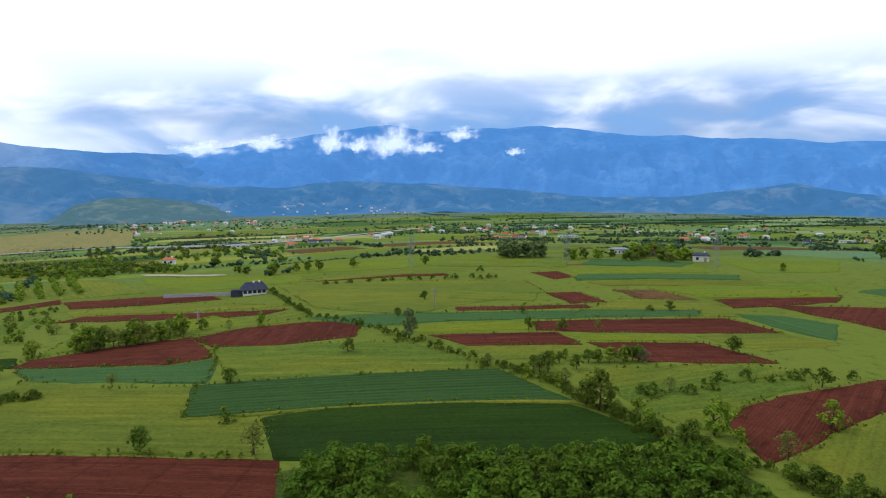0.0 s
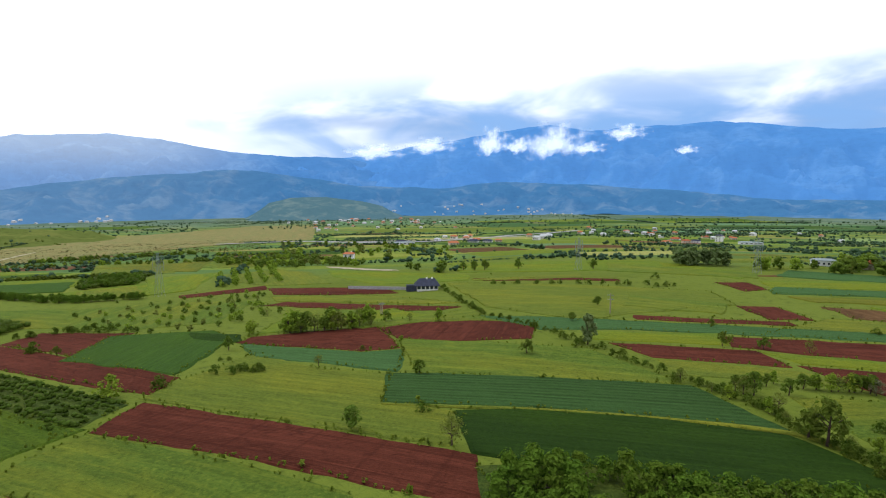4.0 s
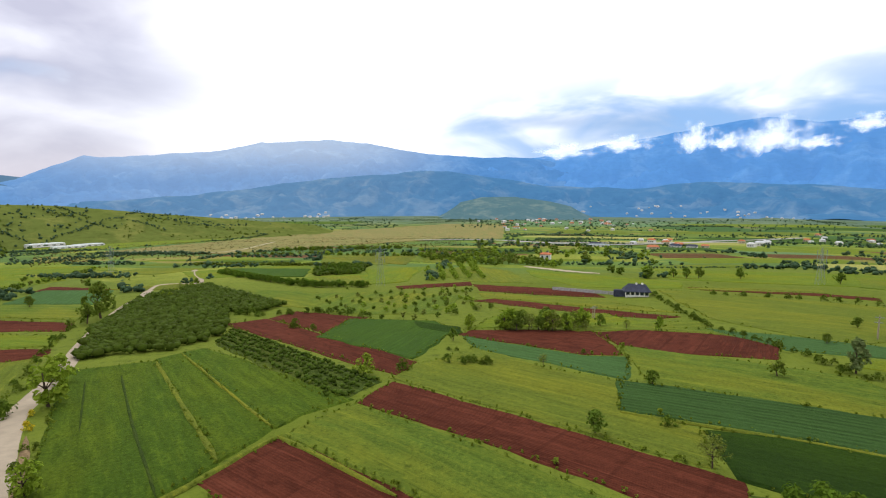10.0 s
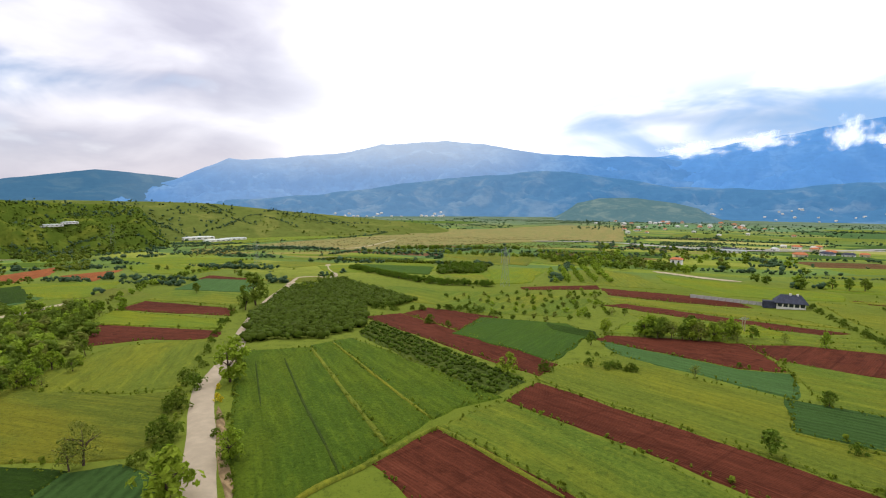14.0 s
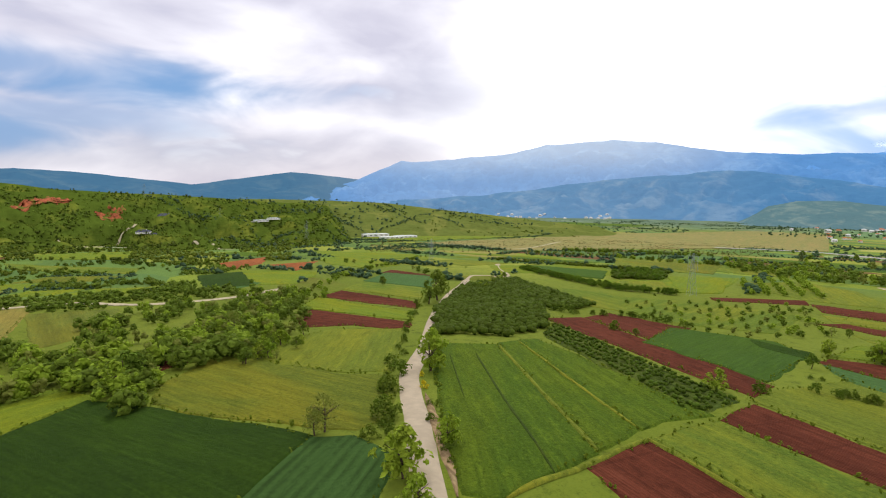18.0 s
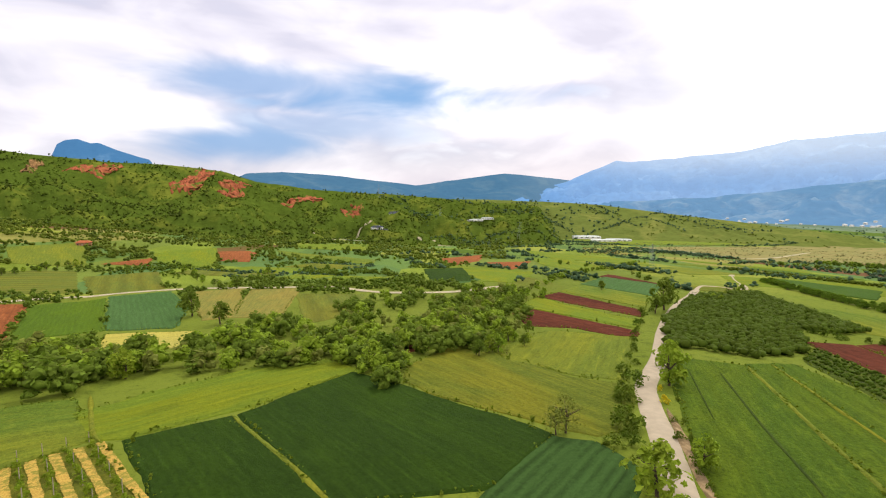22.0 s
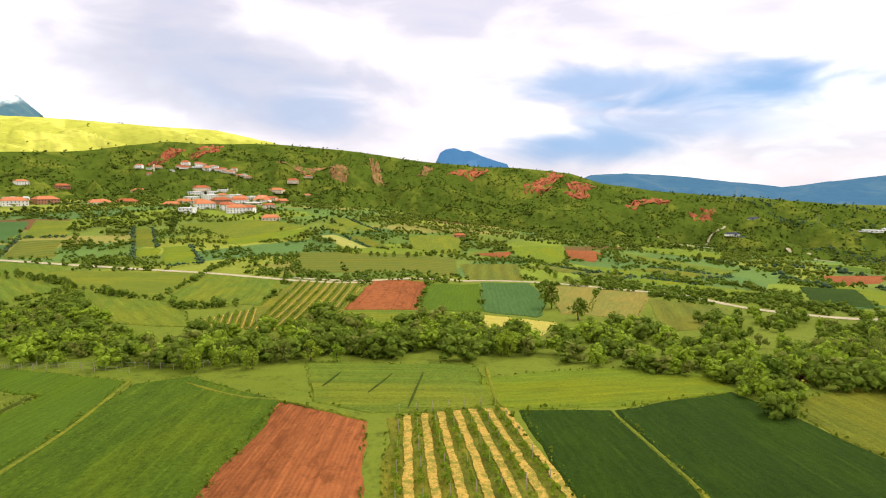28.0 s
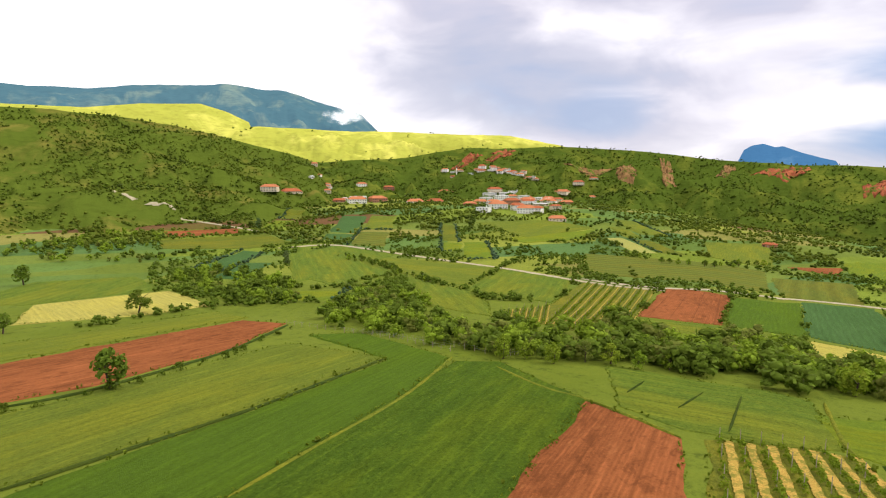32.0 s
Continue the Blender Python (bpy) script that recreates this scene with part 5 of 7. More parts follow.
field("grass", (-241.2, 193.1), (-228.8, 215.9), (-196.0, 188.2), (-218.6, 177.3), above=0.12)
field("wheat", (-346.1, 208.9), (-286.5, 231.0), (-252.2, 195.1), (-278.1, 186.1), above=0.12)
field("straw_meadow", (-365.3, 313.1), (-309.9, 372.7), (-254.5, 288.1), (-277.5, 287.0), above=0.12)
strip("road", 2.9, (-57.0, 1.3), (-67.9, 5.6), (-77.9, 9.1), (-89.5, 13.4), (-102.6, 17.9), (-114.1, 22.4), (-125.7, 29.3), (-140.5, 38.0), (-167.4, 52.0), (-196.4, 68.4), (-228.3, 88.5), (-256.2, 109.3), (-275.1, 122.0), (-294.9, 138.3), (-282.5, 149.4), (-294.7, 159.5), (-328.1, 175.7), (-373.1, 201.7))
strip("track", 3.5, (-229.2, -243.5), (-251.0, -207.3), (-301.7, -179.4), (-317.9, -136.9), (-307.3, -85.3), (-301.6, -58.7), (-272.5, -29.7), (-268.3, 0.7), (-289.3, 29.4))
strip("track", 3.5, (-119.6, -447.2), (-163.1, -445.4), (-189.1, -387.0), (-213.2, -298.6), (-220.3, -241.0), (-241.9, -200.7))
strip("track", 3.5, (-130.9, -532.1), (-106.3, -582.2), (-77.3, -628.5), (-44.5, -656.3), (-15.9, -681.4))
strip("track", 3, (-984.8, -228.0), (-974.8, -144.0), (-1066.2, -70.3))
strip("track", 3, (-954.0, -139.8), (-906.8, -27.2), (-768.6, 49.0))
strip("track", 4, (-175.2, 313.6), (-136.2, 293.4), (-115.3, 287.0))
strip("track", 4, (-758.1, 564.1), (-553.3, 339.2), (-709.7, 332.5), (-680.2, 272.5))
strip("grassline", 0.7, (-104.6, -47.6), (-77.7, -30.9), (-73.7, -28.0), (-67.6, -23.7))
strip("grassline", 0.7, (-37.0, 73.8), (-12.0, 77.2), (5.6, 78.5), (19.4, 78.0), (24.3, 73.6))
strip("grassline", 0.8, (-47.6, 35.2), (-70.2, 37.8))
strip("grassline", 0.8, (-70.1, 37.2), (-67.3, 24.8), (-66.6, 17.4), (-65.2, 12.9))
strip("grassline", 0.7, (-129.1, 51.8), (-69.6, 28.9))
strip("grassline", 0.5, (-131.8, 59.0), (-73.4, 39.5))
strip("darkline", 0.4, (-123.7, 42.3), (-90.8, 29.3), (-67.2, 20.6))
strip("darkline", 0.3, (-126.0, 36.9), (-95.9, 24.5))
strip("grassline", 0.7, (-22.3, -92.4), (-35.0, -100.7), (-55.5, -114.0), (-76.6, -132.7))
strip("darkline", 0.7, (-0.6, -109.7), (-31.4, -121.3), (-63.9, -139.7))
strip("darkline", 0.9, (4.5, -146.9), (-9.1, -149.6), (-34.7, -166.5), (-56.5, -192.2))
strip("gravel", 15, (-555.6, 680.5), (-458.3, 754.6), (-290.4, 691.6), (-199.8, 859.5), (-162.5, 1088.5), (-61.4, 1347.0))
strip("gravel", 11, (-388.6, 702.5), (-298.6, 756.6), (-98.1, 1042.8))
strip("darkline", 0.3, (-91.6, -86.5), (-104.1, -90.2))
strip("darkline", 0.35, (-88.7, -76.1), (-108.6, -85.7))
strip("darkline", 0.35, (-90.2, -95.8), (-99.6, -99.6))
strip("grassline", 0.6, (-80.0, -120.6), (-78.8, -105.3), (-80.6, -96.5), (-80.6, -86.6), (-80.0, -77.8))
strip("grassline", 0.6, (-122.2, -78.2), (-102.5, -67.2), (-96.9, -63.1))
field("meadow", (62.4, 201.0), (108.1, 198.5), (88.8, 188.3), (61.9, 192.9))
field("bright", (71.7, 182.3), (101.5, 186.3), (120.7, 172.2), (81.2, 163.4))
field("bright", (-6.0, 133.5), (22.9, 137.6), (21.1, 126.7), (-6.4, 125.3))
field("bright", (26.9, 121.5), (50.7, 120.2), (54.0, 113.2), (31.9, 114.8))
field("grass", (55.8, 118.0), (76.2, 120.1), (81.7, 110.6), (64.7, 105.3))
field("teal", (76.1, 140.6), (87.7, 137.3), (94.6, 128.3), (84.3, 114.1), (79.2, 122.7))
field("grass", (6.2, 110.4), (30.4, 109.3), (35.0, 101.7), (8.6, 101.5))
field("bright", (-7.4, 322.6), (49.0, 244.0), (56.8, 268.6), (21.4, 322.5))
field("bright", (54.6, 239.0), (113.9, 245.6), (108.8, 221.6), (54.0, 220.6))
field("soil", (54.4, 256.4), (87.6, 263.4), (77.7, 250.3))
field("bright", (136.8, 270.4), (191.3, 261.6), (161.5, 220.6), (127.3, 218.9))
field("meadow", (118.0, 202.7), (132.5, 180.6), (124.7, 175.3), (113.7, 186.6))
field("meadow", (-372.4, 409.4), (-274.8, 345.5), (-257.8, 309.5), (-291.6, 319.5))
field("grass", (-209.1, 247.4), (-209.9, 307.7), (-169.4, 283.1), (-128.8, 231.5), (-159.5, 224.6))
field("grass", (-132.9, 190.4), (-78.2, 194.4), (-61.2, 183.1), (-91.1, 183.1), (-124.2, 180.0))
field("meadow", (-109.2, 160.5), (-46.0, 160.1), (-30.9, 143.9), (-52.0, 142.4), (-62.9, 134.9), (-65.8, 130.7), (-88.6, 142.5))
field("bright", (-162.9, 292.6), (-103.5, 276.3), (-68.8, 259.7), (-62.3, 239.2), (-102.9, 227.2), (-141.1, 258.5))
field("grass", (-61.0, 240.4), (-13.8, 254.0), (-13.1, 239.4), (-58.6, 235.8))
field("dark", (-112.7, 120.6), (-96.4, 119.9), (-91.0, 110.8), (-105.1, 112.2))
field("bright", (-422.3, 13.8), (-376.1, 59.0), (-333.8, 54.5), (-325.5, 28.3), (-367.7, 10.3))
field("teal", (-355.0, 9.5), (-320.9, 23.4), (-298.5, 5.9))
field("bright", (-519.6, 97.4), (-500.8, 128.5), (-386.3, 127.2), (-373.3, 101.4), (-429.1, 86.2))
field("grass", (-422.5, 157.8), (-413.2, 195.0), (-365.9, 207.0), (-356.8, 165.7))
field("straw_meadow", (-301.5, 116.8), (-288.9, 144.2), (-266.2, 141.3), (-278.2, 118.5))
field("meadow", (-257.1, 135.7), (-196.8, 156.1), (-161.7, 123.6), (-174.1, 122.2), (-189.3, 123.1))
field("meadow", (-192.5, 152.1), (-166.2, 173.2), (-134.7, 180.7), (-117.2, 136.0), (-134.1, 122.3), (-159.5, 121.6))
field("plow", (-153.6, -24.5), (-154.2, -14.9), (-150.5, -13.6), (-144.0, -21.2))
strip("dirt", 1.0, (-67.7, 8.6), (-73.3, 10.7), (-80.5, 12.8), (-91.3, 16.7), (-101.3, 20.0))

# ---- buildings ----
def at(ob, x, y, facing, drop=0.3):
    ob.matrix_world = pose(x, y, tz(x, y) - drop, 0, 0, facing)
    return ob


def gable(v, f, w, d, z, rise, over, thick=0.25):
    """A pitched roof with a ridge along x."""
    w, d = w / 2 + over, d / 2 + over
    k = len(v)
    for t in (0.0, thick):
        v += [(-w, -d, z + t), (w, -d, z + t), (w, d, z + t), (-w, d, z + t), (-w * 0.62, 0, z + rise + t), (w * 0.62, 0, z + rise + t)]
    f += [(k + 6, k + 7, k + 11, k + 10), (k + 8, k + 9, k + 10, k + 11), (k + 7, k + 8, k + 11), (k + 9, k + 6, k + 10),
          (k, k + 4, k + 5, k + 1), (k + 2, k + 5, k + 4, k + 3), (k + 1, k + 5, k + 2), (k + 3, k + 4, k),
          (k, k + 1, k + 7, k + 6), (k + 1, k + 2, k + 8, k + 7), (k + 2, k + 3, k + 9, k + 8), (k + 3, k, k + 6, k + 9)]


SHAPE = {}


def shared(key, build):
    if key not in SHAPE:
        v, f, mat, name = build()
        SHAPE[key] = mesh_of(name, v, f, mat)
    return SHAPE[key]


def pane(w, h):
    def build():
        v, f = [], []
        box(v, f, -w / 2, -0.06, 0, w / 2, 0.02, h)
        return v, f, GLASS, "window"
    return shared(("pane", w, h), build)


ROOF_WORD = {ROOF_RED: "red tile roof", ROOF_ORANGE: "orange tile roof", ROOF_GREY: "grey roof", ROOF_PALE: "pale flat roof"}
WALL_WORD = {WALL_WHITE: "white-rendered", WALL_CREAM: "cream-rendered", WALL_BRICK: "bare brick"}


def house(x, y, w, facing, wall, roof, floors):
    """A village house: walls, pitched roof, chimney, a row of windows on each floor and a door."""
    w = min(max(w, 7.0), 25.0)
    d, h = w * 0.72, 3.0 * floors
    root = new("house")
    v, f = [], []
    box(v, f, -w / 2, -d / 2, 0, w / 2, d / 2, h + 0.3)
    part("wall", mesh_of("wall", v, f, wall), root)
    v, f = [], []
    gable(v, f, w, d, h + 0.25, w * (0.03 if roof is ROOF_PALE else 0.16), 0.5)
    part("roof", mesh_of("roof", v, f, roof), root)
    v, f = [], []
    box(v, f, w * 0.18, d * 0.1, h, w * 0.18 + 0.7, d * 0.1 + 0.7, h + w * 0.16 + 0.9)
    part("chimney", mesh_of("chimney", v, f, wall), root)
    n = max(2, int(w / 3.2))
    for level in range(floors):
        for i in range(n):
            if level == 0 and i == n // 2:
                continue
            p = part("window", pane(1.2, 1.3), root)
            p.location = (-w / 2 + w * (i + 0.5) / n, -d / 2, level * 3.0 + 1.2)
    v, f = [], []
    box(v, f, -0.55, -0.07, 0.3, 0.55, 0.03, 2.4)
    p = part("door", mesh_of("door", v, f, WOOD), root)
    p.location = (-w / 2 + w * (n // 2 + 0.5) / n, -d / 2, 0)
    at(root, x, y, facing + 25 * math.sin(x * 1.7 + y))
    return tagged(root, WALL_WORD[wall] + " village house with a " + ROOF_WORD[roof], "house", "village houses")


def farmhouse(x, y, w, facing):
    """The lone farmhouse: long hipped dark roof over a pale wall with windows, and a yard wall."""
    root = new("farmhouse")
    w *= 0.8
    d, h = w * 0.6, 2.1
    v, f = [], []
    box(v, f, -w / 2, -d / 2, 0, w / 2, d / 2, h + 0.4)
    part("wall", mesh_of("wall", v, f, WALL_WHITE), root)
    v, f = [], []
    gable(v, f, w, d, h + 0.3, 2.6, 0.8)
    part("roof", mesh_of("roof", v, f, ROOF_GREY), root, "dark blue-grey hipped roof")
    for cx in (0.2, -0.05):
        v, f = [], []
        box(v, f, w * cx, -0.4, h + 1.5, w * cx + 0.6, 0.4, h + 3.5)
        part("chimney", mesh_of("chimney", v, f, WALL_WHITE), root)
    for i in range(5):
        p = part("window", pane(1.3, 1.4), root)
        p.location = (-w / 2 + w * (i + 0.5) / 5, -d / 2, 1.2)
    v, f = [], []
    box(v, f, -w / 2 - 4.2, -d / 2 + 1.5, 0, -w / 2, d / 2 - 1.5, 2.6)
    part("lean_to", mesh_of("lean_to", v, f, ROOF_GREY), root)
    at(root, x, y, facing + 8)
    tagged(root, "low white farmhouse with a dark blue-grey hipped roof beside a ditch", "house")
    yard = new("yard_wall")
    for i in range(10):
        v, f = [], []
        box(v, f, 0, 0, 0, 2.4, 0.25, 1.3)
        p = part("panel", shared("yard_panel", lambda: (v, f, YARD, "panel")), yard)
        p.location = (-w / 2 - 6 - 2.5 * i, 2.0 + 0.35 * i, 0)
    at(yard, x, y, facing + 4)
    tagged(yard, "low whitish concrete yard wall leading to the farmhouse", "wall")


def hall(x, y, w, facing):
    """A long low shed or works building."""
    w = min(w, 60.0)
    root = new("industrial_hall")
    d, h = w * 0.35, max(3.2, w * 0.09)
    v, f = [], []
    box(v, f, -w / 2, -d / 2, 0, w / 2, d / 2, h)
    part("wall", mesh_of("wall", v, f, WALL_WHITE), root)
    v, f = [], []
    gable(v, f, w, d, h - 0.05, h * 0.3, 0.3)
    part("roof", mesh_of("roof", v, f, STEEL), root)
    for i in range(5):
        p = part("window", pane(w * 0.09, h * 0.3), root)
        p.location = (-w / 2 + w * (i + 0.5) / 5, -d / 2, h * 0.45)
    at(root, x, y, facing + 12)
    return tagged(root, "long low white industrial shed with a pale metal roof", "building")


def pylon(x, y, h, facing):
    """A lattice power pylon with three pairs of arms."""
    h = min(max(h, 16.0), 42.0)
    root = new("power_pylon")
    wide, top = h * 0.085, h * 0.012
    corner = [(-1, -1), (1, -1), (1, 1), (-1, 1)]
    r = 0.055
    for a, b in corner:
        v, f = [], []
        tube(v, f, (a * wide, b * wide, -0.5), (a * top, b * top, h), r, r, 4)
        part("leg", mesh_of("leg", v, f, STEEL), root)
    levels = [0, 0.2, 0.37, 0.51, 0.62, 0.72, 0.81, 0.9]
    for s0, s1 in zip(levels, levels[1:]):
        w0, w1 = wide + (top - wide) * s0, wide + (top - wide) * s1
        for (a, b), (c, d) in zip(corner, corner[1:] + corner[:1]):
            for p, q in (((a, b), (c, d)), ((c, d), (a, b))):
                v, f = [], []
                tube(v, f, (p[0] * w0, p[1] * w0, s0 * h), (q[0] * w1, q[1] * w1, s1 * h), r * 0.5, r * 0.5, 3)
                part("brace", mesh_of("brace", v, f, STEEL), root)
    for s in (0.68, 0.8, 0.92):
        for side in (-1, 1):
            v, f = [], []
            w0 = wide + (top - wide) * s
            tip = side * h * 0.12
            tube(v, f, (side * w0, w0, s * h), (tip, 0, s * h + 0.2), r * 0.6, r * 0.5, 3)
            tube(v, f, (side * w0, -w0, s * h), (tip, 0, s * h + 0.2), r * 0.6, r * 0.5, 3)
            tube(v, f, (side * w0 * 0.7, 0, s * h + 1.6), (tip, 0, s * h + 0.2), r * 0.6, r * 0.5, 3)
            tube(v, f, (tip, 0, s * h + 0.2), (tip, 0, s * h - 1.6), 0.1, 0.1, 4)
            part("arm", mesh_of("arm", v, f, STEEL), root)
    at(root, x, y, facing + 30, 0.2)
    return tagged(root, "tall grey-green steel lattice power pylon in the fields", "pylon", "power line pylons")


def pole(x, y, h, facing):
    root = new("power_pole")
    v, f = [], []
    tube(v, f, (0, 0, -0.3), (0, 0, h), 0.16, 0.1, 6)
    part("shaft", mesh_of("shaft", v, f, WOOD), root)
    v, f = [], []
    box(v, f, -0.9, -0.07, h - 0.6, 0.9, 0.07, h - 0.45)
    part("crossarm", mesh_of("crossarm", v, f, STEEL), root)
    at(root, x, y, facing, 0.1)
    return tagged(root, "slim pale wooden power pole with a crossarm", "pole")


def minaret(x, y, h, facing):
    h = min(h, 24.0)
    root = new("minaret")
    v, f = [], []
    tube(v, f, (0, 0, -1), (0, 0, h * 0.8), h * 0.06, h * 0.05, 10)
    part("shaft", mesh_of("shaft", v, f, WALL_WHITE), root)
    v, f = [], []
    tube(v, f, (0, 0, h * 0.6), (0, 0, h * 0.64), h * 0.09, h * 0.09, 10)
    part("balcony", mesh_of("balcony", v, f, WALL_WHITE), root)
    v, f = [], []
    tube(v, f, (0, 0, h * 0.8), (0, 0, h), h * 0.06, 0.05, 10)
    part("spire", mesh_of("spire", v, f, ROOF_GREY), root)
    at(root, x, y, facing)
    return tagged(root, "slender white minaret with a grey spire above the village", "minaret")


# ---- vineyards and fences ----
VINE = [crown_mesh("vine", LEAF["vineleaf"], 90 + i, 8, 7, 0.15, "dome", 0.25, 0.42) for i in range(3)]


def post_mesh(h):
    def build():
        v, f = [], []
        tube(v, f, (0, 0, -0.2), (0, 0, h), 0.06, 0.05, 5)
        return v, f, WOOD, "post"
    return shared(("post", h), build)


def vineyard(a, b, c, d, rows, mulch):
    """Vine rows from the side a-b to the side d-c, with posts, and straw strips between them."""
    a, b, c, d = Vector(a), Vector(b), Vector(c), Vector(d)
    rnd = random.Random(rows)
    for i in range(rows):
        p, q = a.lerp(b, (i + 0.5) / rows), d.lerp(c, (i + 0.5) / rows)
        if mulch:
            strip_of_straw(a.lerp(b, (i + 0.98) / rows), d.lerp(c, (i + 0.98) / rows), mulch)
        root = new("vine_row")
        root.location = (p.x, p.y, tz(p.x, p.y))
        length = (q - p).length
        n = int(length / 1.25)
        for k in range(n):
            if rnd.random() < 0.1:
                continue
            e = p.lerp(q, (k + rnd.random() * 0.5) / n)
            ob = part("vine", VINE[k % 3], root)
            s = rnd.uniform(0.7, 1.5)
            ob.matrix_basis = Matrix.Translation((e.x - p.x, e.y - p.y, tz(e.x, e.y) - root.location.z + 0.1)) @ pose(0, 0, 0, 0, 0, rnd.random() * 360) @ Matrix.Diagonal((s, s, s, 1))
        for k in range(int(length / 7) + 1):
            e = p.lerp(q, min(1, k * 7 / length))
            ob = part("post", post_mesh(2.1), root)
            ob.location = (e.x - p.x, e.y - p.y, tz(e.x, e.y) - root.location.z)
        tagged(root, "row of young green vines tied to wooden posts", "vine row", "vineyard rows")


def strip_of_straw(p, q, width):
    n = max(6, int((q - p).length / 0.35))
    side = (q - p).normalized()
    off = Vector((-side.y, side.x))
    v, f = [], []
    for k in range(n + 1):
        e = p.lerp(q, k / n)
        for s in (-1, 0, 1):
            w = s * width * 0.5 * max(0.12, 1 + 0.4 * noise.noise((e.x * 0.22, e.y * 0.22, s * 5.0)) + 0.35 * noise.noise((e.x * 3, e.y * 3, s * 5.0)))
            g = e + off * (w + 0.1 * noise.noise((e.x * 0.4, e.y * 0.4, 9.0)))
            v.append((g.x, g.y, tz(g.x, g.y) + 0.24 + (0.03 if s == 0 else 0)))
        if k:
            m = 3 * (k - 1)
            f += [(m, m + 1, m + 4, m + 3), (m + 1, m + 2, m + 5, m + 4)]
    tagged(new("straw_mulch", mesh_of("straw_mulch", v, f, MAT["mulch"], True)), "pale straw-covered earth strip between vine rows", "ground", kind="structure")


def fence(gap, *pts):
    line = smooth_line(pts, 0.5)
    root = new("fence")
    o = line[0]
    root.location = (o.x, o.y, tz(o.x, o.y))
    run, last = 1e9, line[0]
    v, f = [], []
    for p, q in zip(line, line[1:]):
        run += (q - p).length
        if run >= gap:
            run = 0
            ob = part("post", post_mesh(1.5), root)
            ob.location = (p.x - o.x, p.y - o.y, tz(p.x, p.y) - root.location.z)
            if (p - last).length > 0.1:
                for h in (0.7, 1.25):
                    tube(v, f, (last.x - o.x, last.y - o.y, tz(last.x, last.y) - root.location.z + h), (p.x - o.x, p.y - o.y, tz(p.x, p.y) - root.location.z + h), 0.015, 0.015, 3)
            last = p
    part("wire", mesh_of("wire", v, f, STEEL), root)
    return tagged(root, "weathered wooden post and wire fence along the meadow edge", "fence")

# buildings and pylons
farmhouse(-73.7, 210.2, 10.8, 15)
house(-189.2, -749.0, 20.3, -194, WALL_CREAM, ROOF_ORANGE, 2)
house(-219.7, -761.8, 25.5, -196, WALL_CREAM, ROOF_RED, 1)
house(-374.1, -1079.1, 35.6, -199, WALL_WHITE, ROOF_ORANGE, 2)
house(-306.9, -816.5, 18.6, -201, WALL_BRICK, ROOF_RED, 1)
house(-317.2, -771.2, 32.5, -202, WALL_WHITE, ROOF_ORANGE, 2)
house(-362.9, -801.4, 36.3, -204, WALL_BRICK, ROOF_ORANGE, 2)
house(-495.0, -1036.8, 20.5, -206, WALL_BRICK, ROOF_RED, 2)
house(-446.8, -1061.7, 18.2, -203, WALL_WHITE, ROOF_ORANGE, 2)
house(-399.2, -747.2, 23.4, -208, WALL_WHITE, ROOF_ORANGE, 1)
house(-438.8, -756.8, 22.5, -210, WALL_BRICK, ROOF_RED, 1)
house(-570.3, -941.6, 24.1, -211, WALL_CREAM, ROOF_ORANGE, 1)
house(-488.2, -963.7, 32.2, -207, WALL_CREAM, ROOF_PALE, 1)
house(-435.8, -656.8, 17.1, -214, WALL_BRICK, ROOF_ORANGE, 1)
house(-495.0, -716.6, 20.6, -215, WALL_WHITE, ROOF_ORANGE, 1)
house(-632.5, -882.2, 25.9, -216, WALL_WHITE, ROOF_PALE, 2)
house(-438.9, -597.8, 21.8, -217, WALL_WHITE, ROOF_ORANGE, 2)
house(-515.6, -667.1, 21.5, -218, WALL_BRICK, ROOF_RED, 2)
house(-683.3, -868.9, 19.7, -219, WALL_WHITE, ROOF_PALE, 2)
house(-437.8, -540.4, 20.3, -220, WALL_WHITE, ROOF_ORANGE, 2)
house(-631.4, -771.2, 19.6, -220, WALL_WHITE, ROOF_RED, 2)
house(-531.5, -623.4, 23.9, -221, WALL_CREAM, ROOF_PALE, 1)
house(-627.5, -712.2, 33.4, -222, WALL_WHITE, ROOF_ORANGE, 1)
house(-737.8, -795.7, 27.5, -224, WALL_CREAM, ROOF_ORANGE, 2)
house(-644.1, -686.4, 20.1, -224, WALL_BRICK, ROOF_ORANGE, 1)
house(-427.8, -476.1, 18.4, -223, WALL_CREAM, ROOF_ORANGE, 1)
house(-776.3, -760.3, 16.8, -226, WALL_WHITE, ROOF_ORANGE, 1)
house(-836.6, -813.0, 14.6, -227, WALL_CREAM, ROOF_RED, 1)
house(-550.8, -315.1, 10.8, -242, WALL_BRICK, ROOF_RED, 1)
house(-1015.7, 68.7, 19.9, 85, WALL_WHITE, ROOF_ORANGE, 1)
house(-1012.8, -64.4, 18.8, -267, WALL_WHITE, ROOF_GREY, 1)
house(-1037.7, -52.2, 13.5, -268, WALL_CREAM, ROOF_GREY, 1)
house(-1213.1, -35.6, 27.3, -269, WALL_WHITE, ROOF_GREY, 1)
house(-1208.8, 6.9, 27.6, 89, WALL_BRICK, ROOF_RED, 1)
hall(-1098.4, 125.1, 30.0, 83)
hall(-1112.0, 152.0, 24.0, 80)
hall(-1124.0, 170.0, 20.0, 80)
hall(-1106.0, 100.0, 18.0, 82)
hall(-1209.1, 390.8, 69.3, 71)
hall(-1079.2, 381.5, 48.5, 70)
hall(-1137.2, 435.6, 50.0, 68)
hall(-247.7, 654.5, 25.9, 21)
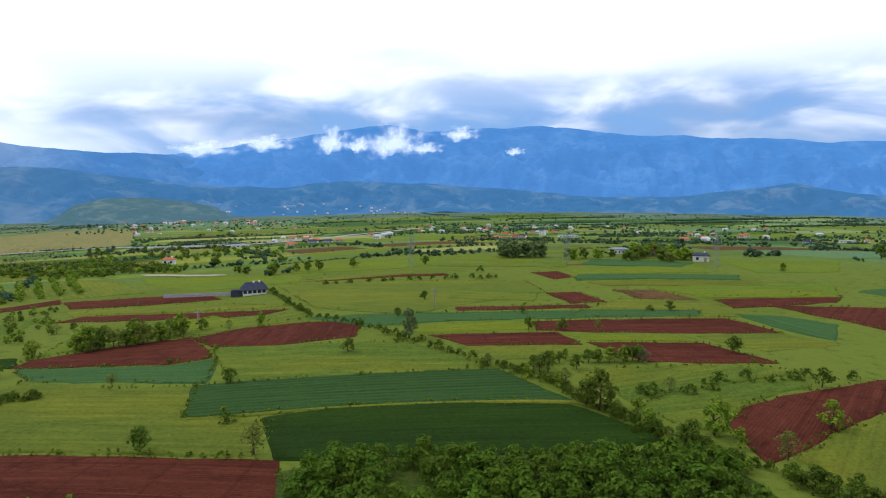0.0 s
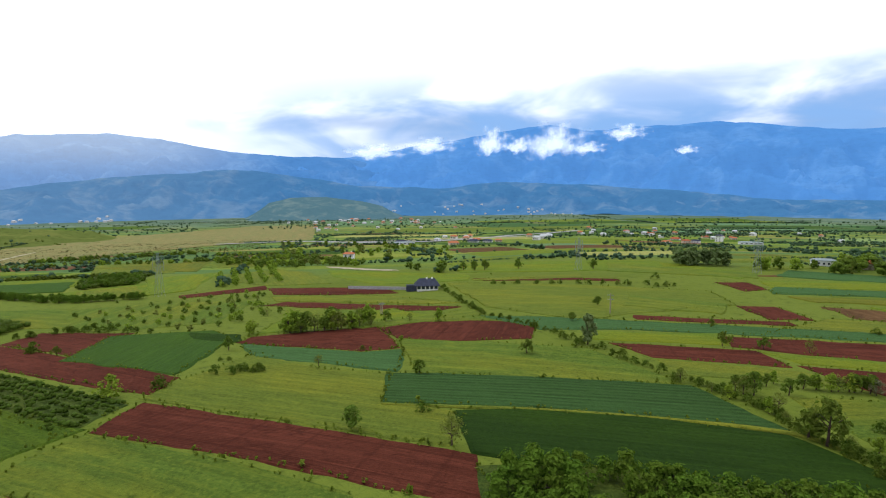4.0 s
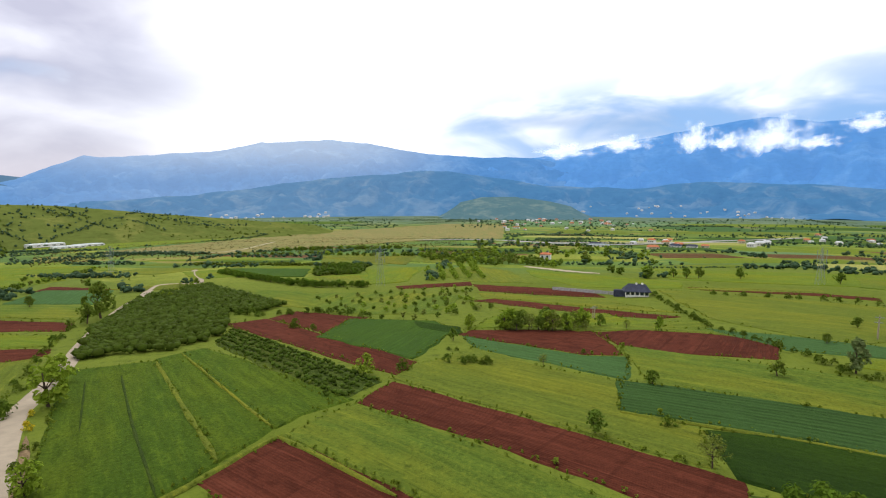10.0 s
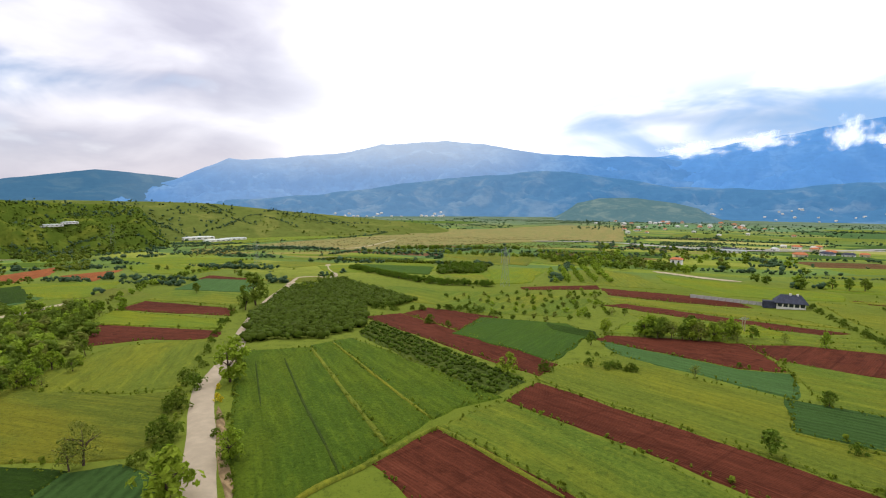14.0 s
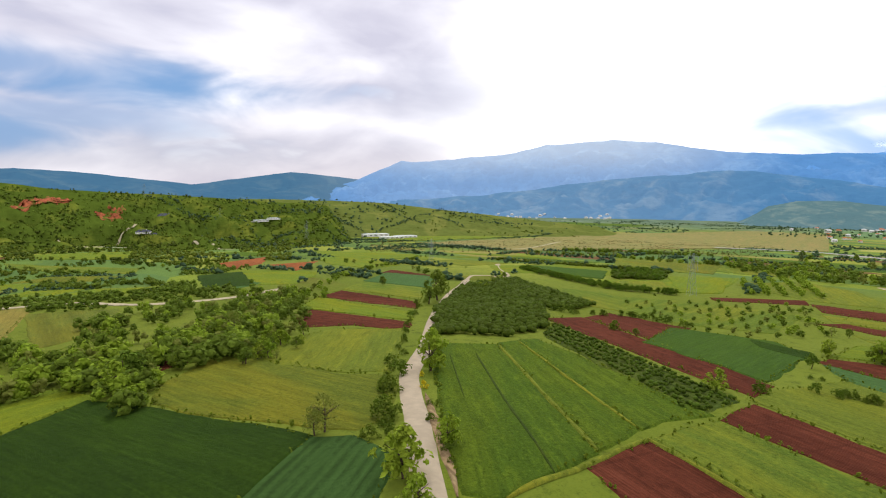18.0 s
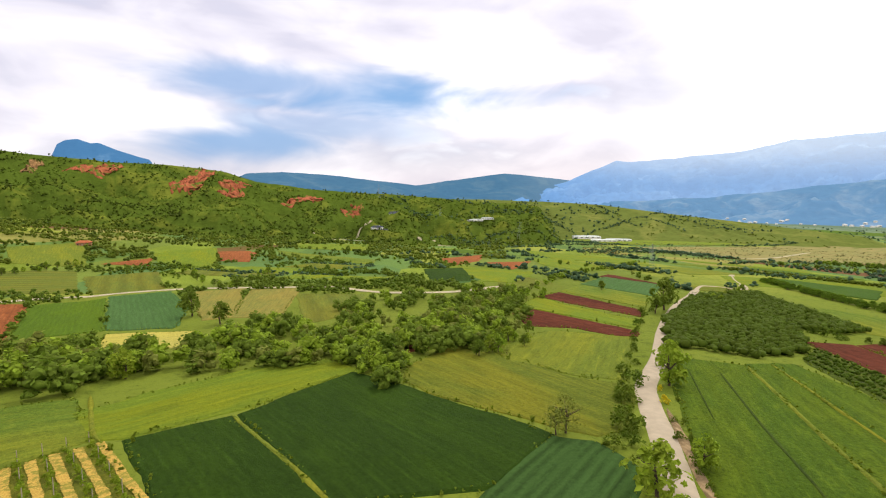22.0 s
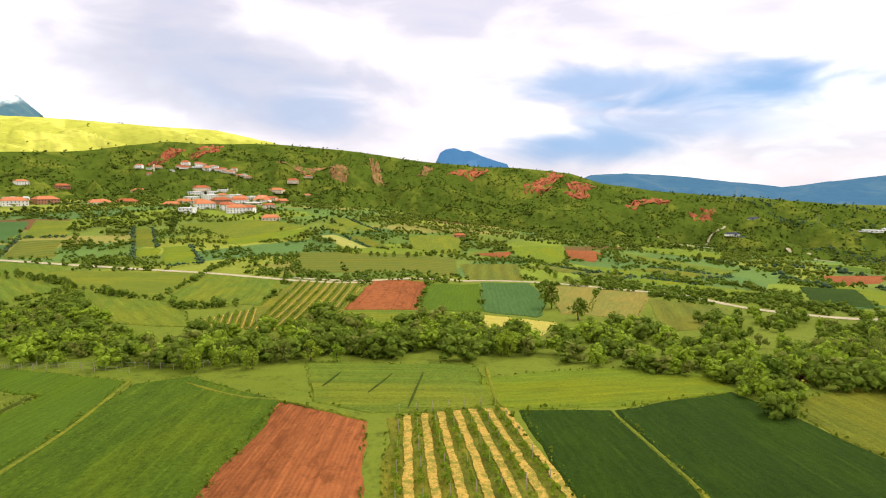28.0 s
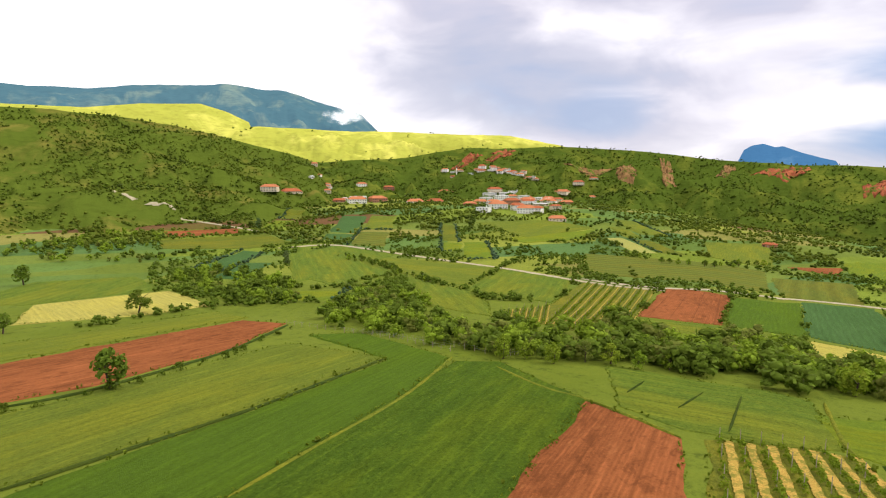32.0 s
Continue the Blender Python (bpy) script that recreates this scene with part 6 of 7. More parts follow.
hall(98.5, 304.2, 10.1, -18)
house(124.7, 262.2, 5.5, -25, WALL_WHITE, ROOF_GREY, 1)
house(111.9, 293.5, 4.9, -21, WALL_CREAM, ROOF_RED, 1)
house(-178.0, 352.2, 4.4, 27, WALL_WHITE, ROOF_ORANGE, 2)
house(-252.9, 659.9, 16.1, 19, WALL_WHITE, ROOF_GREY, 1)
house(-176.8, 634.2, 12.0, 14, WALL_CREAM, ROOF_ORANGE, 1)
house(-168.6, 705.3, 12.9, 12, WALL_WHITE, ROOF_GREY, 1)
hall(579.6, 779.5, 19.4, -37)
house(472.1, 703.4, 10.2, -34, WALL_WHITE, ROOF_GREY, 1)
house(100.9, 876.9, 12.7, -7, WALL_WHITE, ROOF_RED, 1)
house(104.4, 798.7, 9.9, -7, WALL_CREAM, ROOF_RED, 1)
house(116.9, 799.4, 10.0, -8, WALL_WHITE, ROOF_GREY, 1)
house(160.8, 881.2, 9.1, -10, WALL_WHITE, ROOF_GREY, 3)
hall(185.3, 808.4, 28.5, -13)
house(73.0, 732.6, 10.6, -6, WALL_WHITE, ROOF_ORANGE, 1)
house(83.1, 1215.1, 15.1, -4, WALL_WHITE, ROOF_RED, 1)
house(48.9, 1311.9, 13.6, -2, WALL_WHITE, ROOF_RED, 1)
house(170.0, 1051.3, 10.9, -9, WALL_CREAM, ROOF_RED, 1)
house(214.9, 1057.9, 11.0, -11, WALL_CREAM, ROOF_RED, 1)
house(-176.4, 758.3, 12.6, 13, WALL_WHITE, ROOF_ORANGE, 1)
house(-148.9, 702.7, 11.7, 12, WALL_WHITE, ROOF_GREY, 1)
house(-139.6, 730.5, 9.1, 11, WALL_CREAM, ROOF_ORANGE, 1)
pylon(-186.4, 186.8, 19.0, 41)
pylon(-814.4, 152.2, 30.6, 79)
pylon(-409.4, 163.2, 18.2, 66)
pylon(-1147.0, 59.4, 33.4, 86)
pylon(-1318.3, -73.1, 31.8, -268)
pylon(-15.7, 268.4, 7.3, 3)
pylon(118.4, 235.2, 9.8, -27)
pylon(60.3, 265.0, 9.4, -13)
pole(-2.5, 158.2, 6.1, -2)
pole(-70.4, 153.5, 3.9, 25)
pole(-69.3, 152.0, 4.5, 18)
pole(-2.4, 161.2, 4.4, 1)
pole(-825.4, 152.1, 18.7, 78)
house(-588.0, -785.0, 24.0, -218, WALL_WHITE, ROOF_PALE, 3)
house(-622.0, -768.0, 20.0, -222, WALL_WHITE, ROOF_PALE, 3)
house(-604.0, -776.0, 15.0, -214, WALL_CREAM, ROOF_ORANGE, 3)
house(-566.0, -800.0, 22.0, -216, WALL_WHITE, ROOF_PALE, 2)
house(-660.0, -748.0, 20.0, -224, WALL_CREAM, ROOF_ORANGE, 2)
house(-640.0, -730.0, 16.0, -220, WALL_WHITE, ROOF_PALE, 2)
minaret(-652.6, -1029.9, 20.6, -213)
house(-695.2, -1014.9, 12.2, -215, WALL_WHITE, ROOF_ORANGE, 1)
house(-642.0, -1059.1, 12.3, -211, WALL_WHITE, ROOF_ORANGE, 2)
house(-700.5, -1007.5, 11.0, -215, WALL_WHITE, ROOF_ORANGE, 2)
house(-765.3, -947.6, 12.0, -219, WALL_CREAM, ROOF_PALE, 2)
house(-660.7, -1031.2, 14.6, -213, WALL_CREAM, ROOF_ORANGE, 1)
house(-695.4, -1010.9, 15.8, -215, WALL_CREAM, ROOF_RED, 1)
house(-777.2, -915.9, 15.3, -221, WALL_CREAM, ROOF_ORANGE, 2)
house(-717.7, -987.8, 13.3, -216, WALL_WHITE, ROOF_RED, 2)
house(-770.1, -947.9, 10.8, -220, WALL_CREAM, ROOF_RED, 2)
house(-752.5, -962.1, 14.5, -218, WALL_WHITE, ROOF_RED, 1)
house(-737.0, -961.6, 10.8, -218, WALL_WHITE, ROOF_PALE, 2)
house(-743.1, -969.5, 12.1, -218, WALL_WHITE, ROOF_PALE, 1)
house(-692.9, -996.6, 15.7, -215, WALL_WHITE, ROOF_RED, 1)
house(-706.2, -1011.5, 12.3, -215, WALL_WHITE, ROOF_RED, 2)
house(-646.3, -1068.6, 16.2, -211, WALL_CREAM, ROOF_RED, 1)
house(-703.5, -1005.5, 13.4, -215, WALL_WHITE, ROOF_RED, 2)
house(-738.2, -973.1, 13.3, -218, WALL_WHITE, ROOF_ORANGE, 2)
house(-671.8, -1006.3, 12.0, -214, WALL_WHITE, ROOF_PALE, 1)
house(-720.6, -989.8, 15.8, -216, WALL_WHITE, ROOF_ORANGE, 1)
house(-660.7, -1054.1, 14.9, -212, WALL_WHITE, ROOF_PALE, 1)
house(-725.4, -970.0, 12.0, -217, WALL_WHITE, ROOF_ORANGE, 2)
house(-757.5, -945.4, 15.5, -219, WALL_WHITE, ROOF_ORANGE, 1)
house(-714.7, -981.7, 12.0, -216, WALL_WHITE, ROOF_ORANGE, 2)
house(-762.4, -932.7, 10.7, -220, WALL_WHITE, ROOF_RED, 1)
house(-719.4, -966.0, 13.1, -217, WALL_WHITE, ROOF_ORANGE, 2)
house(-645.5, -1032.2, 13.3, -212, WALL_CREAM, ROOF_RED, 1)
house(-729.4, -987.5, 12.2, -217, WALL_CREAM, ROOF_ORANGE, 2)
house(-697.8, -997.4, 15.7, -215, WALL_WHITE, ROOF_RED, 1)
house(-735.7, -954.1, 11.9, -218, WALL_WHITE, ROOF_RED, 1)
house(-772.1, -933.4, 14.3, -220, WALL_WHITE, ROOF_ORANGE, 2)
house(-783.2, -928.3, 15.5, -221, WALL_CREAM, ROOF_ORANGE, 1)
house(-744.5, -955.8, 13.2, -218, WALL_WHITE, ROOF_RED, 1)
house(-763.2, -945.0, 10.8, -219, WALL_CREAM, ROOF_RED, 1)
house(-705.8, -979.7, 12.0, -216, WALL_WHITE, ROOF_PALE, 1)
house(-778.7, -932.1, 14.3, -220, WALL_WHITE, ROOF_PALE, 2)
house(-781.2, -917.0, 10.7, -221, WALL_CREAM, ROOF_PALE, 1)
house(-444.9, -549.0, 16.5, -220, WALL_WHITE, ROOF_ORANGE, 2)
house(-451.3, -574.3, 16.4, -219, WALL_WHITE, ROOF_RED, 2)
house(-488.3, -544.4, 12.7, -223, WALL_CREAM, ROOF_RED, 2)
house(-448.9, -568.0, 14.8, -219, WALL_WHITE, ROOF_RED, 2)
house(-653.3, -718.6, 17.0, -223, WALL_CREAM, ROOF_RED, 2)
house(-567.4, -691.9, 22.8, -220, WALL_WHITE, ROOF_ORANGE, 2)
house(-447.5, -534.4, 16.2, -221, WALL_WHITE, ROOF_RED, 2)
house(-467.7, -645.3, 16.4, -217, WALL_WHITE, ROOF_ORANGE, 2)
house(-667.3, -771.0, 26.0, -222, WALL_WHITE, ROOF_PALE, 2)
house(-785.9, -803.5, 20.7, -225, WALL_CREAM, ROOF_RED, 2)
house(-648.7, -887.9, 27.3, -217, WALL_CREAM, ROOF_RED, 2)
house(-527.2, -642.8, 17.9, -220, WALL_WHITE, ROOF_RED, 2)
house(-659.2, -864.3, 28.0, -218, WALL_WHITE, ROOF_PALE, 2)
house(-397.0, -570.2, 15.6, -216, WALL_WHITE, ROOF_PALE, 2)

# ---- trees, hedges and orchards ----
orchard("hazel", 2.5, 2.6, (-17.0, 55.6), (-11.0, 59.6), (29.5, 61.4), (32.2, 54.9), (33.0, 42.6), (-12.5, 42.4))
plant("yellow", -104.5, 21.2, 1.4)
plant("broad", -136.5, -26.0, 6.3)
plant("light", -131.0, -27.5, 5.8)
plant("broad", -141.5, -23.5, 5.2)
plant("sparse", -172.6, -3.7, 7.5)
plant("yellow", -111.6, 23.8, 1.1)
plant("broad", -86.1, 124.8, 3.5)
plant("broad", -83.3, 125.2, 3.3)
plant("broad", -81.0, 127.3, 5.0)
plant("sparse", -79.3, 130.0, 3.8)
plant("sparse", -76.6, 129.2, 3.7)
plant("broad", -75.3, 131.7, 3.6)
plant("broad", -72.6, 130.9, 4.0)
plant("broad", -70.2, 132.2, 4.4)
plant("sparse", -68.1, 133.2, 2.4)
plant("light", -93.9, 121.3, 3.9)
plant("sparse", -64.9, 133.3, 2.7)
plant("sparse", -109.0, 150.6, 2.7)
plant("broad", -105.9, 153.2, 2.5)
plant("bush", -80.4, 94.6, 1.0)
plant("bush", -82.3, 94.2, 0.9)
plant("light", -73.9, 5.1, 5.9)
plant("light", -66.8, 3.9, 4.0)
plant("light", -79.0, 13.1, 4.2)
plant("light", -114.8, 27.2, 8.0)
plant("light", -128.5, 33.9, 5.7)
plant("sparse", -90.4, -1.0, 3.5)
plant("broad", -215.4, 76.4, 11.9)
plant("broad", -207.3, 68.9, 6.7)
plant("bush", -92.7, 9.6, 3.4)
plant("bush", -105.2, 14.8, 3.4)
plant("bush", -115.0, 20.9, 2.9)
plant("bush", -85.8, 5.0, 2.0)
plant("broad", -37.0, 63.5, 3.1)
plant("bush", -29.8, 72.5, 1.9)
plant("sparse", -22.5, 61.8, 3.9)
plant("broad", -36.9, 91.6, 2.6)
plant("broad", -19.4, 109.2, 2.9)
plant("broad", -64.2, 142.5, 3.1)
plant("light", -48.5, 142.5, 3.7)
plant("sparse", -56.6, 141.6, 2.5)
plant("tall", -7.6, 120.3, 6.6)
plant("broad", -12.3, 146.0, 2.4)
plant("broad", -6.0, 172.1, 2.8)
plant("broad", 20.2, 125.7, 3.0)
plant("broad", 27.8, 124.4, 2.7)
plant("sparse", 35.9, 123.8, 2.7)
plant("broad", 56.9, 104.4, 3.4)
plant("broad", 61.7, 145.9, 2.7)
plant("bush", 56.3, 146.0, 1.9)
plant("broad", 21.4, 144.8, 2.2)
plant("broad", 22.5, 75.3, 6.0)
plant("broad", 20.9, 77.0, 3.8)
plant("light", 34.9, 67.0, 5.1)
plant("light", 36.1, 63.2, 2.5)
plant("sparse", 40.2, 60.4, 3.3)
plant("light", 51.3, 69.1, 3.8)
plant("broad", 61.1, 85.0, 3.2)
plant("bush", 68.6, 88.4, 1.8)
plant("pale", 37.1, 98.4, 2.4)
plant("sparse", 35.6, 82.8, 2.4)
plant("broad", 30.7, 64.7, 3.0)
plant("broad", -8.9, 274.0, 4.7)
plant("broad", -46.6, 280.9, 5.1)
plant("broad", -63.7, 278.3, 5.4)
plant("broad", -69.1, 276.7, 5.4)
plant("broad", -76.0, 280.7, 4.5)
plant("tall", -330.3, 507.9, 9.8)
plant("tall", -283.3, 674.5, 9.4)
plant("sparse", -95.0, 123.3, 3.5)
plant("sparse", -58.4, 93.1, 2.3)
plant("bush", -55.8, 107.8, 1.1)
plant("broad", 18.5, 93.1, 3.7)
plant("sparse", 17.0, 93.2, 2.9)
plant("sparse", 19.8, 85.6, 3.0)
plant("broad", 23.8, 94.6, 2.7)
plant("bush", 16.5, 239.4, 3.1)
plant("broad", 118.1, 279.1, 6.6)
plant("broad", 223.2, 275.9, 7.7)
plant("light", 140.3, 223.4, 3.4)
plant("light", -82.8, 67.6, 4.0)
plant("bush", -79.6, 74.8, 2.3)
plant("broad", -87.4, 103.4, 3.1)
plant("broad", -136.3, 94.8, 2.7)
plant("broad", -126.6, 93.0, 2.0)
plant("sparse", -91.1, 0.5, 5.3)
plant("broad", -227.2, -99.1, 9.3)
plant("light", -136.2, -78.9, 6.4)
plant("broad", -205.2, -81.8, 7.4)
plant("light", -180.8, -60.0, 5.0)
plant("broad", -11.4, -147.9, 7.8)
plant("broad", -19.5, -243.5, 8.0)
plant("broad", 15.3, -230.4, 5.7)
plant("broad", 23.6, -352.5, 9.3)
plant("light", -85.9, -126.3, 5.2)
plant("light", -90.3, -123.9, 3.9)
plant("light", -93.1, -117.8, 4.5)
plant("sparse", -100.0, -115.4, 4.8)
plant("light", -103.9, -111.8, 4.5)
plant("light", -107.0, -106.9, 3.7)
plant("light", -113.2, -103.9, 3.7)
plant("sparse", -117.2, -99.4, 3.7)
plant("tall", -103.4, -363.6, 9.2)
plant("tall", -130.6, -556.6, 10.9)
plant("broad", -575.5, -74.9, 7.8)
plant("broad", -273.6, 74.2, 4.6)
plant("bush", -135.6, 93.8, 2.3)
hedge("bush", 60, 0.9, 2.0, 2.5, (-70.2, 220.0), (-41.3, 160.8), (-24.3, 140.4), (-8.1, 118.7), (1.8, 106.0), (8.0, 98.8))
hedge("bush", 44, 0.7, 1.6, 2.5, (8.0, 98.8), (16.9, 89.7), (20.9, 78.9), (25.5, 72.4), (29.5, 65.3))
hedge("mixed", 11, 1.3, 2.5, 4, (8.0, 98.8), (16.9, 89.7), (20.9, 78.9), (25.5, 72.4), (29.5, 65.3))
hedge("bush", 50, 0.9, 2.0, 3, (24.3, 73.6), (29.5, 65.3), (33.5, 59.5), (38.0, 56.5), (41.8, 51.7), (42.8, 47.5))
hedge("mixed", 9, 1.3, 2.4, 4, (29.5, 65.3), (33.5, 59.5), (38.0, 56.5), (41.8, 51.7), (42.8, 47.5))
hedge("mixed", 14, 2, 3, 3, (27.1, 99.4), (35.7, 99.8), (22.8, 98.8), (15.9, 95.6))
hedge("bush", 12, 1, 2, 4, (29.5, 79.3), (37.4, 83.8), (61.6, 90.6))
hedge("bush", 16, 1.6, 2.4, 3, (-50.0, 222.9), (26.5, 218.7))
hedge("bush", 8, 1.2, 2, 3, (-76.1, 86.4), (-67.8, 87.1))
hedge("bush", 16, 0.9, 1.7, 1.6, (-74.6, 4.4), (-87.4, 8.4), (-104.3, 13.6), (-121.4, 21.2))
hedge("bush", 22, 1.2, 2.4, 2.5, (-125.2, 23.0), (-147.5, 34.7), (-175.4, 49.1), (-212.8, 69.9), (-234.7, 89.2))
hedge("mixed", 12, 2, 3.5, 4, (-233.3, 101.4), (-253.1, 123.7), (-281.3, 150.5))
hedge("bush", 8, 0.8, 1.4, 1.5, (-73.2, 10.7), (-83.6, 14.3), (-97.4, 19.6))
hedge("mixed", 22, 2, 4, 8, (-162.8, 8.2), (-149.3, 1.7), (-139.6, -4.2))
hedge("mixed", 20, 2, 4, 8, (-249.8, 41.6), (-240.6, 27.1), (-207.9, 15.7))
hedge("bush", 24, 1.5, 2.8, 4, (-182.0, 99.5), (-163.2, 105.3), (-150.3, 119.6), (-134.8, 120.1))
hedge("mixed", 16, 3, 6, 6, (-88.2, 125.3), (-76.5, 126.7), (-68.0, 136.8))
hedge("mixed", 12, 2, 4, 4, (-126.9, -118.2), (-126.0, -107.5))
hedge("bush", 10, 1.5, 3, 3, (-301.7, -65.9), (-302.7, -24.7))
hedge("mixed", 18, 2, 4, 5, (-145.5, -387.5), (-150.7, -310.9), (-125.7, -272.8))
hedge("bush", 18, 1, 2, 3, (4.1, -144.0), (-9.2, -147.1), (-33.9, -161.7), (-55.3, -187.7))
hedge("mixed", 24, 2, 4, 6, (-152.4, -399.6), (-154.8, -348.0), (-150.9, -303.7), (-147.1, -261.2))
hedge("bush", 10, 1.5, 3, 3, (-207.6, -227.8), (-262.6, -279.5))
hedge("bush", 10, 1.5, 3, 3, (-232.5, -210.1), (-301.7, -270.2))
hedge("mixed", 20, 3, 5, 8, (-350.1, -326.0), (-353.0, -266.8), (-445.1, -257.8))
hedge("mixed", 20, 3, 5, 8, (-415.4, -178.1), (-316.7, -113.3), (-424.2, -110.2))
hedge("mixed", 16, 3, 5, 8, (-703.4, -195.9), (-619.2, -113.7), (-485.1, -20.6))
hedge("mixed", 30, 3, 5, 14, (-945.2, 50.9), (-512.6, 79.2), (-390.7, 117.2), (-305.4, 117.0))
hedge("mixed", 30, 3, 6, 14, (-354.0, 432.4), (-287.5, 427.7), (-209.5, 368.7))
thicket("mixed", 60, 4, 8, (-481.2, 707.1), (-168.4, 570.1), (-87.5, 317.7), (-86.0, 270.5), (-177.2, 317.4), (-290.1, 438.6))
thicket("tall", 26, 7.5, 10.5, (29.9, 316.0), (57.8, 315.2), (53.9, 290.4), (30.6, 290.7))
thicket("mixed", 30, 4, 8, (62.7, 278.5), (110.7, 255.0), (124.7, 262.2), (126.6, 307.1), (77.5, 290.8))
thicket("mixed", 120, 3.0, 6.8, (-129.6, -140.0), (-159.8, -160.4), (-142.8, -134.5), (-141.6, -115.0), (-163.6, -120.7), (-169.9, -101.8), (-125.0, -78.6), (-113.4, -98.8), (-105.2, -114.4))
thicket("mixed", 104, 2.8, 6.2, (-163.7, -96.9), (-161.4, -76.2), (-201.3, -62.7), (-186.0, -44.4), (-170.1, -24.1), (-145.5, -24.0), (-135.3, -48.6), (-134.8, -74.3))
thicket("mixed", 104, 2.8, 6.2, (-170.1, -24.1), (-207.4, -5.2), (-197.4, 4.5), (-176.2, 8.9), (-151.6, 1.2), (-142.9, -11.4), (-143.7, -24.0))
thicket("mixed", 24, 2.8, 4.9, (-130.8, -33.3), (-148.3, -28.1), (-137.2, -20.4), (-119.7, -20.8), (-114.6, -25.9))
thicket("mixed", 40, 2.8, 5.4, (-237.1, -2.3), (-278.3, 27.3), (-261.8, 35.9), (-211.5, 12.4))
thicket("mixed", 96, 2.8, 6.2, (-62.2, -193.9), (-101.5, -243.4), (-113.8, -236.4), (-97.5, -172.3), (-91.2, -137.8), (-104.9, -130.6), (-93.0, -121.3), (-82.1, -129.6), (-74.5, -156.8))
thicket("mixed", 72, 3.2, 6.8, (-37.7, -347.4), (-74.7, -364.7), (-84.8, -284.8), (-68.9, -222.5), (-52.8, -228.8), (-46.4, -260.2))
thicket("mixed", 72, 3.2, 6.8, (56.8, -538.8), (-47.7, -564.4), (-39.8, -408.9), (16.0, -428.0), (48.3, -473.0))
thicket("mixed", 64, 2.8, 5.9, (-93.0, -236.4), (-124.1, -254.2), (-113.2, -201.9), (-97.0, -159.9), (-79.0, -149.0), (-71.6, -179.9))
orchard("hazel", 2.7, 2.6, (-150.0, 43.5), (-188.8, 64.2), (-245.2, 103.4), (-260.7, 123.4), (-231.2, 122.9), (-171.4, 98.1), (-143.3, 75.4), (-138.0, 58.1), joined=True)
orchard("hazel", 2.7, 2.6, (-263.9, 129.9), (-261.5, 145.3), (-178.8, 124.7), (-168.2, 106.7), (-181.7, 104.1), joined=True)
orchard("bushrow", 1.9, 1.25, (-136.7, 70.3), (-150.0, 83.7), (-77.4, 65.0), (-75.0, 52.8))
orchard("light", 6.2, 3.4, (-182.0, 208.0), (-232.0, 290.0), (-216.0, 322.0), (-156.0, 244.0))
orchard("mixed", 7.0, 2.0, (-179.5, 140.0), (-168.2, 179.5), (-147.5, 206.0), (-118.5, 165.9), (-107.8, 122.4), (-124.9, 117.2))
orchard("mixed", 10.0, 2.2, (-205.1, 104.0), (-162.3, 123.0), (-128.6, 121.5), (-147.4, 114.6))
orchard("mixed", 8.0, 2.2, (-155.1, 187.4), (-135.3, 196.3), (-107.2, 150.2), (-109.0, 130.7))
thicket("mixed", 88, 2.8, 6.2, (-90.3, -154.4), (-114.7, -161.0), (-119.3, -139.5), (-128.2, -129.5), (-135.0, -120.7), (-147.2, -109.8), (-128.8, -98.9), (-115.7, -106.5), (-97.1, -118.6), (-82.6, -128.1))
thicket("mixed", 72, 2.8, 5.9, (-147.2, -109.8), (-186.4, -110.6), (-162.3, -99.4), (-169.0, -85.5), (-142.7, -76.2), (-129.0, -84.1), (-127.2, -98.0))
thicket("mixed", 32, 2.3, 4.9, (-135.5, -66.6), (-140.2, -38.7), (-145.5, -24.0), (-142.9, -11.4), (-135.8, -36.2))
thicket("mixed", 72, 2.5, 5.4, (-224.6, -45.7), (-258.1, -31.0), (-250.7, -7.7), (-223.6, 5.0), (-169.5, 8.9), (-153.7, -2.1), (-158.1, -21.7), (-149.0, -34.9))
thicket("mixed", 48, 2.5, 5.1, (-233.1, -4.9), (-292.2, 12.0), (-255.9, 27.6), (-205.9, 23.8), (-167.3, 11.4))
hedge("mixed", 50, 2, 4, 6, (-235.0, 19.7), (-269.6, 37.3), (-331.6, 72.6), (-392.8, 122.5), (-466.9, 181.5))

hedge("hazel", 130, 2.0, 3.2, 4, (-318.0, 188.0), (-265.4, 175.4), (-217.1, 168.6), (-188.9, 180.5))
hedge("bush", 120, 2.0, 3.6, 5, (-400.7, 217.1), (-354.5, 234.7), (-312.8, 248.6), (-285.0, 262.0))
thicket("hazel", 170, 2.4, 3.4, (-282.8, 229.9), (-272.0, 268.9), (-235.2, 222.1), (-247.3, 200.9))
hedge("mixed", 80, 3, 6, 10, (-502.2, 364.4), (-450.0, 412.0), (-395.9, 464.6))
hedge("mixed", 60, 3, 5, 8, (-470.0, 300.0), (-400.0, 340.0), (-330.0, 352.0), (-300.0, 372.0))
thicket("mixed", 170, 3, 6, (-311.0, 364.1), (-250.0, 322.0), (-193.0, 306.0), (-140.0, 318.0), (-185.0, 362.0), (-280.0, 432.0))


# ---- far woods, hedgerows and orchards ----
SMALL = [massed_crown("clump", LEAF["broad"], 200 + i, 3, 5, 0.13, "round", 0.04, 0.46) for i in range(6)]
TINY = [massed_crown("clump", LEAF["broad"], 220 + i, 2, 2, 0.19, "round", 0.02, 0.48) for i in range(6)]
MINI = [massed_crown("clump", LEAF["broad"], 240 + i, 1, 2, 0.28, "round", 0.0, 0.5) for i in range(8)]
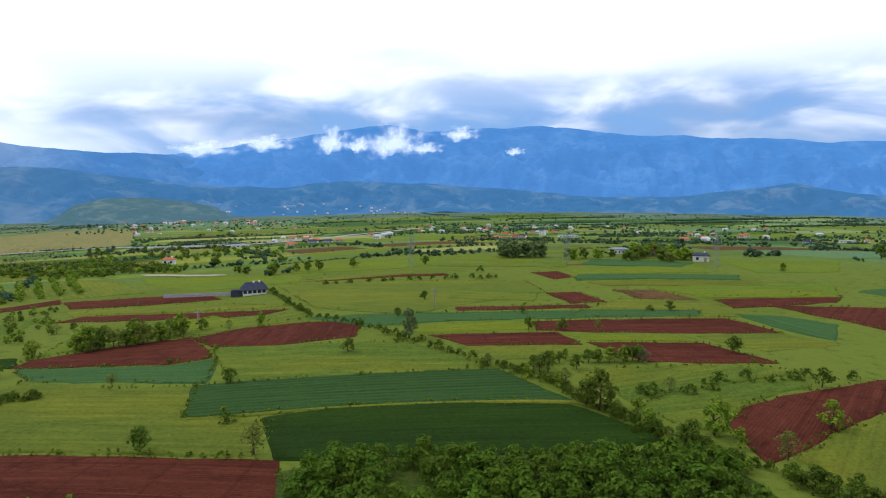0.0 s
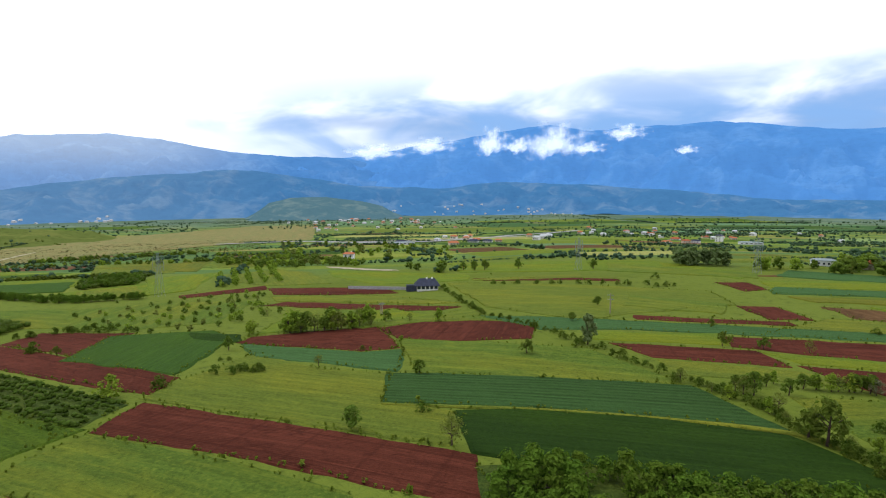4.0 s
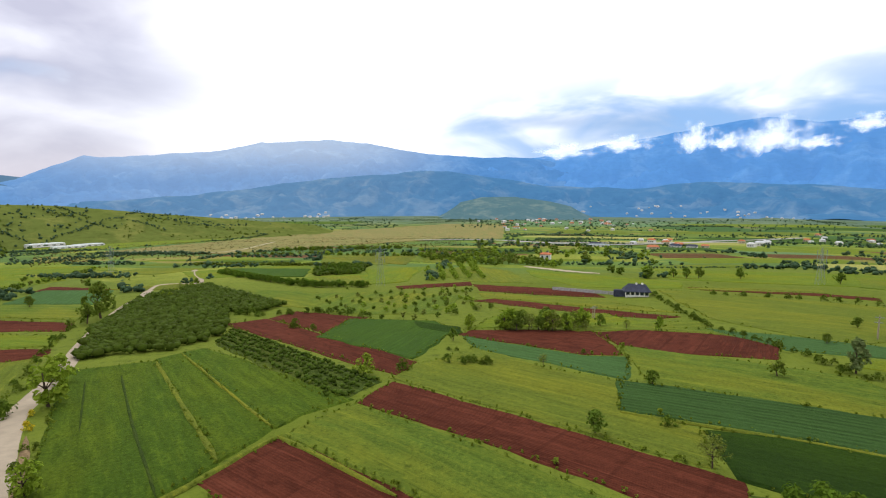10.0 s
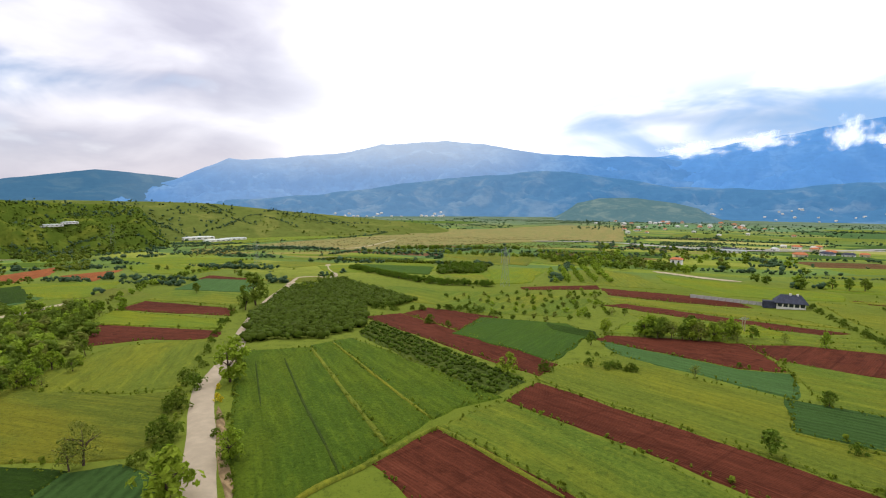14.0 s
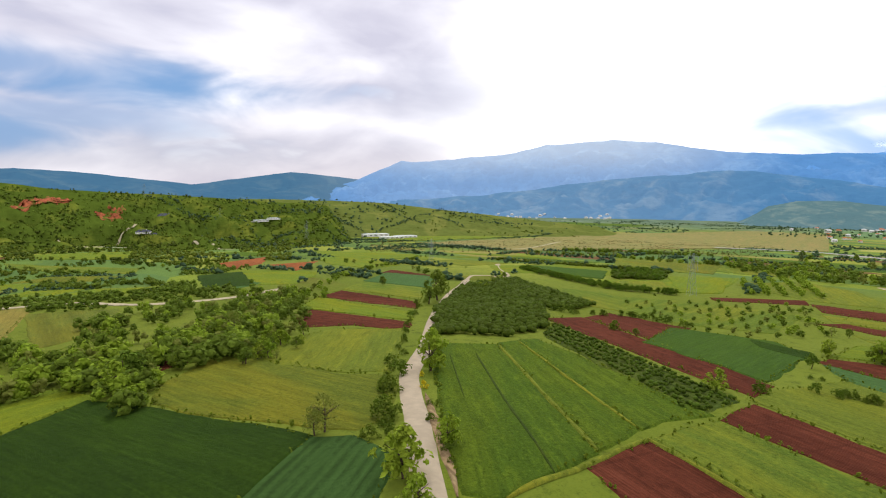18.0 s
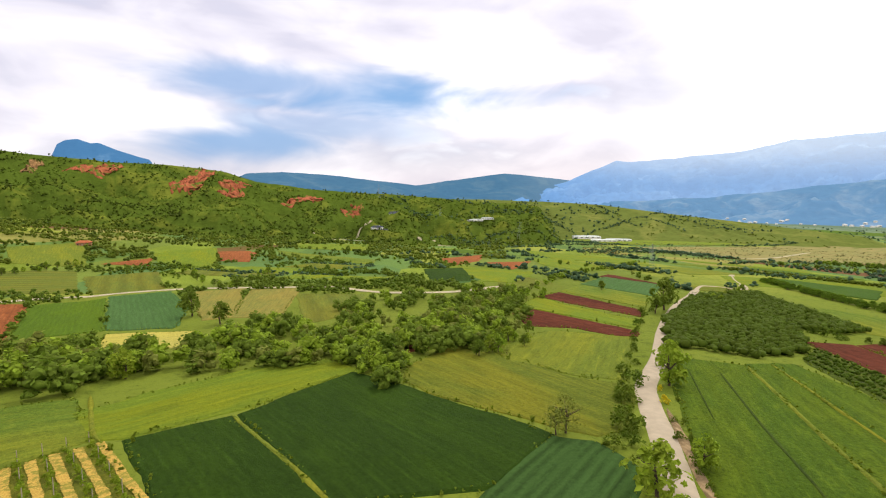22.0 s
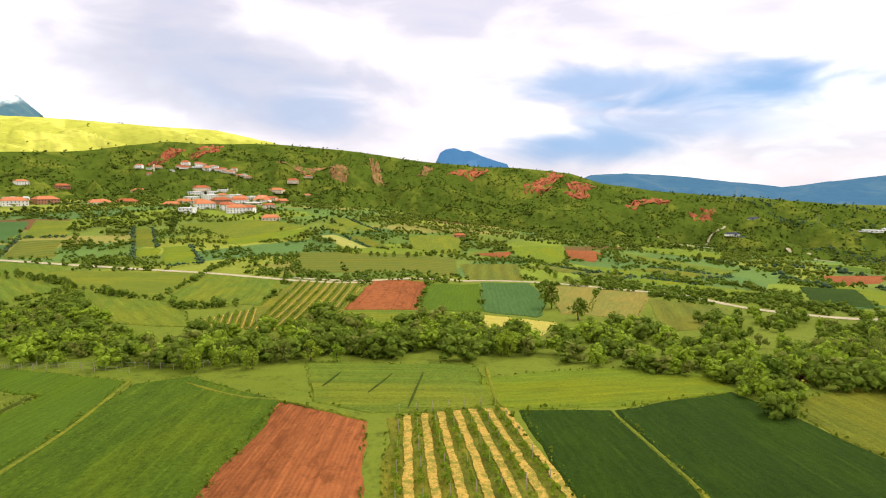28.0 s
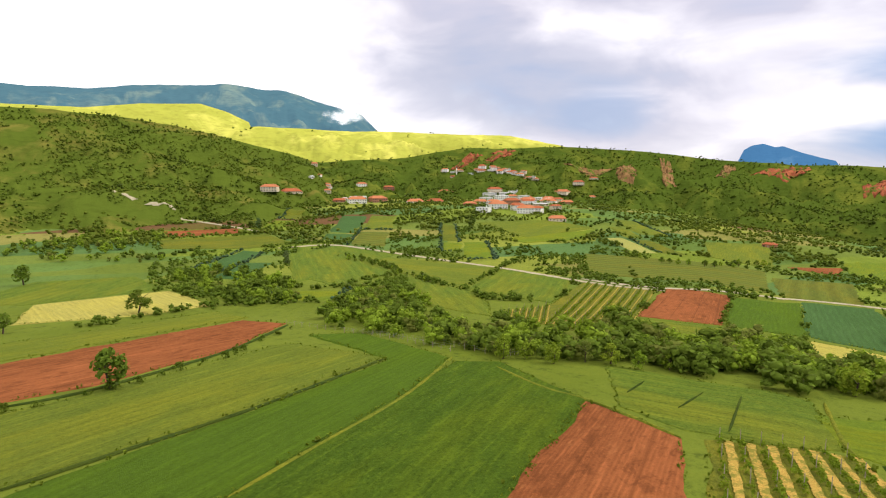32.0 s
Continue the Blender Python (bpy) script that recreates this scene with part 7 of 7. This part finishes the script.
WEED = [crown_mesh("clump", LEAF["verge"], 260 + i, 3, 3, 0.33, "round", 0.04, 0.46) for i in range(6)]


def arrays(meshes):
    out = []
    for me in meshes:
        co, loops, starts = np.empty(len(me.vertices) * 3), np.empty(len(me.loops), np.int32), np.empty(len(me.polygons), np.int32)
        me.vertices.foreach_get("co", co)
        me.loops.foreach_get("vertex_index", loops)
        me.polygons.foreach_get("loop_start", starts)
        out.append((co.reshape(-1, 3), loops, starts))
    return out


def woods(name, label, places, mat, meshes, kind="stuff", category="trees"):
    """Many small trees in one mesh; places are (x, y, z, height)."""
    rnd = np.random.RandomState(len(places))
    shapes = arrays(meshes)
    parts_v, parts_l, parts_s, nv, nl = [], [], [], 0, 0
    for x, y, z, h in places:
        co, loops, starts = shapes[rnd.randint(len(shapes))]
        a, w = rnd.rand() * 6.283, h * (0.9 + 0.5 * rnd.rand())
        c, s = math.cos(a) * w, math.sin(a) * w
        parts_v.append(np.column_stack((x + co[:, 0] * c - co[:, 1] * s, y + co[:, 0] * s + co[:, 1] * c, z + co[:, 2] * h)))
        parts_l.append(loops + nv)
        parts_s.append(starts + nl)
        nv, nl = nv + len(co), nl + len(loops)
    if not parts_v:
        return None
    v, loops, starts = np.concatenate(parts_v), np.concatenate(parts_l).astype(np.int32), np.concatenate(parts_s).astype(np.int32)
    me = bpy.data.meshes.new(name)
    me.vertices.add(nv)
    me.vertices.foreach_set("co", v.ravel())
    me.loops.add(nl)
    me.loops.foreach_set("vertex_index", loops)
    me.polygons.add(len(starts))
    me.polygons.foreach_set("loop_start", starts)
    me.polygons.foreach_set("use_smooth", np.ones(len(starts), bool))
    me.materials.append(mat)
    me.update(calc_edges=True)
    return tagged(new(name, me), label, category, kind=kind)


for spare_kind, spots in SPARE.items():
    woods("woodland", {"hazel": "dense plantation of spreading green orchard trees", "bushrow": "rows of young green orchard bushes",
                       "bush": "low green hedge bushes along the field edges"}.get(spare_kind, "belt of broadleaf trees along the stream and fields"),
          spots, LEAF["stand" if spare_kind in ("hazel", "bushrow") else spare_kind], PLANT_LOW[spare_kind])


def free(x, y):
    """True where no field or road lies."""
    ok = np.ones(len(x), bool)
    for poly in PARCELS:
        ok &= ~inside(x, y, poly)
    return ok


def field_noise(x, y, size, seed):
    return np.array([noise.fractal(Vector((a / size, b / size, seed)), 0.8, 2.0, 4) for a, b in zip(x, y)])


def scatter(name, label, n, yaw0, yaw1, r0, r1, low, high, thresh, size, mat, meshes, seed, bias=1.0, anywhere=False):
    rnd = np.random.RandomState(seed)
    a = np.radians(rnd.uniform(yaw0, yaw1, n))
    r = r0 + (r1 - r0) * rnd.rand(n) ** bias
    x, y = CX - np.sin(a) * r, CY + np.cos(a) * r
    keep = (anywhere | free(x, y)) & (field_noise(x, y, size, seed * 1.3) > thresh)
    x, y = x[keep], y[keep]
    z = np.array([tz(a, b) for a, b in zip(x.tolist(), y.tolist())]) - 0.2
    h = rnd.uniform(low, high, len(x))
    woods(name, label, list(zip(x, y, z, h)), mat, meshes)


def hedgerows(name, label, n, yaw0, yaw1, r0, r1, low, high, mat, meshes, seed, length=160.0):
    """Broken lines of trees along field edges."""
    rnd = np.random.RandomState(seed)
    pl = []
    for _ in range(n):
        a, r = radians(rnd.uniform(yaw0, yaw1)), rnd.uniform(r0, r1)
        x, y = CX - math.sin(a) * r, CY + math.cos(a) * r
        q = radians(24) + rnd.choice((0.0, 0.0, 1.5)) + rnd.normal(0, 0.18)
        ln = length * rnd.uniform(0.3, 1.3)
        m = int(ln / (low * 0.9))
        for k in range(m):
            if rnd.rand() < 0.25:
                continue
            s = ln * (k / m - 0.5)
            pl.append((x + math.cos(q) * s + rnd.normal(0, 1.5), y + math.sin(q) * s + rnd.normal(0, 1.5), rnd.uniform(low, high) * (1.5 if rnd.rand() < 0.06 else 1)))
    x, y, h = np.array([p[0] for p in pl]), np.array([p[1] for p in pl]), np.array([p[2] for p in pl])
    ok = free(x, y)
    x, y, h = x[ok], y[ok], h[ok]
    woods(name, label, [(a, b, tz(a, b) - 0.2, c) for a, b, c in zip(x.tolist(), y.tolist(), h.tolist())], mat, meshes)


def on_hill(name, label, hill, n, low, high, thresh, size, mat, meshes, seed):
    """Trees over a hill's own slopes."""
    rnd = np.random.RandomState(seed)
    me = hill.data
    co = np.empty(len(me.vertices) * 3)
    me.vertices.foreach_get("co", co)
    co = co.reshape(-1, 3)
    face = np.array([p.vertices[:] for p in me.polygons])
    pick = face[rnd.randint(len(face), size=n)]
    u, w = rnd.rand(n, 1), rnd.rand(n, 1)
    p = (co[pick[:, 0]] * (1 - u) + co[pick[:, 1]] * u) * (1 - w) + (co[pick[:, 3]] * (1 - u) + co[pick[:, 2]] * u) * w
    keep = field_noise(p[:, 0], p[:, 1], size, seed * 1.7) > thresh
    p = p[keep]
    keep = p[:, 2] > terrain(p[:, 0], p[:, 1]) - 3
    at_a, at_r = np.degrees(np.arctan2(CX - p[:, 0], p[:, 1] - CY)), np.hypot(p[:, 0] - CX, p[:, 1] - CY)
    for a0, a1, r0, r1, half in SCARS:
        t = np.clip((at_r - r0) / (r1 - r0), 0, 1)
        keep &= ~((at_r > r0 - 22) & (at_r < r1) & (np.abs(at_a - a0 - (a1 - a0) * t) < half * 0.95) & (rnd.rand(len(p)) < 0.95))
    p = p[keep]
    h = rnd.uniform(low, high, len(p))
    woods(name, label, [(a, b, c - 0.3, d) for (a, b, c), d in zip(p.tolist(), h.tolist())], mat, meshes)


WOOD_MID, WOOD_HAZED = LEAF["wood"], LEAF["far"]
patchwork(("cool_green", "teal", "pale_green", "wheat", "bright", "cool_green", "meadow", "dark2", "pale_yellow", "soil"), 62, 120, 24, -50, 90, 300, 2450, 0.62, 31, 0.13, 3.6)
patchwork(("bright", "grass", "wheat", "meadow", "cool_green", "bright", "dark2", "teal", "straw_meadow", "olive"), 22, 80, 20, -52, 84, 105, 560, 0.85, 33, 0.10, 1.8)
patchwork(("olive", "bright", "straw_meadow", "grass", "bright", "meadow", "teal", "pale_yellow"), 42, 62, 60, 92, 182, 215, 640, 0.62, 32, 0.45, 2.6)
woods("boundary_hedges", "hedges and small trees along the field boundaries", HEDGE_SPOTS, WOOD_HAZED, TINY)
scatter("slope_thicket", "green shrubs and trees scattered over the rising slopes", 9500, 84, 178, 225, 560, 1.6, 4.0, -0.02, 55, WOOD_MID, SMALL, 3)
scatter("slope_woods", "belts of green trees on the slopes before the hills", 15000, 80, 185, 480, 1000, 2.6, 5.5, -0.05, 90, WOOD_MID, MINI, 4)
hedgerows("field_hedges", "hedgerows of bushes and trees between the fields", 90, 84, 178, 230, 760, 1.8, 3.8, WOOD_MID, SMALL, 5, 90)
hedgerows("plain_hedges", "hedgerows and tree lines across the valley plain", 190, -48, 88, 330, 1300, 2.2, 4.6, WOOD_HAZED, TINY, 6, 140)
hedgerows("far_hedges", "far tree lines across the valley plain", 150, -48, 92, 1150, 2700, 4.0, 7.0, WOOD_HAZED, MINI, 7, 380)
scatter("plain_copses", "small copses on the valley plain", 6500, -48, 90, 600, 2600, 3.5, 7, 0.3, 110, WOOD_HAZED, MINI, 8)
scatter("plain_shrubs", "single shrubs dotted over the meadows", 500, -48, 100, 230, 900, 0.8, 1.8, 0.1, 60, WOOD_MID, SMALL, 9)
scatter("marsh_tufts", "low brown tufts of scrub on the dry river plain", 5200, 33, 72, 560, 1150, 0.9, 2.4, -0.1, 60, LEAF["tuft"], MINI, 10, anywhere=True)
on_hill("cliff_hill_woods", "dense green trees and scrub on the long hill", HILL["hill_cliffs"], 21000, 2.5, 6.0, -0.22, 45, WOOD_MID, MINI, 11)
on_hill("cliff_hill_dark_woods", "darker clumps of trees scattered over the long hill", HILL["hill_cliffs"], 15000, 3.5, 7.0, 0.12, 70, LEAF["dark"], MINI, 15)
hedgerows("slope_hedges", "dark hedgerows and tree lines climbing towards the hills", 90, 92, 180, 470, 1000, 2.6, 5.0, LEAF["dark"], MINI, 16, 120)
on_hill("south_hill_scrub", "green scrub on the rounded hill", HILL["hill_south"], 13000, 2.0, 4.6, -0.03, 45, WOOD_MID, MINI, 12)
on_hill("grass_hill_shrubs", "scattered shrubs on the grass hill", HILL["hill_meadow_west"], 1500, 3, 6, 0.25, 90, WOOD_MID, TINY, 13)
on_hill("sunny_hill_woods", "wooded gullies of the hill with painted sunshine", HILL["hill_sunlit"], 700, 6, 10, 0.42, 160, WOOD_MID, TINY, 14)

# weeds and tall grass along the edges of the nearer fields
edge_rnd = np.random.RandomState(2)
weeds = []
for poly in PARCELS[:90]:
    for (x0, y0), (x1, y1) in zip(poly, poly[1:] + poly[:1]):
        ln = math.hypot(x1 - x0, y1 - y0)
        if ln < 6:
            continue
        for k in range(int(ln / 1.1)):
            t = (k + edge_rnd.rand()) * 1.1 / ln
            x, y = x0 + (x1 - x0) * t + edge_rnd.normal(0, 0.3), y0 + (y1 - y0) * t + edge_rnd.normal(0, 0.3)
            near = math.hypot(x - CX, y - CY)
            if near < 260 and noise.noise((x * 0.08, y * 0.08, 2.0)) > -0.3:
                weeds.append((x, y, tz(x, y), edge_rnd.uniform(0.25, 0.6) * (1.8 if edge_rnd.rand() < 0.04 else 1)))
woods("edge_weeds", "strips of tall weeds and grass along field edges", weeds, LEAF["verge"], WEED, category="grass")


# ---- far towns ----
def town(n, yaw0, yaw1, r0, r1, seed, small=7, large=11):
    rnd = random.Random(seed)
    for _ in range(n):
        a, r = rnd.uniform(yaw0, yaw1), rnd.uniform(r0, r1)
        d = bearing(a)
        house_small(CX + d.x * r, CY + d.y * r, rnd.uniform(small, large), a + rnd.uniform(-40, 40), rnd)


SMALL_HOUSE = []
for wall_m, roof_m in ((WALL_WHITE, ROOF_ORANGE), (WALL_WHITE, ROOF_PALE), (WALL_CREAM, ROOF_ORANGE), (WALL_WHITE, ROOF_PALE)):
    v, f = [], []
    box(v, f, -0.5, -0.36, 0, 0.5, 0.36, 0.5)
    wall_me = mesh_of("wall", v, f, wall_m)
    v, f = [], []
    gable(v, f, 1.0, 0.72, 0.48, 0.2, 0.05, 0.03)
    SMALL_HOUSE.append((wall_me, mesh_of("roof", v, f, roof_m), WALL_WORD[wall_m], ROOF_WORD[roof_m]))


def house_small(x, y, w, facing, rnd):
    # beyond 2600 m only pale houses, in place of haze on their colours
    wall_me, roof_me, a, b = rnd.choice(SMALL_HOUSE) if math.hypot(x, y) < 2600 else SMALL_HOUSE[1]
    root = new("house")
    part("wall", wall_me, root)
    part("roof", roof_me, root)
    k = pane(0.12, 0.14)
    for i in (-0.28, 0.05, 0.3):
        p = part("window", k, root)
        p.location = (i, -0.36, 0.2)
    root.matrix_world = pose(x, y, foot_z(x, y) - 0.3, 0, 0, facing) @ Matrix.Diagonal((w, w, w, 1))
    tagged(root, a + " far village house with a " + b, "house", "far villages")


# ---- clouds on the mountain ----
def cloud_bank(yaw, elev, width, height, seed, r=4250.0):
    """A puff whose opacity fades from its middle to its rim, shaped to fit the camera's view."""
    d = bearing(yaw, elev)
    bm = bmesh.new()
    bmesh.ops.create_icosphere(bm, subdivisions=4, radius=1.0)
    for q in bm.verts:
        q.co.y += 0.25 * noise.noise(q.co * 2.5 + Vector((seed * 3.1, 0, 0)))
    me = bpy.data.meshes.new("cloud")
    bm.to_mesh(me)
    bm.free()
    me.materials.append(CLOUD)
    me.polygons.foreach_set("use_smooth", [True] * len(me.polygons))
    ob = new("cloud", me)
    ob.matrix_world = Matrix.Translation(Vector((CX, CY, 31)) + d * r) @ pose(0, 0, 0, 0, 0, yaw) @ Matrix.Diagonal((width * 0.6, 40, height * 0.7, 1))
    tagged(ob, "bright white ragged cloud clinging to the mountain side", "cloud", "mountain clouds")


def foot_z(x, y):
    """Height of the land across the valley, foothills included."""
    a, r = math.degrees(math.atan2(CX - x, y - CY)), math.hypot(x - CX, y - CY)
    return max([tz(x, y)] + [k(a, r) for k in FAR_SLOPES])


town(12, 157, 163, 900, 1000, 22)
town(24, -14, 2, 1000, 1500, 23)
town(26, 14, 30, 1500, 2300, 24)
town(18, -40, -16, 700, 1600, 25)
town(34, 47, 66, 2820, 2960, 26, 9, 15)
town(30, 2, 22, 2890, 3060, 30, 8, 13)
town(22, 18, 32, 2000, 2480, 32, 10, 16)
town(10, 4, 18, 800, 1000, 28)
grove_rnd = np.random.RandomState(77)
groves = []
for yaw0, yaw1, r0, r1, n in ((12, 34, 1700, 2480, 420), (-40, 12, 1700, 2600, 420), (40, 70, 1650, 2500, 320), (-16, 4, 950, 1550, 260), (-42, -14, 680, 1650, 300), (68, 86, 1230, 1580, 220)):
    for _ in range(n):
        d, r = bearing(grove_rnd.uniform(yaw0, yaw1)), grove_rnd.uniform(r0, r1)
        x, y = CX + d.x * r, CY + d.y * r
        if noise.fractal(Vector((x / 170, y / 170, 5.0)), 0.8, 2.0, 3) > -0.15:
            groves.append((x, y, foot_z(x, y) - 0.5, grove_rnd.uniform(5, 9) * (0.7 + r / 3500)))
woods("village_groves", "dark green trees among the far villages", groves, WOOD_HAZED, MINI)

# vineyards, fences, clouds
vineyard((-83.3, -75.7), (-96.9, -63.1), (-68.1, -41.3), (-57.8, -58.9), 7, 1.1)
vineyard((-222.7, -234.1), (-238.8, -203.8), (-126.5, -129.9), (-123.3, -155.1), 8, 0.4)
vineyard((-125.2, -180.7), (-152.1, -183.9), (-123.8, -154.4), (-117.4, -170.0), 7, 0.4)
fence(3.0, (-56.6, -194.1), (-63.2, -179.4), (-73.2, -162.8), (-79.3, -149.6), (-82.7, -141.5), (-86.1, -129.9))
fence(0.9, (-86.2, -127.1), (-90.6, -128.2), (-93.2, -127.9))
fence(3.0, (-66.6, -172.4), (-74.5, -156.8), (-79.5, -137.4))
fence(4.0, (-238.7, -253.4), (-248.1, -227.9), (-261.1, -215.2))
cloud_bank(11.0, 4.49, 281, 202, 1, 4250)
cloud_bank(4.6, 4.45, 527, 263, 2, 4250)
cloud_bank(17.2, 4.15, 421, 114, 3, 4250)
cloud_bank(-2.1, 5.25, 316, 105, 4, 4250)
cloud_bank(-7.6, 3.40, 176, 53, 5, 4250)
cloud_bank(22.9, 3.48, 492, 105, 6, 4250)
cloud_bank(158.5, 7.11, 327, 97, 7, 3600)
cloud_bank(8.3, 4.07, 246, 114, 8, 4250)
cloud_bank(1.4, 3.77, 281, 88, 9, 4250)
